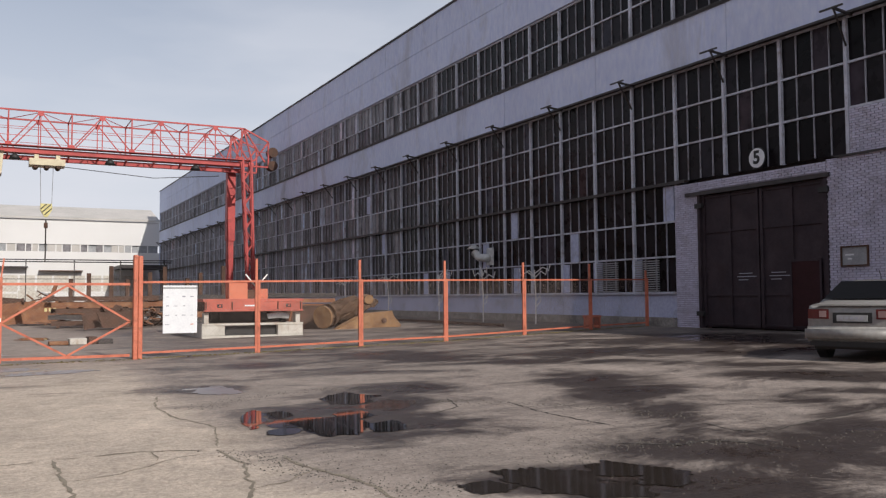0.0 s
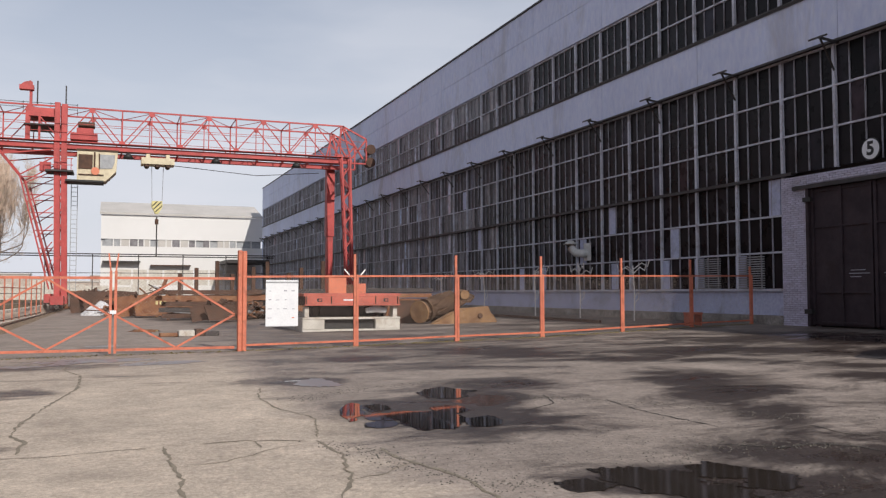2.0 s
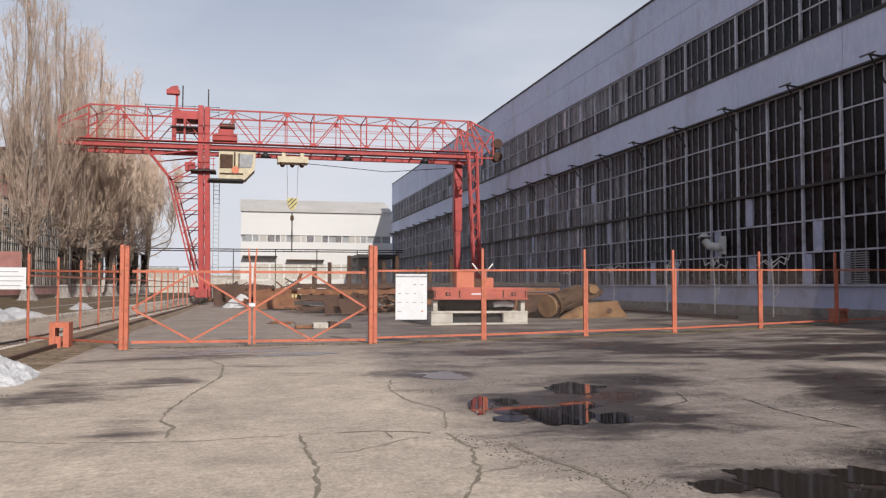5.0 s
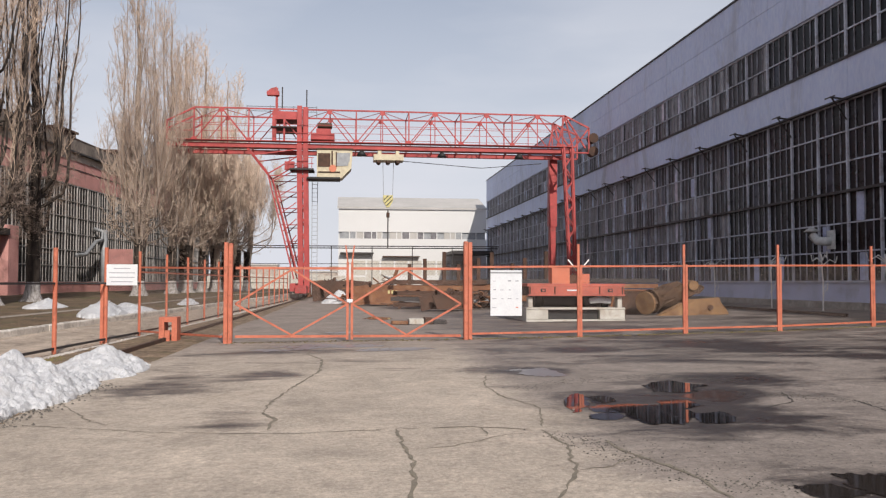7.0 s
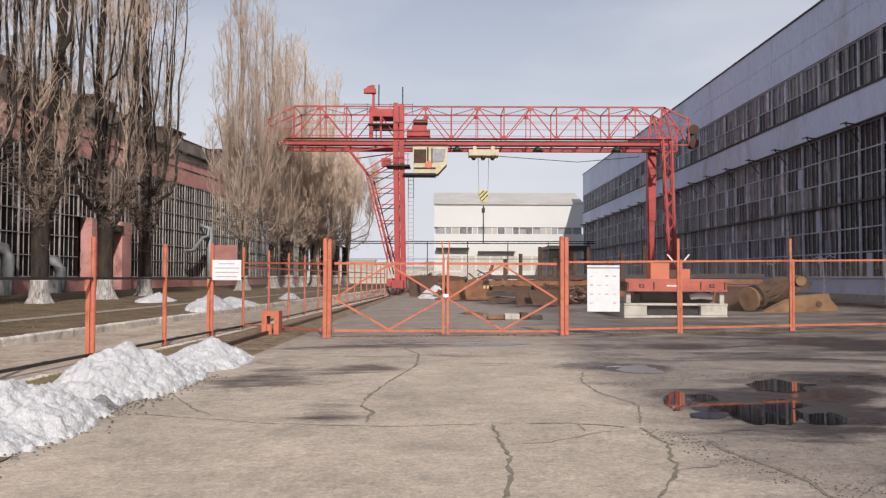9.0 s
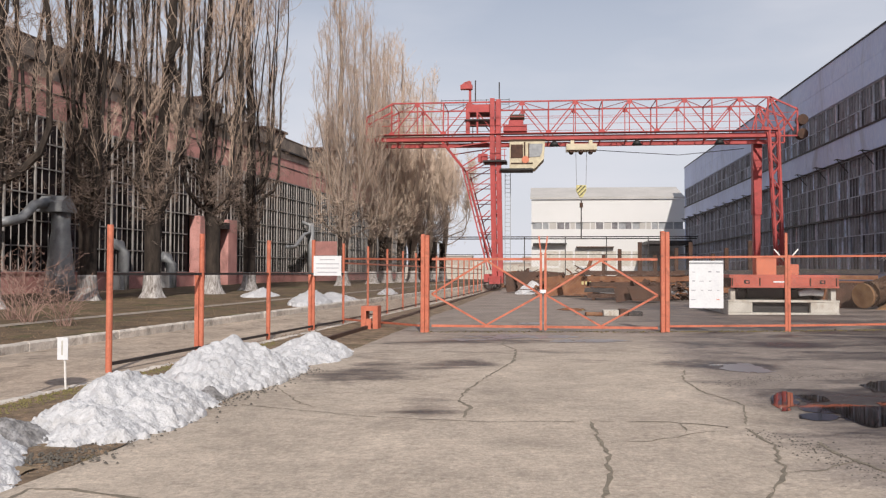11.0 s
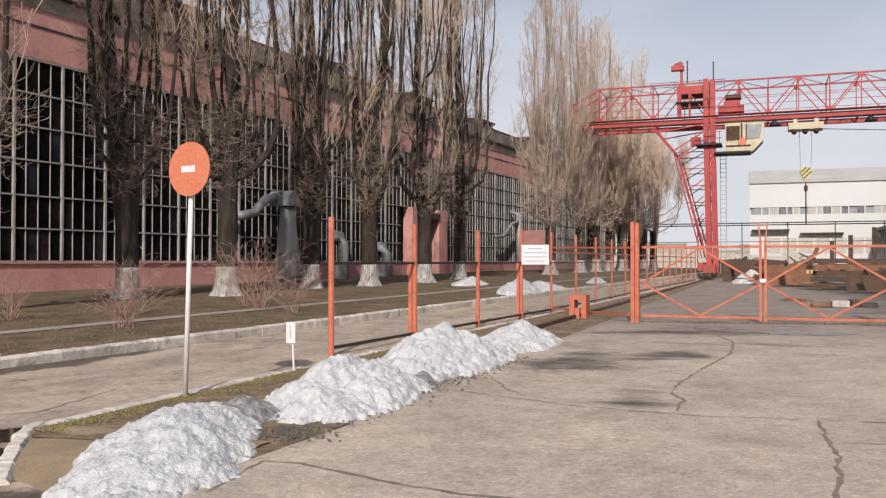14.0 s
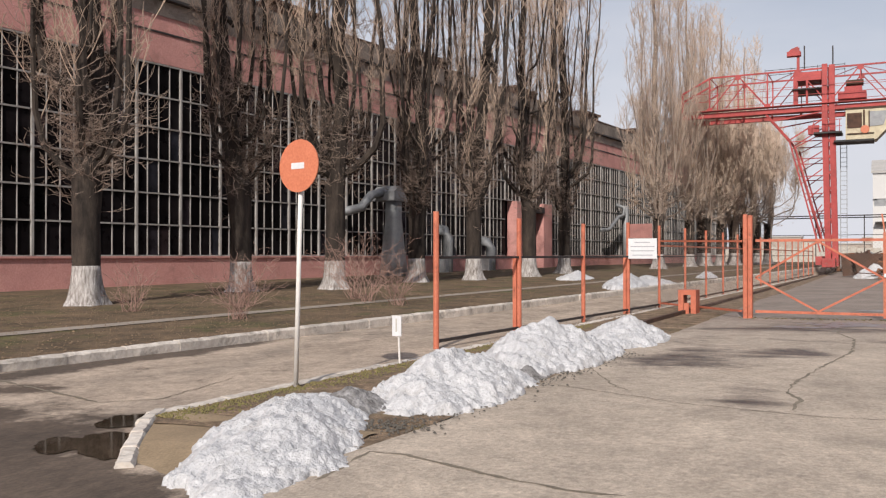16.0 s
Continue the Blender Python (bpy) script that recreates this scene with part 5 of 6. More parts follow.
# left leg: two box columns and a raked lattice
LX = -3.56
for sy in (-2.4, 2.4):
    lx = LX - (0.2 if sy > 0 else 0)
    for xa, xb in ((-0.5, -0.08), (0.0, 0.42)):
        bm = bmesh.new()
        bar(bm, (lx + (xa + xb) / 2 + 0.22, sy, 1.1), (lx + (xa + xb) / 2, sy, 12.42), xb - xa, 0.6)
        cpart("leg", bm)
    for z in [1.6 + 1.2 * k for k in range(9)]:
        c = lx - 0.04 + 0.22 * (12.42 - z) / 11.3
        cpart("leg_batten", boxes((c - 0.06, sy - 0.24, z, c + 0.06, sy + 0.24, z + 0.22)))
    bm = bmesh.new()
    bar(bm, (-8.1, sy * 0.8, 12.5), (-6.4, sy * 0.9, 10.35), 0.18)
    cpart("raked_strut", bm)
    for (a, b) in (((-6.4, 10.35), (-4.2, 1.7)), ((-6.0, 9.9), (-4.05, 2.6))):
        bm = bmesh.new()
        bar(bm, (a[0], sy * 0.9, a[1]), (b[0], sy, b[1]), 0.11)
        cpart("raked_strut", bm)
    for k in range(6):
        z = 10.2 - k * 1.35
        xs = -6.35 + 2.15 * (10.2 - z) / 8.5
        for p, q in (((xs, z), (LX - 0.5, z)), ((xs + 0.1, z - 0.6), (LX - 0.5, z + 0.5))):
            bm = bmesh.new()
            bar(bm, (p[0], sy * 0.9, p[1]), (q[0], sy * 0.9, q[1]), 0.07)
            cpart("lattice_bar", bm)
    for p, q in (((-7.6, 11.9), (LX - 0.5, 12.4)), ((-6.4, 10.35), (LX - 0.5, 11.8))):
        bm = bmesh.new()
        bar(bm, (p[0], sy * 0.85, p[1]), (q[0], sy * 0.85, q[1]), 0.09)
        cpart("lattice_bar", bm)
# right legs: a box column behind, a lattice column in front
for sy in (2.5,):
    bm = bmesh.new()
    bar(bm, (18.58, sy, 12.9), (18.52, sy, 6.5), 0.72)
    bar(bm, (18.52, sy, 6.5), (18.48, sy, 0.9), 0.55)
    cpart("leg", bm)
for dx in (-0.3, 0.3):
    for dy in (-0.3, 0.3):
        bm = bmesh.new()
        bar(bm, (18.66 + dx * 1.2, -2.5 + dy, 12.9), (19.12 + dx * 0.75, -2.5 + dy, 0.9), 0.16)
        cpart("leg", bm)
for k in range(11):
    z = 12.2 - k * 1.02
    for dy in (-0.3, 0.3):
        bm = bmesh.new()
        s = 1 if k % 2 else -1
        c = 18.68 + 0.038 * (12.4 - z)
        bar(bm, (c - 0.32 * s, -2.5 + dy, z), (c + 0.32 * s, -2.5 + dy, z - 1.0), 0.09)
        cpart("lattice_bar", bm)
# bogies
for bx in (LX, 18.95):
    for sy in (-2.9, 2.9):
        bg = cpart("bogie", boxes((bx - 0.45, sy - 1.1, 0.55, bx + 0.45, sy + 1.1, 1.2), (bx - 0.9, sy - 0.7, 0.7, bx - 0.45, sy + 0.2, 1.35)))
        for wy in (-0.7, 0.7):
            bm = bmesh.new()
            tube(bm, [(bx - 0.15, sy + wy, 0.42), (bx + 0.15, sy + wy, 0.42)], 0.32, 16)
            cpart("wheel", bm, M_STEEL_DARK, parent=bg)
    bm = boxes((bx - 0.25, -2.2, 1.2, bx + 0.25, 2.2, 1.6))
    cpart("sill_beam", bm)
# machinery on the girder
cpart("winch_house", boxes((-6.1, -2.0, 14.9, -3.9, 0.5, 15.55), (-6.1, -2.0, 13.0, -5.85, -1.7, 14.9), (-5.2, -2.0, 13.0, -5.05, -1.8, 14.9)), label="red winch housing")
cpart("winch_floor", boxes((-6.2, -2.1, 14.2, -3.4, 1.2, 14.3)), M_STEEL_DARK)
cpart("motor_box", boxes((-2.95, -2.2, 13.25, -1.0, -0.6, 13.75), (-2.5, -2.2, 13.753, -1.3, -0.6, 14.15)))
bm = bmesh.new()
tube(bm, [(-2.4, -2.0, 14.4), (-1.2, -2.0, 14.4)], 0.25, 14)
cpart("winch_drum", bm, M_RUST_DARK)
cpart("tall_column", boxes((LX - 0.5, -2.3, 12.42, LX - 0.12, -1.7, 16.0), (LX + 0.0, -2.3, 12.42, LX + 0.4, -1.7, 15.9)))
cpart("switch_box", boxes((-5.03, -2.4, 10.67, -4.25, -1.9, 11.35)))
bm = bmesh.new()
bar(bm, (-5.75, -1.9, 15.6), (-5.75, -1.9, 17.5), 0.2)
cpart("mast", bm)
bm = bmesh.new()
box(bm, -6.55, -2.2, 16.85, -5.55, -1.6, 17.2)
prism(bm, [(-6.45, 17.203), (-5.65, 17.203), (-5.75, 17.55), (-6.2, 17.42)], -2.15, -1.65, axis=1)
cpart("floodlight", bm)
for x, h in ((-5.3, 17.6), (-3.3, 17.4)):
    bm = bmesh.new()
    tube(bm, [(x, -1.9, 15.7), (x, -1.9, h)], 0.05, 6)
    cpart("aerial", bm, M_STEEL_DARK)
bm = bmesh.new()
for z in (16.3, 16.7):
    bar(bm, (-8.6, 1.9, z), (-2.6, 1.9, z), 0.04)
for x in (-8.6, -6.6, -4.6, -2.6):
    bar(bm, (x, 1.9, 15.7), (x, 1.9, 16.8), 0.04)
cpart("service_rail", bm, M_STEEL_DARK)
# driver's cab
bm = bmesh.new()
prism(bm, [(-1.8, 9.95), (-0.35, 10.0), (0.4, 10.8), (0.5, 12.3), (-2.4, 12.3), (-2.4, 9.95)], -2.9, -0.9, axis=1)
cab = cpart("cab", bm, M_CAB, "cream driver's cab")
bm = bmesh.new()
prism(bm, [(-0.8, 10.95), (0.1, 11.0), (0.28, 11.45), (0.3, 12.05), (-0.8, 12.05)], -2.95, -2.9, axis=1)
cpart("cab_window", bm, M_GALV, "grey cab window", cab)
cpart("cab_window", boxes((-2.3, -2.95, 10.9, -1.3, -2.9, 12.0)), M_RUST_DARK, parent=cab)
bm = bmesh.new()
tube(bm, [(-1.1, -3.0, 10.75), (-1.1, -2.92, 10.75)], 0.3, 16)
cpart("signal_disc", bm, M_SIGN_RED, "faded red round plate", cab)
for xa, xb, za, zb in ((-2.45, 0.55, 12.3, 12.42), (-1.22, -1.1, 10.9, 12.2), (-0.86, -0.78, 10.9, 12.1), (-2.3, -0.5, 10.42, 10.5)):
    cpart("cab_trim", boxes((xa, -2.98, za, xb, -2.905, zb)), M_RUST_DARK, parent=cab)
cpart("cab_floor", boxes((-3.2, -3.0, 9.9, -0.5, -0.8, 10.04)), M_BLACK, parent=cab)
cpart("cab_platform", boxes((-4.6, -3.1, 10.6, -2.65, -0.8, 10.72)), M_STEEL_DARK)
bm = bmesh.new()
for z in (11.1, 11.6):
    bar(bm, (-4.6, -3.1, z), (-2.65, -3.1, z), 0.05)
for x in (-4.6, -3.7, -2.8):
    bar(bm, (x, -3.1, 10.7), (x, -3.1, 11.6), 0.05)
cpart("platform_rail", bm)
# ladder
bm = bmesh.new()
for x in (-2.85, -2.4):
    bar(bm, (x, -0.5, 0.4), (x, -0.5, 10.0), 0.05)
for k in range(26):
    bar(bm, (-2.85, -0.5, 0.7 + k * 0.36), (-2.4, -0.5, 0.7 + k * 0.36), 0.035)
cpart("ladder", bm, M_GALV, "grey steel ladder")
# trolley, ropes, hook
trolley = thing("crane_trolley", "cream hoist trolley under the crane girder", "trolley", (3.5, 72.5, 0))
part("trolley_frame", boxes((-1.25, -0.8, 11.62, 1.25, 0.8, 12.12), (-0.9, -0.7, 12.12, -0.6, 0.7, 12.42), (0.6, -0.7, 12.12, 0.9, 0.7, 12.42)), M_CAB, trolley)
for x in (-0.8, 0.0, 0.8):
    bm = bmesh.new()
    tube(bm, [(x, -0.72, 11.6), (x, 0.72, 11.6)], 0.2, 14)
    part("sheave", bm, M_RUST_DARK, trolley)
for x in (-0.45, 0.45):
    bm = bmesh.new()
    tube(bm, [(x, 0, 11.6), (x * 0.85, 0, 8.75)], 0.022, 5)
    part("rope", bm, M_GALV, trolley)
bm = bmesh.new()
prism(bm, [(-0.4, 8.75), (0.4, 8.75), (0.42, 8.3), (0.12, 7.75), (-0.12, 7.75), (-0.42, 8.3)], -0.22, 0.22, axis=1)
hb = part("hook_block", bm, M_YELLOW, trolley, "pale yellow hook block with black stripes")
for k, (xa, za, xb, zb) in enumerate(((-0.38, 8.32, 0.02, 8.72), (-0.28, 8.08, 0.32, 8.68), (-0.14, 7.86, 0.38, 8.38))):
    bm = bmesh.new()
    bar(bm, (xa, -0.235, za), (xb, -0.235, zb), 0.02, 0.075)
    part("stripe", bm, M_BLACK, hb)
bm = bmesh.new()
tube(bm, [(0, 0, 7.5), (0, 0, 4.3)], 0.05, 8)
part("hanging_rod", bm, M_STEEL_DARK, trolley)
bm = bmesh.new()
tube(bm, [(0, 0, 7.3), (0, 0, 6.9)], 0.14, 8)
part("swivel", bm, M_RUST_DARK, trolley)
for x in (1.26, 8.0, 14.6):
    lamp = thing("crane_lamp", "black dome lamp under the crane girder", "lamp", (x, 72.0, 12.0), group="lamps under the crane")
    bm = bmesh.new()
    tube(bm, [(0, 0, 0.42), (0, 0, 0.3), (0, 0, 0.0)], [0.08, 0.25, 0.42], 14)
    part("shade", bm, M_BLACK, lamp, smooth=True)
for z in (13.9, 12.75):
    bm = bmesh.new()
    tube(bm, [(21.1, -2.0, z), (21.1, -1.2, z)], 0.42, 18)
    cpart("cable_reel", bm, M_RUST_DARK)
bm = bmesh.new()
tube(bm, [(5, 2.4, 12.2), (12, 2.4, 11.7), (17.5, 2.4, 12.2)], 0.03, 5)
cpart("slack_cable", bm, M_STEEL_DARK)

# ---- yard clutter ----
cart = thing("red_transfer_cart", "red flat transfer cart parked on pale concrete blocks", "cart", (8.1, 29.8, 0.08), -2)
part("deck", boxes((-1.75, 0, 1.24, 1.75, 7.0, 1.34)), M_CART, cart)
part("front_beam", boxes((-1.7, -0.05, 0.97, 1.7, 0.0, 1.235)), M_CART, cart)
part("bottom_flange", boxes((-1.72, -0.1, 0.91, 1.72, 0.1, 0.965)), M_CART, cart)
for x in (-1.68, -0.8, 0.8, 1.62):
    part("rib", boxes((x, -0.09, 0.97, x + 0.035, -0.052, 1.235)), M_RUST_DARK, cart)
for x in (-1.2, 1.2):
    # no opening is cut: a black plate paints the hole's shade
    hole = part("buffer_hole", boxes((x - 0.09, -0.06, 1.04, x + 0.09, -0.051, 1.16)), M_BLACK, cart)
    part("buffer_plate", boxes((x - 0.03, -0.066, 1.07, x + 0.05, -0.0605, 1.13)), M_CART, hole)
part("maker_plate", boxes((-0.35, -0.06, 1.08, 0.15, -0.051, 1.13)), M_SIGN_W, cart)
for x in (-1.7, 1.64):
    part("side_beam", boxes((x, 0.0, 0.92, x + 0.06, 7.0, 1.235)), M_RUST_DARK, cart)
for y in (0.9, 5.8):
    for x in (-1.25, 1.25):
        bm = bmesh.new()
        tube(bm, [(x - 0.1, y, 0.74), (x + 0.1, y, 0.74)], 0.26, 18)
        part("wheel", bm, M_BLACK, cart)
part("underframe", boxes((-1.45, 1.3, 0.5, 1.45, 1.5, 0.9)), M_BLACK, cart)
part("axle_beam", boxes((-1.1, 0.35, 0.62, 0.5, 0.55, 0.88)), M_BLACK, cart)
bm = bmesh.new()
tube(bm, [(0.55, 0.3, 0.72), (0.9, 0.3, 0.78), (1.3, 0.3, 0.72)], [0.1, 0.13, 0.1], 10)
part("wrapped_roll", bm, M_SIGN_W, cart, "white plastic roll")
blk = thing("concrete_block_bed", "pale stained concrete blocks under the transfer cart", "block", (8.1, 29.85, 0.06), -2)
for x0, x1, z0, z1, y0, y1 in ((-1.78, -1.0, 0.1, 0.44, 0, 0.5), (0.85, 1.75, 0.1, 0.44, 0, 0.5), (-1.78, 1.77, 0.0, 0.1, 0, 0.5), (-1.78, 1.77, 0.44, 0.52, 0, 0.5), (-1.78, -1.3, 0.0, 0.5, 0.5, 5.0), (1.25, 1.75, 0.0, 0.5, 0.5, 5.0)):
    bm = boxes((x0, y0, z0, x1, y1, z1 - 0.006))
    bmesh.ops.bevel(bm, geom=list(bm.edges), offset=0.012, segments=1, affect='EDGES')
    part("block", bm, M_BLOCK, blk)
for x in (-1.7, 1.5):
    part("pad", boxes((x, 0.02, 0.52, x + 0.15, 0.4, 0.88)), M_BLOCK, blk)
# black box paints the shade in the gap between the blocks
part("void", boxes((-1.0, 0.2, 0.1, 0.85, 0.25, 0.43)), M_BLACK, blk)
crate = thing("orange_box", "orange painted steel box standing on the cart", "box", (8.6, 34.0, 1.42), -2)
part("body", boxes((-0.36, 0, 0, 0.36, 0.7, 0.66)), M_ORANGE, crate)
part("lid", boxes((-0.42, -0.05, 0.66, 0.4, 0.75, 0.72)), M_CART, crate)
crate2 = thing("small_red_box", "small red steel box on the cart", "box", (9.55, 34.5, 1.42), -2)
part("body", boxes((-0.45, 0, 0, 0.05, 0.5, 0.36)), M_RUST_DARK, crate2)
part("panel", boxes((0.05, -0.05, 0, 0.36, 0.5, 0.4)), M_FENCE, crate2)

sr = random.Random(21)


def dented(bm, amount, seed):
    q = random.Random(seed)
    bmesh.ops.subdivide_edges(bm, edges=bm.edges[:], cuts=1, use_grid_fill=True)
    for v in bm.verts:
        v.co += Vector((q.gauss(0, amount), q.gauss(0, amount), q.gauss(0, amount)))
    return bm


def scrap(name, label, loc, rz=0):
    return thing(name, label, "scrap", loc, rz, "scrap heap by the hall")


drum = scrap("scrap_drum", "rusty steel drum with a round end plate, tipped over", (12.3, 34.0, 0.15), 0)
bm = bmesh.new()
tube(bm, [(-0.2, -0.2, 0.5), (0.35, 0.1, 0.62), (0.95, 0.3, 0.8), (1.55, 0.5, 1.02)], [0.36, 0.42, 0.46, 0.36], 14)
part("shell", dented(bm, 0.05, 1), M_SCRAP, drum)
bm = bmesh.new()
tube(bm, [(-0.32, -0.28, 0.49), (-0.24, -0.23, 0.5)], 0.47, 18)
part("end_plate", bm, M_RUST_TAN, drum, "tan round end plate")
bm = bmesh.new()
tube(bm, [(-0.02, -0.1, 0.55), (0.04, -0.07, 0.56)], 0.5, 18)
part("flange", bm, M_SCRAP, drum)
casting = scrap("scrap_casting", "brown torn steel casting leaning on a drum", (13.9, 34.2, 0.15), -5)
bm = bmesh.new()
prism(bm, [(-0.9, 0.0), (-1.0, 0.55), (-0.55, 0.95), (-0.05, 1.15), (0.25, 1.38), (0.62, 1.3), (0.8, 1.05), (0.55, 0.85), (0.2, 0.75), (0.1, 0.0)], 0, 0.8, axis=1)
part("casting", dented(bm, 0.05, 2), M_SCRAP, casting)
bm = bmesh.new()
tube(bm, [(0.3, -0.1, 1.2), (0.36, 0.7, 1.24)], 0.2, 10)
part("lug", bm, M_RUST_TAN, casting)
wedge = scrap("scrap_plate", "tan bent steel plate lying before the scrap", (13.15, 33.3, 0.15), 3)
bm = bmesh.new()
prism(bm, [(-0.8, 0.0), (-0.35, 0.2), (0.15, 0.48), (0.75, 0.55), (0.85, 0.0)], 0, 0.35, axis=1)
part("plate", dented(bm, 0.02, 3), M_RUST_TAN, wedge)
beam = scrap("scrap_beam", "tan cut box beam with a round hole", (14.6, 33.7, 0.15), -7)
bm = bmesh.new()
prism(bm, [(-0.85, 0.0), (-0.85, 0.62), (0.45, 0.72), (0.6, 0.45), (0.85, 0.12), (0.85, 0.0)], 0, 0.5, axis=1)
part("beam", dented(bm, 0.015, 4), M_RUST_TAN, beam)
bm = bmesh.new()
tube(bm, [(0.12, -0.05, 0.32), (0.12, 0.02, 0.32)], 0.11, 12)
part("hole_rim", bm, M_RUST_DARK, beam)
tub = thing("scrap_tub", "dark open steel tub with a tan rim", "tub", (11.5, 34.9, 0.13), -8)
part("front_wall", boxes((-0.85, 0, 0, 0.85, 0.06, 0.98)), M_RUST_DARK, tub)
part("back_wall", boxes((-0.85, 1.5, 0, 0.85, 1.56, 0.98)), M_RUST_DARK, tub)
for x in (-0.85, 0.79):
    part("end_wall", boxes((x, 0.06, 0, x + 0.06, 1.5, 0.98)), M_RUST_DARK, tub)
for y in (-0.04, 1.47):
    part("rim", boxes((-0.9, y, 0.98, 0.9, y + 0.13, 1.05)), M_RUST, tub)
bm = bmesh.new()
bar(bm, (-0.6, -0.08, 0.05), (-0.35, -0.08, 1.2), 0.07)
part("leaning_bar", bm, M_RUST, tub)
st = thing("orange_stool", "small orange steel block by the fence", "block", (20.0, 26.3, 0.22))
part("stool_top", boxes((-0.28, -0.2, 0.42, 0.28, 0.2, 0.5)), M_FENCE, st)
for x in (-0.26, 0.2):
    part("leg", boxes((x, -0.18, 0, x + 0.06, 0.18, 0.42)), M_FENCE, st)


def skip_bin(x, y, rz, L_, W_, H_, material, label):
    th = thing("scrap_container", label, "container", (x, y, g(x)), rz, "scrap containers in the yard")
    bm = bmesh.new()
    prism(bm, [(-L_ / 2 + 0.25, 0.1), (L_ / 2 - 0.25, 0.1), (L_ / 2, H_), (-L_ / 2, H_)], 0, 0.08, axis=1)
    part("front_wall", bm, material, th)
    bm = bmesh.new()
    prism(bm, [(-L_ / 2 + 0.25, 0.1), (L_ / 2 - 0.25, 0.1), (L_ / 2, H_), (-L_ / 2, H_)], W_, W_ + 0.08, axis=1)
    part("back_wall", bm, material, th)
    for s in (-1, 1):
        bm = bmesh.new()
        bar(bm, (s * (L_ / 2 - 0.14), W_ / 2 + 0.04, 0.1), (s * (L_ / 2 - 0.02), W_ / 2 + 0.04, H_), W_ - 0.05, 0.07)
        part("end_wall", bm, material, th)
    part("floor", boxes((-L_ / 2 + 0.3, 0.09, 0.1, L_ / 2 - 0.3, W_ - 0.01, 0.18)), material, th)
    bm = bmesh.new()
    q = random.Random(int(x * 10))
    for i in range(24):
        a = Vector((q.uniform(-L_ / 2.4, L_ / 2.4), q.uniform(0.2, W_ - 0.2), H_ * q.uniform(0.5, 0.95)))
        bar(bm, a, a + Vector((q.uniform(-0.8, 0.8), q.uniform(-0.4, 0.4), q.uniform(-0.1, 0.45))), q.uniform(0.04, 0.2), q.uniform(0.03, 0.2))
    part("scrap_load", bm, M_RUST_DARK, th, "mixed steel offcuts")["kind"] = "stuff"
    for k in range(3):
        part("yellow_mark", boxes((0.1 + k * 0.22 - 0.2, -0.015, H_ * 0.6, 0.22 + k * 0.22 - 0.2, -0.004, H_ * 0.75)), M_YELLOW, th) if material is M_RUST else None
    return th


skip_bin(2.6, 51.5, 0, 2.75, 1.8, 1.25, M_RUST, "rusty open scrap container with yellow marks")
skip_bin(4.95, 41.3, 4, 1.65, 1.2, 0.8, M_RUST_DARK, "small dark scrap container")
skip_bin(-0.3, 63.0, 2, 2.8, 1.6, 1.55, M_RUST_DARK, "dark scrap container full of offcuts")
skip_bin(-1.2, 82.0, -4, 4.0, 2.0, 1.6, M_RUST, "rusty open scrap container with yellow marks")
for i in range(7):
    x, y = 5.0 + 1.6 * i, 46 + (i % 3) * 7
    st = thing("beam_stack", "stack of rusty steel beams and sheets", "beam stack", (x, y, g(x)), sr.uniform(-8, 8), "steel stacks in the yard")
    for k in range(5):
        z = 0.1 + k * 0.3
        for j in range(2):
            q = boxes((-2.6 + sr.uniform(-0.4, 0.4), j * 0.9 - 0.5 + sr.uniform(-0.1, 0.1), z, 2.6 + sr.uniform(-0.4, 0.4), j * 0.9 + 0.1, z + 0.22))
            part("beam", q, sr.choice((M_RUST, M_RUST_DARK, M_STEEL_DARK, M_RUST_DARK, M_GALV)), st)
    for s in (-2.2, 2.2):
        part("bearer", boxes((s, -0.7, 0, s + 0.15, 0.8, 0.1)), M_RUST_DARK, st)


def scrap_heap(x, y, w, d, h, seed):
    """A tangled heap of bars, bent sheets and offcuts."""
    q = random.Random(seed)
    for name, mt, n in (("dark_offcuts", M_RUST_DARK, 60), ("rusty_offcuts", M_RUST, 34), ("grey_offcuts", M_GALV, 12)):
        bm = bmesh.new()
        for _ in range(n):
            u, v = q.uniform(-1, 1), q.uniform(-1, 1)
            a = Vector((u * w / 2, v * d / 2, max(0.05, h * (1 - 0.7 * u * u) * q.uniform(0.1, 0.95))))
            b = a + Vector((q.gauss(0, 0.6), q.gauss(0, 0.5), q.gauss(0, 0.22)))
            b.z = max(b.z, 0.05)
            bar(bm, a, b, q.uniform(0.04, 0.3), q.uniform(0.02, 0.09))
        ob = part(name, bm, mt, None if name == "dark_offcuts" else heap)
        if name == "dark_offcuts":
            heap = ob
            heap.name = "scrap_heap"
            heap.location = (x, y, g(x))
            tagged(heap, "tangled heap of rusty steel bars and sheets", "scrap heap", "scrap heaps in the yard")
        else:
            ob["kind"] = "stuff"


for args in ((4.3, 50.5, 2.6, 2.0, 0.9, 1), (6.6, 45.5, 3.0, 2.0, 0.9, 2), (0.9, 57.0, 2.4, 2.0, 1.2, 3), (2.8, 56.0, 3.0, 2.0, 1.9, 4), (-0.2, 70.0, 3.0, 2.0, 1.5, 5)):
    scrap_heap(*args)
for i in range(9):
    x = 4.2 + i * 1.15
    up = thing("storage_stake", "dark upright steel stake of a storage rack", "stake", (x, 57 + (i % 2) * 1.5, g(x)), group="stakes of the storage rack")
    part("stake", boxes((-0.12, -0.12, 0, 0.12, 0.12, 2.6 + 0.4 * (i % 3))), M_RUST_DARK, up)
dr = thing("broken_slab", "broken white slab between rusty plates lying in a puddle", "debris", (2.3, 29.4, 0.03), 4)
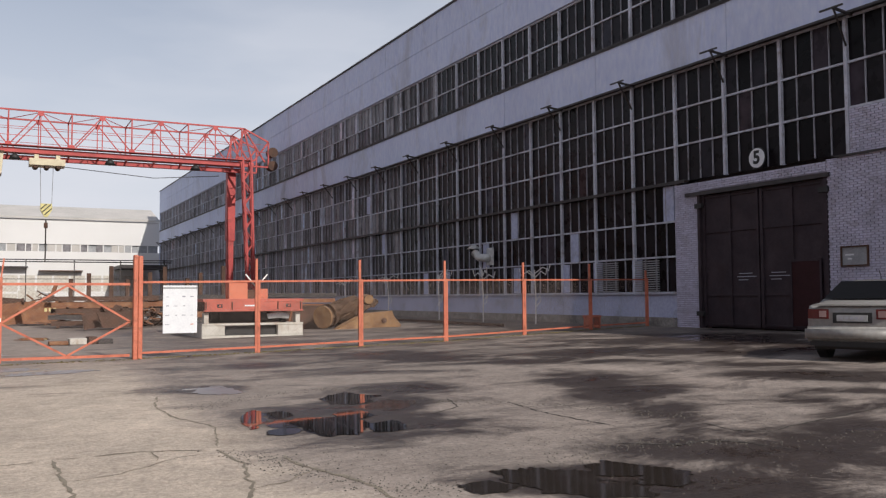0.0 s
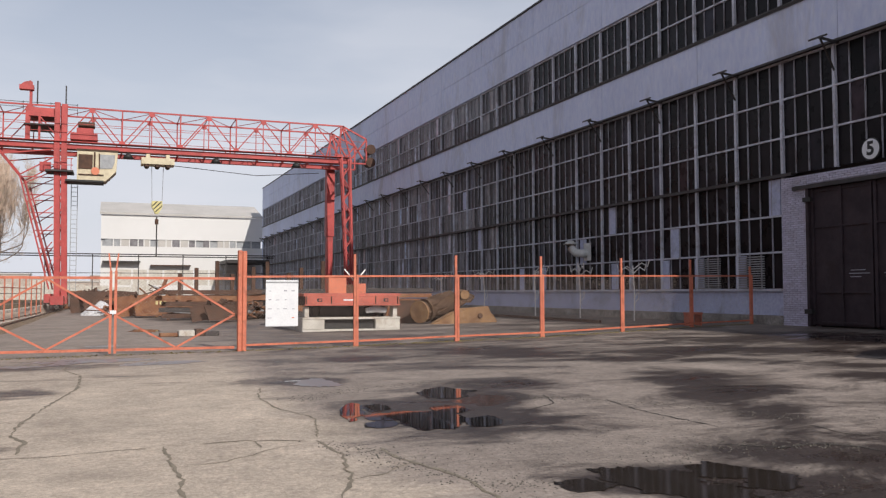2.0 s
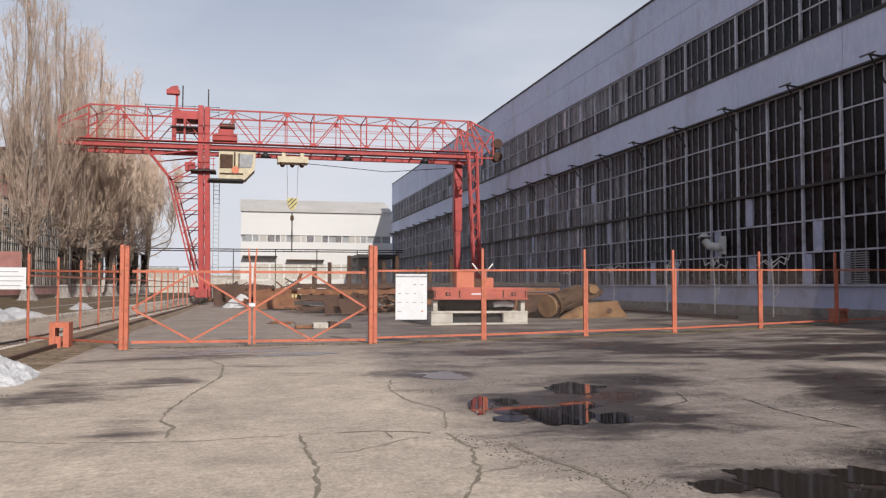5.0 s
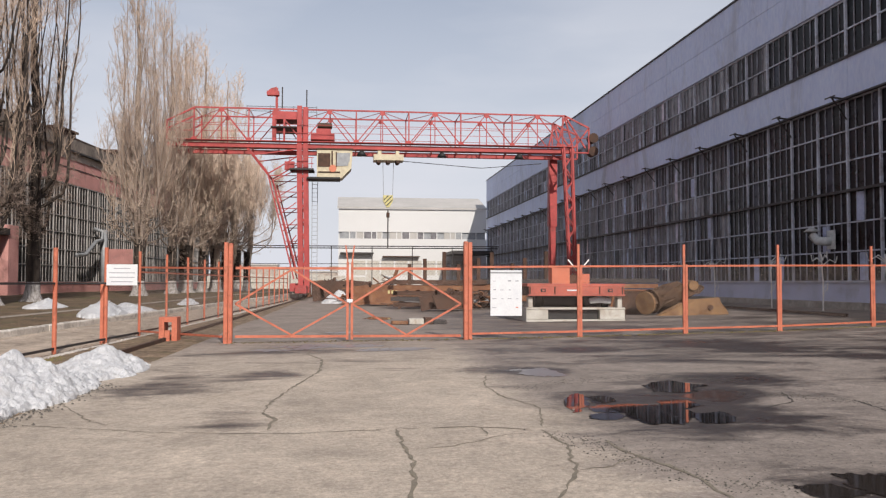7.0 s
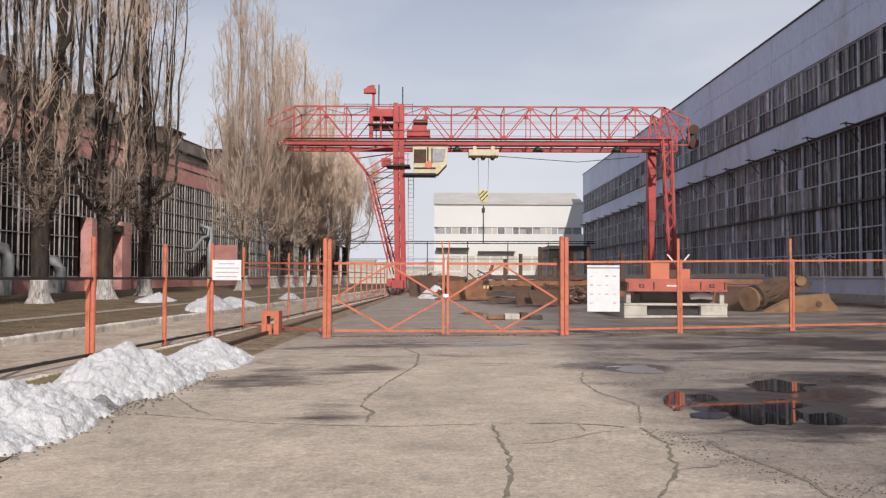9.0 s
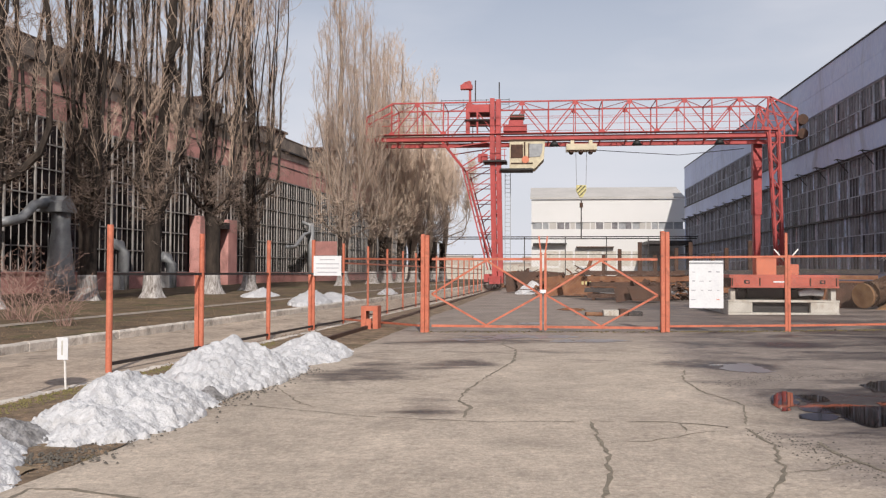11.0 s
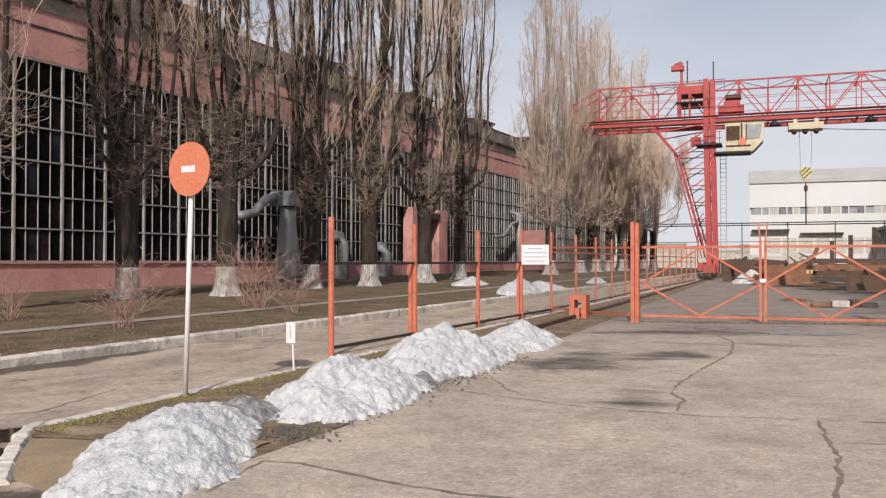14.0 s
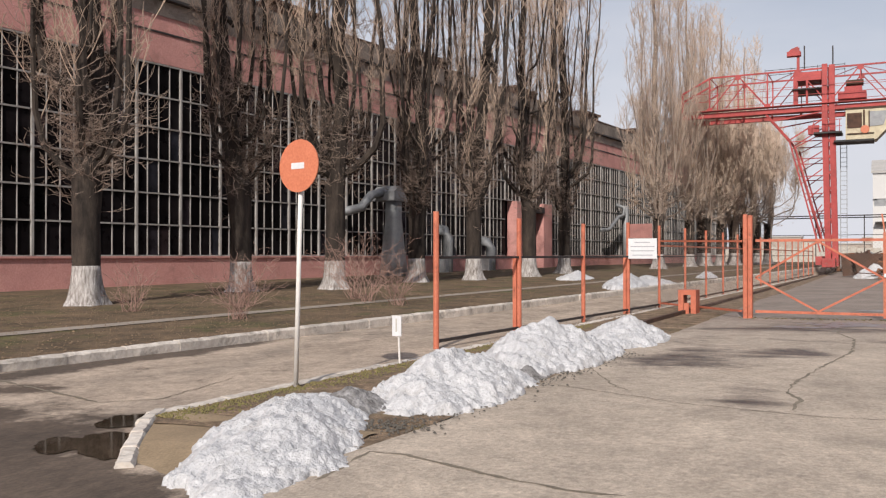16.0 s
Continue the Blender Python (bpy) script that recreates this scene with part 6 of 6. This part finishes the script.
for name, mt, (xa, ya, xb, yb, h) in (("slab", M_BLOCK, (-0.18, -0.3, 0.32, 0.2, 0.2)), ("plate", M_RUST, (-0.75, -0.2, -0.2, 0.15, 0.12)), ("dark_plate", M_RUST_DARK, (0.36, -0.35, 0.62, 0.2, 0.24)), ("dark_plate", M_STEEL_DARK, (0.64, -0.3, 1.1, 0.25, 0.16))):
    bm = boxes((xa, ya, 0, xb, yb, h))
    bmesh.ops.bevel(bm, geom=list(bm.edges), offset=0.02, segments=1, affect='EDGES')
    part(name, bm, mt, dr)

for i, y in enumerate((31.3, 35.8, 40.4, 47.0, 54.0)):
    th = thing("wire_bracket", "white bent pipe bracket standing before the hall wall", "bracket", (20.8, y, 0.24), 20 * (i % 3), group="pipe brackets along the wall")
    wq = random.Random(i)
    bm = bmesh.new()
    tube(bm, [(0, 0, 0), (0.03, 0.02, 1.2), (-0.02, 0.05, 2.35)], 0.03, 6)
    part("stem", bm, M_POLE, th)
    for k in range(4):
        a, h = wq.uniform(0, 6.28), wq.uniform(1.9, 2.3)
        d = Vector((math.cos(a), math.sin(a), 0))
        bm = bmesh.new()
        tube(bm, [(0, 0, h), tuple(d * 0.35 + Vector((0, 0, h + 0.25))), tuple(d * 0.62 + Vector((0, 0, h + 0.1))), tuple(d * 0.7 + Vector((0, 0, h + 0.38)))], 0.024, 6)
        part("arm", bm, M_POLE, th)
    bm = bmesh.new()
    tube(bm, [(0.02, 0.0, 1.0), (0.12, -0.18, 1.25), (0.2, -0.05, 0.95), (0.1, 0.12, 0.75), (0.02, 0.0, 0.9)], 0.025, 6)
    part("loop", bm, M_POLE, th)


# ---- snow ----
def snow(cx, cy, rx, ry, h, rz, seed, label, dirty=False):
    bm = bmesh.new()
    n = 150 if cx > -6 and cy < 20 else 70
    grid = {}
    for j in range(n + 1):
        for i in range(n + 1):
            u, v = i / n * 2 - 1, j / n * 2 - 1
            d = math.hypot(u, v)
            p = Vector((u * rx * 1.3, v * ry * 1.3, seed))
            e = d + 0.17 * noise.noise(p * 1.6) + 0.10 * noise.noise(p * 5) + 0.06 * noise.noise(p * 14)
            if e < 1.0:
                f = (1 - e) ** 0.75
                z = h * f * (1 + 0.22 * noise.noise(p * 1.9 + Vector((5, 1, 0)))) + 0.06 * noise.noise(p * 4.2) * f + 0.016 * noise.noise(p * 9) + 0.011 * noise.noise(p * 24) + 0.008 * noise.noise(p * 48)
                grid[i, j] = bm.verts.new((u * rx, v * ry, max(z, 0.02)))
    for i, j in list(grid):
        q = [grid.get(k) for k in ((i, j), (i + 1, j), (i + 1, j + 1), (i, j + 1))]
        if all(q):
            bm.faces.new(q)
    for v in bm.verts:
        if v.is_boundary:
            v.co.z = -0.05
    ob = new("snow_pile", mesh_of("snow_pile", bm, M_SNOW_DIRTY if dirty else M_SNOW, True))
    ob.matrix_basis = pose(cx, cy, -0.07 if cx > -8 else lawn_z(cy) - 0.04, 0, 0, rz)
    return tagged(ob, label, "snow pile", "melting snow piles")


snow(-4.33, 5.75, 0.66, 1.95, 0.34, 25, 1.0, "melting heap of old snow round the sign pole")
snow(-4.6, 7.1, 0.4, 0.6, 0.26, 20, 7.0, "grey grit-covered edge of a snow heap", True)
snow(-4.2, 8.5, 0.8, 1.6, 0.5, 6, 2.0, "melting heap of old snow on the verge")
snow(-3.9, 9.9, 0.3, 0.45, 0.16, 0, 11.0, "grey grit-covered foot of a snow heap", True)
snow(-4.25, 11.7, 0.85, 2.3, 0.6, 1, 3.0, "high melting heap of old snow by the fence posts")
snow(-4.05, 15.0, 0.75, 1.9, 0.42, 0, 4.0, "low melting heap of old snow on the verge")
snow(-9.4, 35.0, 0.95, 3.6, 0.6, 12, 5.0, "patch of old snow beside the road")
snow(-14.0, 42.5, 0.9, 2.2, 0.45, 5, 6.0, "thin patch of old snow on the lawn")
snow(-9.2, 38.0, 1.2, 2.4, 0.4, 5, 8.0, "patch of old snow beside the road")
snow(-8.4, 47.7, 0.6, 2.0, 0.35, 8, 9.0, "small patch of old snow on the lawn")
snow(-0.45, 60.5, 1.3, 1.7, 0.9, 0, 9.0, "tall pile of cleared snow in the yard")

# ---- bare poplars ----
def tree_mesh(seed, H, spread, dense, low, thick, mats, stout=1.0):
    """Bare poplar: steep limbs, brushy shoots; returns trunk, lime and crown meshes."""
    q = random.Random(seed)
    verts, faces = [], []

    def limb(pts, r0, r1, sides):
        base = len(verts)
        n = len(pts)
        for i, p in enumerate(pts):
            d = (pts[min(i + 1, n - 1)] - pts[max(i - 1, 0)]).normalized()
            s = d.cross(Vector((0.31, 0.95, 0.1))).normalized()
            u = s.cross(d)
            r = r0 + (r1 - r0) * i / (n - 1)
            for k in range(sides):
                a = 2 * math.pi * k / sides
                verts.append(p + (s * math.cos(a) + u * math.sin(a)) * r)
        for i in range(n - 1):
            for k in range(sides):
                a, b = base + i * sides + k, base + i * sides + (k + 1) % sides
                faces.append((a, b, b + sides, a + sides))

    def grow(p, d, length, segs, bend):
        pts = [p.copy()]
        for _ in range(segs):
            d = (d + Vector((q.gauss(0, 0.10), q.gauss(0, 0.10), bend))).normalized()
            p = p + d * (length / segs)
            pts.append(p.copy())
        return pts

    def way(lean):
        a = q.uniform(0, 2 * math.pi)
        return Vector((math.cos(a) * lean, math.sin(a) * lean, 1)).normalized()

    def twig(p, d, length, r, segs, wild, curl, sides=3, buds=3):
        """A crooked twig that curls upwards, with side twigs."""
        pts = [p.copy()]
        for _ in range(segs):
            d = (d + Vector((q.gauss(0, wild), q.gauss(0, wild), q.gauss(curl, wild * 0.7)))).normalized()
            pts.append(pts[-1] + d * (length / segs))
        limb(pts, r, r * 0.5, sides)
        for _ in range(buds):
            k = q.uniform(0.3, segs - 0.01)
            m = pts[int(k)].lerp(pts[int(k) + 1], k % 1)
            e = (d + Vector((q.gauss(0, 0.75), q.gauss(0, 0.75), q.gauss(0.25, 0.4)))).normalized()
            m2 = m + e * length * q.uniform(0.12, 0.28)
            e = (e + Vector((q.gauss(0, 0.4), q.gauss(0, 0.4), 0.5))).normalized()
            limb([m, m2, m2 + e * length * q.uniform(0.12, 0.25)], r * 0.7, r * 0.4, 3)
        return pts

    def on(pts, lo, hi):
        k = q.uniform(lo, hi) * (len(pts) - 1.01)
        return pts[int(k)].lerp(pts[int(k) + 1], k % 1)

    leaders = [grow(Vector((0, 0, 2.2)), Vector((0, 0, 1)), H - 2.2, 12, 0.9)]
    limb(leaders[0], 0.37, 0.03, 9)
    for k in range(17):
        z = q.uniform(3.4, 6.2) if k < 10 else q.uniform(6.2, H * 0.5)
        b = leaders[0][0].lerp(leaders[0][-1], (z - 2.2) / (H - 2.2))
        L_ = q.uniform(0.5, 0.85) * (H - z)
        a = k * 2.4 + q.uniform(-0.5, 0.5)
        out = Vector((math.cos(a), math.sin(a), 0)) * spread * q.uniform(0.5, 1.25) * (1.0 if k < 10 else 0.7)
        foot = [b, b + out * 0.45 + Vector((0, 0, q.uniform(0.1, 0.5))), b + out * 0.85 + Vector((0, 0, q.uniform(0.7, 1.2)))]
        pts = foot + grow(b + out * 1.02 + Vector((0, 0, q.uniform(1.7, 2.2))), Vector((out.x * 0.06, out.y * 0.06, 1)), L_, 7, 0.55)
        limb(pts, stout * (q.uniform(0.09, 0.16) if k < 10 else 0.07), 0.014, 6)
        leaders.append(pts)
    n_big = len(faces)
    for i, pts in enumerate(leaders):
        for _ in range(int(15 * dense)):
            b = on(pts, 0.25, 0.99)
            sec = twig(b, way(q.uniform(0.3, 0.95)), q.uniform(1.2, 3.2) * (1.15 - 0.5 * b.z / H), 0.018, 4, 0.14, 0.22, 3, 0)
            for _ in range(int(6 * dense)):
                twig(on(sec, 0.15, 0.99), way(q.uniform(0.25, 1.0)), q.uniform(0.4, 1.2), thick * 1.2, 2, 0.22, 0.2, 3, 2)
    n_main = len(faces)
    # crooked young shoots on the stem and the feet of the limbs
    heads = [Vector((0, 0, q.uniform(2.9, 6.5))) for _ in range(6)] + [on(p, 0.08, 0.5) for p in leaders[1:11] for _ in range(3)]
    for _ in range(int(low)):
        c = q.choice(heads) + Vector((q.gauss(0, 0.15), q.gauss(0, 0.15), q.gauss(0, 0.45)))
        a = q.uniform(0, 2 * math.pi)
        twig(c, Vector((math.cos(a), math.sin(a), q.uniform(-0.9, 0.7))).normalized(), q.uniform(0.35, 1.15), thick, 4, 0.4, 0.16, 3, 4)
    me = bpy.data.meshes.new("crown")
    me.from_pydata([tuple(v) for v in verts], [], faces)
    for m in mats:
        me.materials.append(m)
    idx = np.ones(len(faces), dtype=np.int32)
    idx[:n_big] = 0
    idx[n_main:] = 2
    me.polygons.foreach_set("material_index", idx)
    me.update()

    def stem(z0, z1, n, grow_r):
        bm = bmesh.new()
        rings = []
        for i in range(n + 1):
            z = z0 + (z1 - z0) * i / n
            ring = []
            for k in range(16):
                a = 2 * math.pi * k / 16
                r = 0.38 + 0.3 * math.exp(-(z + 0.1) * 2.8) * (1 + 0.6 * math.sin(a * 5 + seed)) + 0.022 * math.sin(a * 9 + z * 2 + seed) + grow_r
                ring.append(bm.verts.new((r * math.cos(a), r * math.sin(a), z)))
            rings.append(ring)
        for A, B in zip(rings, rings[1:]):
            for k in range(16):
                bm.faces.new((A[k], A[(k + 1) % 16], B[(k + 1) % 16], B[k]))
        bm.faces.new(rings[-1])
        return bm
    trunk = mesh_of("trunk", stem(1.1, 4.2, 8, 0.0), M_BARK, True)
    lime = mesh_of("limewash", stem(-0.15, 1.12, 8, 0.004), M_LIME, True)
    return trunk, lime, me


# far poplars have paler limbs and twigs than near ones
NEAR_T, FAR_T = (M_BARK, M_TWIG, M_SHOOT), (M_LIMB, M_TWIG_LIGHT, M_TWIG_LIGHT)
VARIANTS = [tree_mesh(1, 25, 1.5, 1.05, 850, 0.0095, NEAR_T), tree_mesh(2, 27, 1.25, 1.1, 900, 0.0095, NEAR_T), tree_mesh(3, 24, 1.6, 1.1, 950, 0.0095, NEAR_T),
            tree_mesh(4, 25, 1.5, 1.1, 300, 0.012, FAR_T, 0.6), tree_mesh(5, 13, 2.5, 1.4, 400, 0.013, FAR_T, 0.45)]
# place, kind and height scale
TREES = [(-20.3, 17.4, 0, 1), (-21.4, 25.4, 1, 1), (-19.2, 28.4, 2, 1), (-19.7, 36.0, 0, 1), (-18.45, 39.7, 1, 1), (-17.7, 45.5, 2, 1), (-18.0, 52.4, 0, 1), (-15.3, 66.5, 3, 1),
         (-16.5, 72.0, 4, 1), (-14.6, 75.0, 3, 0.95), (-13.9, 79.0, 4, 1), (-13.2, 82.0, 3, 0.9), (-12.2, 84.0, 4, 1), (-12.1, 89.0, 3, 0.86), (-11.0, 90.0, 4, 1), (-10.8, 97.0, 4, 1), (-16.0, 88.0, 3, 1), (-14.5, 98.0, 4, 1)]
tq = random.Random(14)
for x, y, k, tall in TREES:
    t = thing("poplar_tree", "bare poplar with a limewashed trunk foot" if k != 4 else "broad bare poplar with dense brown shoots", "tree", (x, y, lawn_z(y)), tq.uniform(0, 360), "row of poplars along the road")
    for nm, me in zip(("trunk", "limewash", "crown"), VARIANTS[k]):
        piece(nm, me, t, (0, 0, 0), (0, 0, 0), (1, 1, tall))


def bush(x, y, h, seed):
    q = random.Random(seed)
    bm = bmesh.new()
    for _ in range(22):
        a, lean = q.uniform(0, 6.28), q.uniform(0.1, 0.9)
        p, d = Vector((q.gauss(0, 0.1), q.gauss(0, 0.1), -0.05)), Vector((math.cos(a) * lean, math.sin(a) * lean, 1)).normalized()
        step = h * q.uniform(0.16, 0.3)
        for k in range(5):
            e = p + d * step
            bar(bm, p, e, 0.012 - 0.0018 * k)
            if k:
                for _ in range(2):
                    f = (d + Vector((q.gauss(0, 0.8), q.gauss(0, 0.8), q.gauss(0, 0.4)))).normalized()
                    m = e + f * step * 0.6
                    bar(bm, e, m, 0.006)
                    bar(bm, m, m + (f + Vector((q.gauss(0, 0.5), q.gauss(0, 0.5), q.gauss(0.1, 0.4)))).normalized() * step * 0.5, 0.005)
            p, d = e, (d + Vector((q.gauss(0, 0.28), q.gauss(0, 0.28), q.gauss(-0.04, 0.2)))).normalized()
    ob = new("bare_bush", mesh_of("bare_bush", bm, M_BUSH))
    ob.location = (x, y, lawn_z(y))
    tagged(ob, "leafless thorny bush on the brown lawn", "bush", "bare bushes on the lawn")


bush(-12.9, 15.3, 1.0, 1)
bush(-12.1, 20.9, 1.1, 2)
bush(-14.8, 23.0, 1.7, 3)
bush(-15.5, 18.5, 1.3, 4)
bush(-13.6, 21.8, 1.5, 5)
bush(-17.0, 16.0, 0.9, 6)

# dead leaves, litter and gravel
gq = random.Random(31)


def scatter(name, label, count, area, size, material, zf):
    vs, fs = [], []
    for _ in range(count):
        x, y = area(gq)
        s = size * gq.uniform(0.4, 1.3)
        a, z = gq.uniform(0, 6.28), zf(x, y)
        b = len(vs)
        c, d = math.cos(a) * s, math.sin(a) * s
        vs += [(x + c, y + d, z), (x - d * 0.8, y + c * 0.8, z + s * gq.uniform(0, 0.4)), (x - c, y - d, z + s * 0.1), (x + d * 0.7, y - c * 0.7, z), (x, y, z + s * gq.uniform(0.5, 1.0))]
        fs += [(b, b + 1, b + 4), (b + 1, b + 2, b + 4), (b + 2, b + 3, b + 4), (b + 3, b, b + 4)]
    me = bpy.data.meshes.new(name)
    me.from_pydata(vs, [], fs)
    me.materials.append(material)
    return tagged(new(name, me), label, name.replace("_", " "), "", "stuff")


scatter("gravel", "loose crumbs of broken concrete", 1500, lambda q: (lambda y: (2.6 + 7.0 * q.random() ** 1.3, y))(4.6 + 3.6 * q.random() ** 1.4), 0.008, M_GRAVEL, lambda x, y: g(x))


def along(points, wide):
    def place(q):
        k = q.uniform(0, len(points) - 1.001)
        (xa, ya), (xb, yb) = points[int(k)], points[int(k) + 1]
        t = k % 1
        return xa + (xb - xa) * t + q.gauss(0, wide), ya + (yb - ya) * t + q.gauss(0, wide)
    return place


for line in ([(2.0, 8.0), (2.25, 7.2), (2.5, 6.1), (3.1, 5.7)], [(4.1, 6.05), (5.2, 6.45), (5.8, 6.2), (6.6, 5.7), (8.4, 5.6)], [(2.3, 11.4), (3.2, 12.2), (4.6, 12.6), (5.4, 11.8)], [(5.0, 10.6), (6.4, 9.0), (7.0, 7.4)]):
    scatter("rubble", "crumbled concrete along a broken slab edge", 420, along(line, 0.13), 0.011, M_GRAVEL, lambda x, y: g(x))
scatter("verge_crumbs", "dark crumbs and leaf litter at the edge of the slab", 1500, along([(-4.3, 6.2), (-3.7, 6.5), (-3.62, 9.5), (-3.55, 13.0)], 0.16), 0.018, M_GRAVEL, lambda x, y: -0.03)
scatter("moss_tufts", "low green moss and grass along the kerb", 2600, lambda q: (lambda y: (near_x(y) + 0.2 + abs(q.gauss(0, 0.28)), y))(5.9 + 12 * q.random() ** 1.4), 0.02, M_MOSS, lambda x, y: -0.035)
for (xa, ya), (xb, yb) in zip([(GXL, GY)] + FP, FP):
    scatter("fence_weeds", "dry weeds and moss along the foot of the fence", 240, along([(xa, ya), (xb, yb)], 0.12), 0.03, M_WEED, lambda x, y: g(x))
scatter("verge_litter", "dead leaves and twigs on the verge", 5200, lambda q: (q.uniform(-6.0, -3.55), 6.5 + 19 * q.random() ** 1.5), 0.022, M_VERGE, lambda x, y: -0.045)
scatter("dead_leaves", "brown dead leaves on the lawn", 9000, lambda q: (lambda y: (kerb_x(y) - 0.3 - 16 * q.random() ** 1.3, y))(q.uniform(6, 45)), 0.022, M_VERGE, lambda x, y: lawn_z(y) + 0.012)
scatter("dry_grass", "tufts of pale dry grass", 9000, lambda q: (lambda y: (kerb_x(y) - 0.2 - 17 * q.random(), y))(q.uniform(6, 45)), 0.022, M_DRY, lambda x, y: lawn_z(y) + 0.01)

# ---- parked car ----
car = thing("parked_car", "dusty silver-beige sedan parked facing the hall", "car", (14.35, 10.9, g(13.8)), -70)
car.scale = (1.06, 1.05, 1.09)
# local x across, y from tail to nose
ST = [(0.0, 0.66, 0.44, 0.9, 0.93), (0.04, 0.75, 0.34, 0.95, 0.975), (0.12, 0.81, 0.28, 0.975, 1.0), (0.45, 0.86, 0.24, 1.0, 1.04), (0.75, 0.875, 0.2, 1.0, 1.08), (1.35, 0.88, 0.2, 0.98, 1.40), (2.0, 0.885, 0.2, 0.97, 1.45), (2.7, 0.885, 0.2, 0.95, 1.40), (3.35, 0.88, 0.2, 0.93, 0.98), (4.1, 0.84, 0.22, 0.84, 0.87), (4.5, 0.7, 0.3, 0.66, 0.7)]


def ring_of(w, z0, belt, top):
    wt = w * 0.72 if top - belt > 0.15 else w * 0.9
    return [(-w * 0.93, z0), (-w, z0 + 0.2), (-w, belt - 0.12), (-w * 0.96, belt), (-wt, top - 0.05), (-wt * 0.8, top), (wt * 0.8, top), (wt, top - 0.05), (w * 0.96, belt), (w, belt - 0.12), (w, z0 + 0.2), (w * 0.93, z0)]


bm = bmesh.new()
rings = [[bm.verts.new((px, y, pz)) for px, pz in ring_of(w, z0, belt, top)] for y, w, z0, belt, top in ST]
for A, B in zip(rings, rings[1:]):
    for k in range(12):
        bm.faces.new((A[k], A[(k + 1) % 12], B[(k + 1) % 12], B[k]))
bm.faces.new(rings[0])
bm.faces.new(rings[-1][::-1])
part("body", bm, M_CAR, car, smooth=True)
bm = bmesh.new()
vs = [bm.verts.new(p) for p in ((-0.70, 0.70, 1.07), (0.70, 0.70, 1.07), (0.56, 1.27, 1.395), (-0.56, 1.27, 1.395))]
bm.faces.new(vs)
ob = part("rear_window", bm, M_GLASS, car)
ob.location = (0, -0.035, 0.03)
for s in (-1, 1):
    bm = bmesh.new()
    vs = [bm.verts.new((s * px, y, z)) for px, y, z in ((0.865, 0.95, 1.03), (0.865, 3.0, 0.98), (0.66, 2.55, 1.37), (0.655, 1.45, 1.38))]
    bm.faces.new(vs)
    ob = part("side_window", bm, M_GLASS, car)
    ob.location = (s * 0.012, 0, 0)
bm = bmesh.new()
box(bm, -0.82, -0.09, 0.36, 0.82, 0.1, 0.62)
bmesh.ops.bevel(bm, geom=list(bm.edges), offset=0.05, segments=2, affect='EDGES')
part("bumper", bm, M_CAR, car, smooth=True)
part("bumper_lip", boxes((-0.72, -0.05, 0.27, 0.72, 0.1, 0.36)), M_BLACK, car)
part("boot_edge", boxes((-0.68, -0.035, 0.985, 0.68, 0.05, 1.0)), M_CAR, car)
part("number_plate", boxes((-0.26, -0.025, 0.71, 0.26, -0.005, 0.82)), M_PLATE, car)
for i in range(5):
    part("plate_bar", boxes((-0.2 + i * 0.085, -0.029, 0.74, -0.15 + i * 0.085, -0.0255, 0.79)), M_BARS, car)
part("plate_recess", boxes((-0.33, -0.012, 0.68, 0.33, 0.0, 0.86)), M_BLACK, car)
for s in (-1, 1):
    bm = bmesh.new()
    prism(bm, [(s * 0.4, -0.02), (s * 0.68, 0.0), (s * 0.79, 0.06), (s * 0.835, 0.2), (s * 0.7, 0.2), (s * 0.4, 0.1)], 0.75, 0.92, axis=2)
    lampo = part("tail_lamp", bm, M_LAMP_R, car)
    a, b = sorted((s * 0.44, s * 0.56))
    part("reversing_lamp", boxes((a, -0.03, 0.78, b, -0.012, 0.89)), M_LAMP_W, lampo)
for y in (0.95, 3.6):
    for s in (-1, 1):
        bm = bmesh.new()
        tube(bm, [(s * 0.68, y, 0.31), (s * 0.7, y, 0.31), (s * 0.86, y, 0.31), (s * 0.89, y, 0.31)], [0.26, 0.31, 0.31, 0.27], 22)
        wh = part("wheel", bm, M_TYRE, car, smooth=False)
        bm = bmesh.new()
        tube(bm, [(s * 0.892, y, 0.31), (s * 0.9, y, 0.31)], 0.19, 18)
        part("rim", bm, M_GALV, wh)
bm = bmesh.new()
tube(bm, [(0.1, 1.5, 1.44), (0.1, 1.3, 1.62)], 0.006, 5)
part("aerial", bm, M_BLACK, car)
part("underside", boxes((-0.7, 0.1, 0.22, 0.7, 4.3, 0.3)), M_BLACK, car)
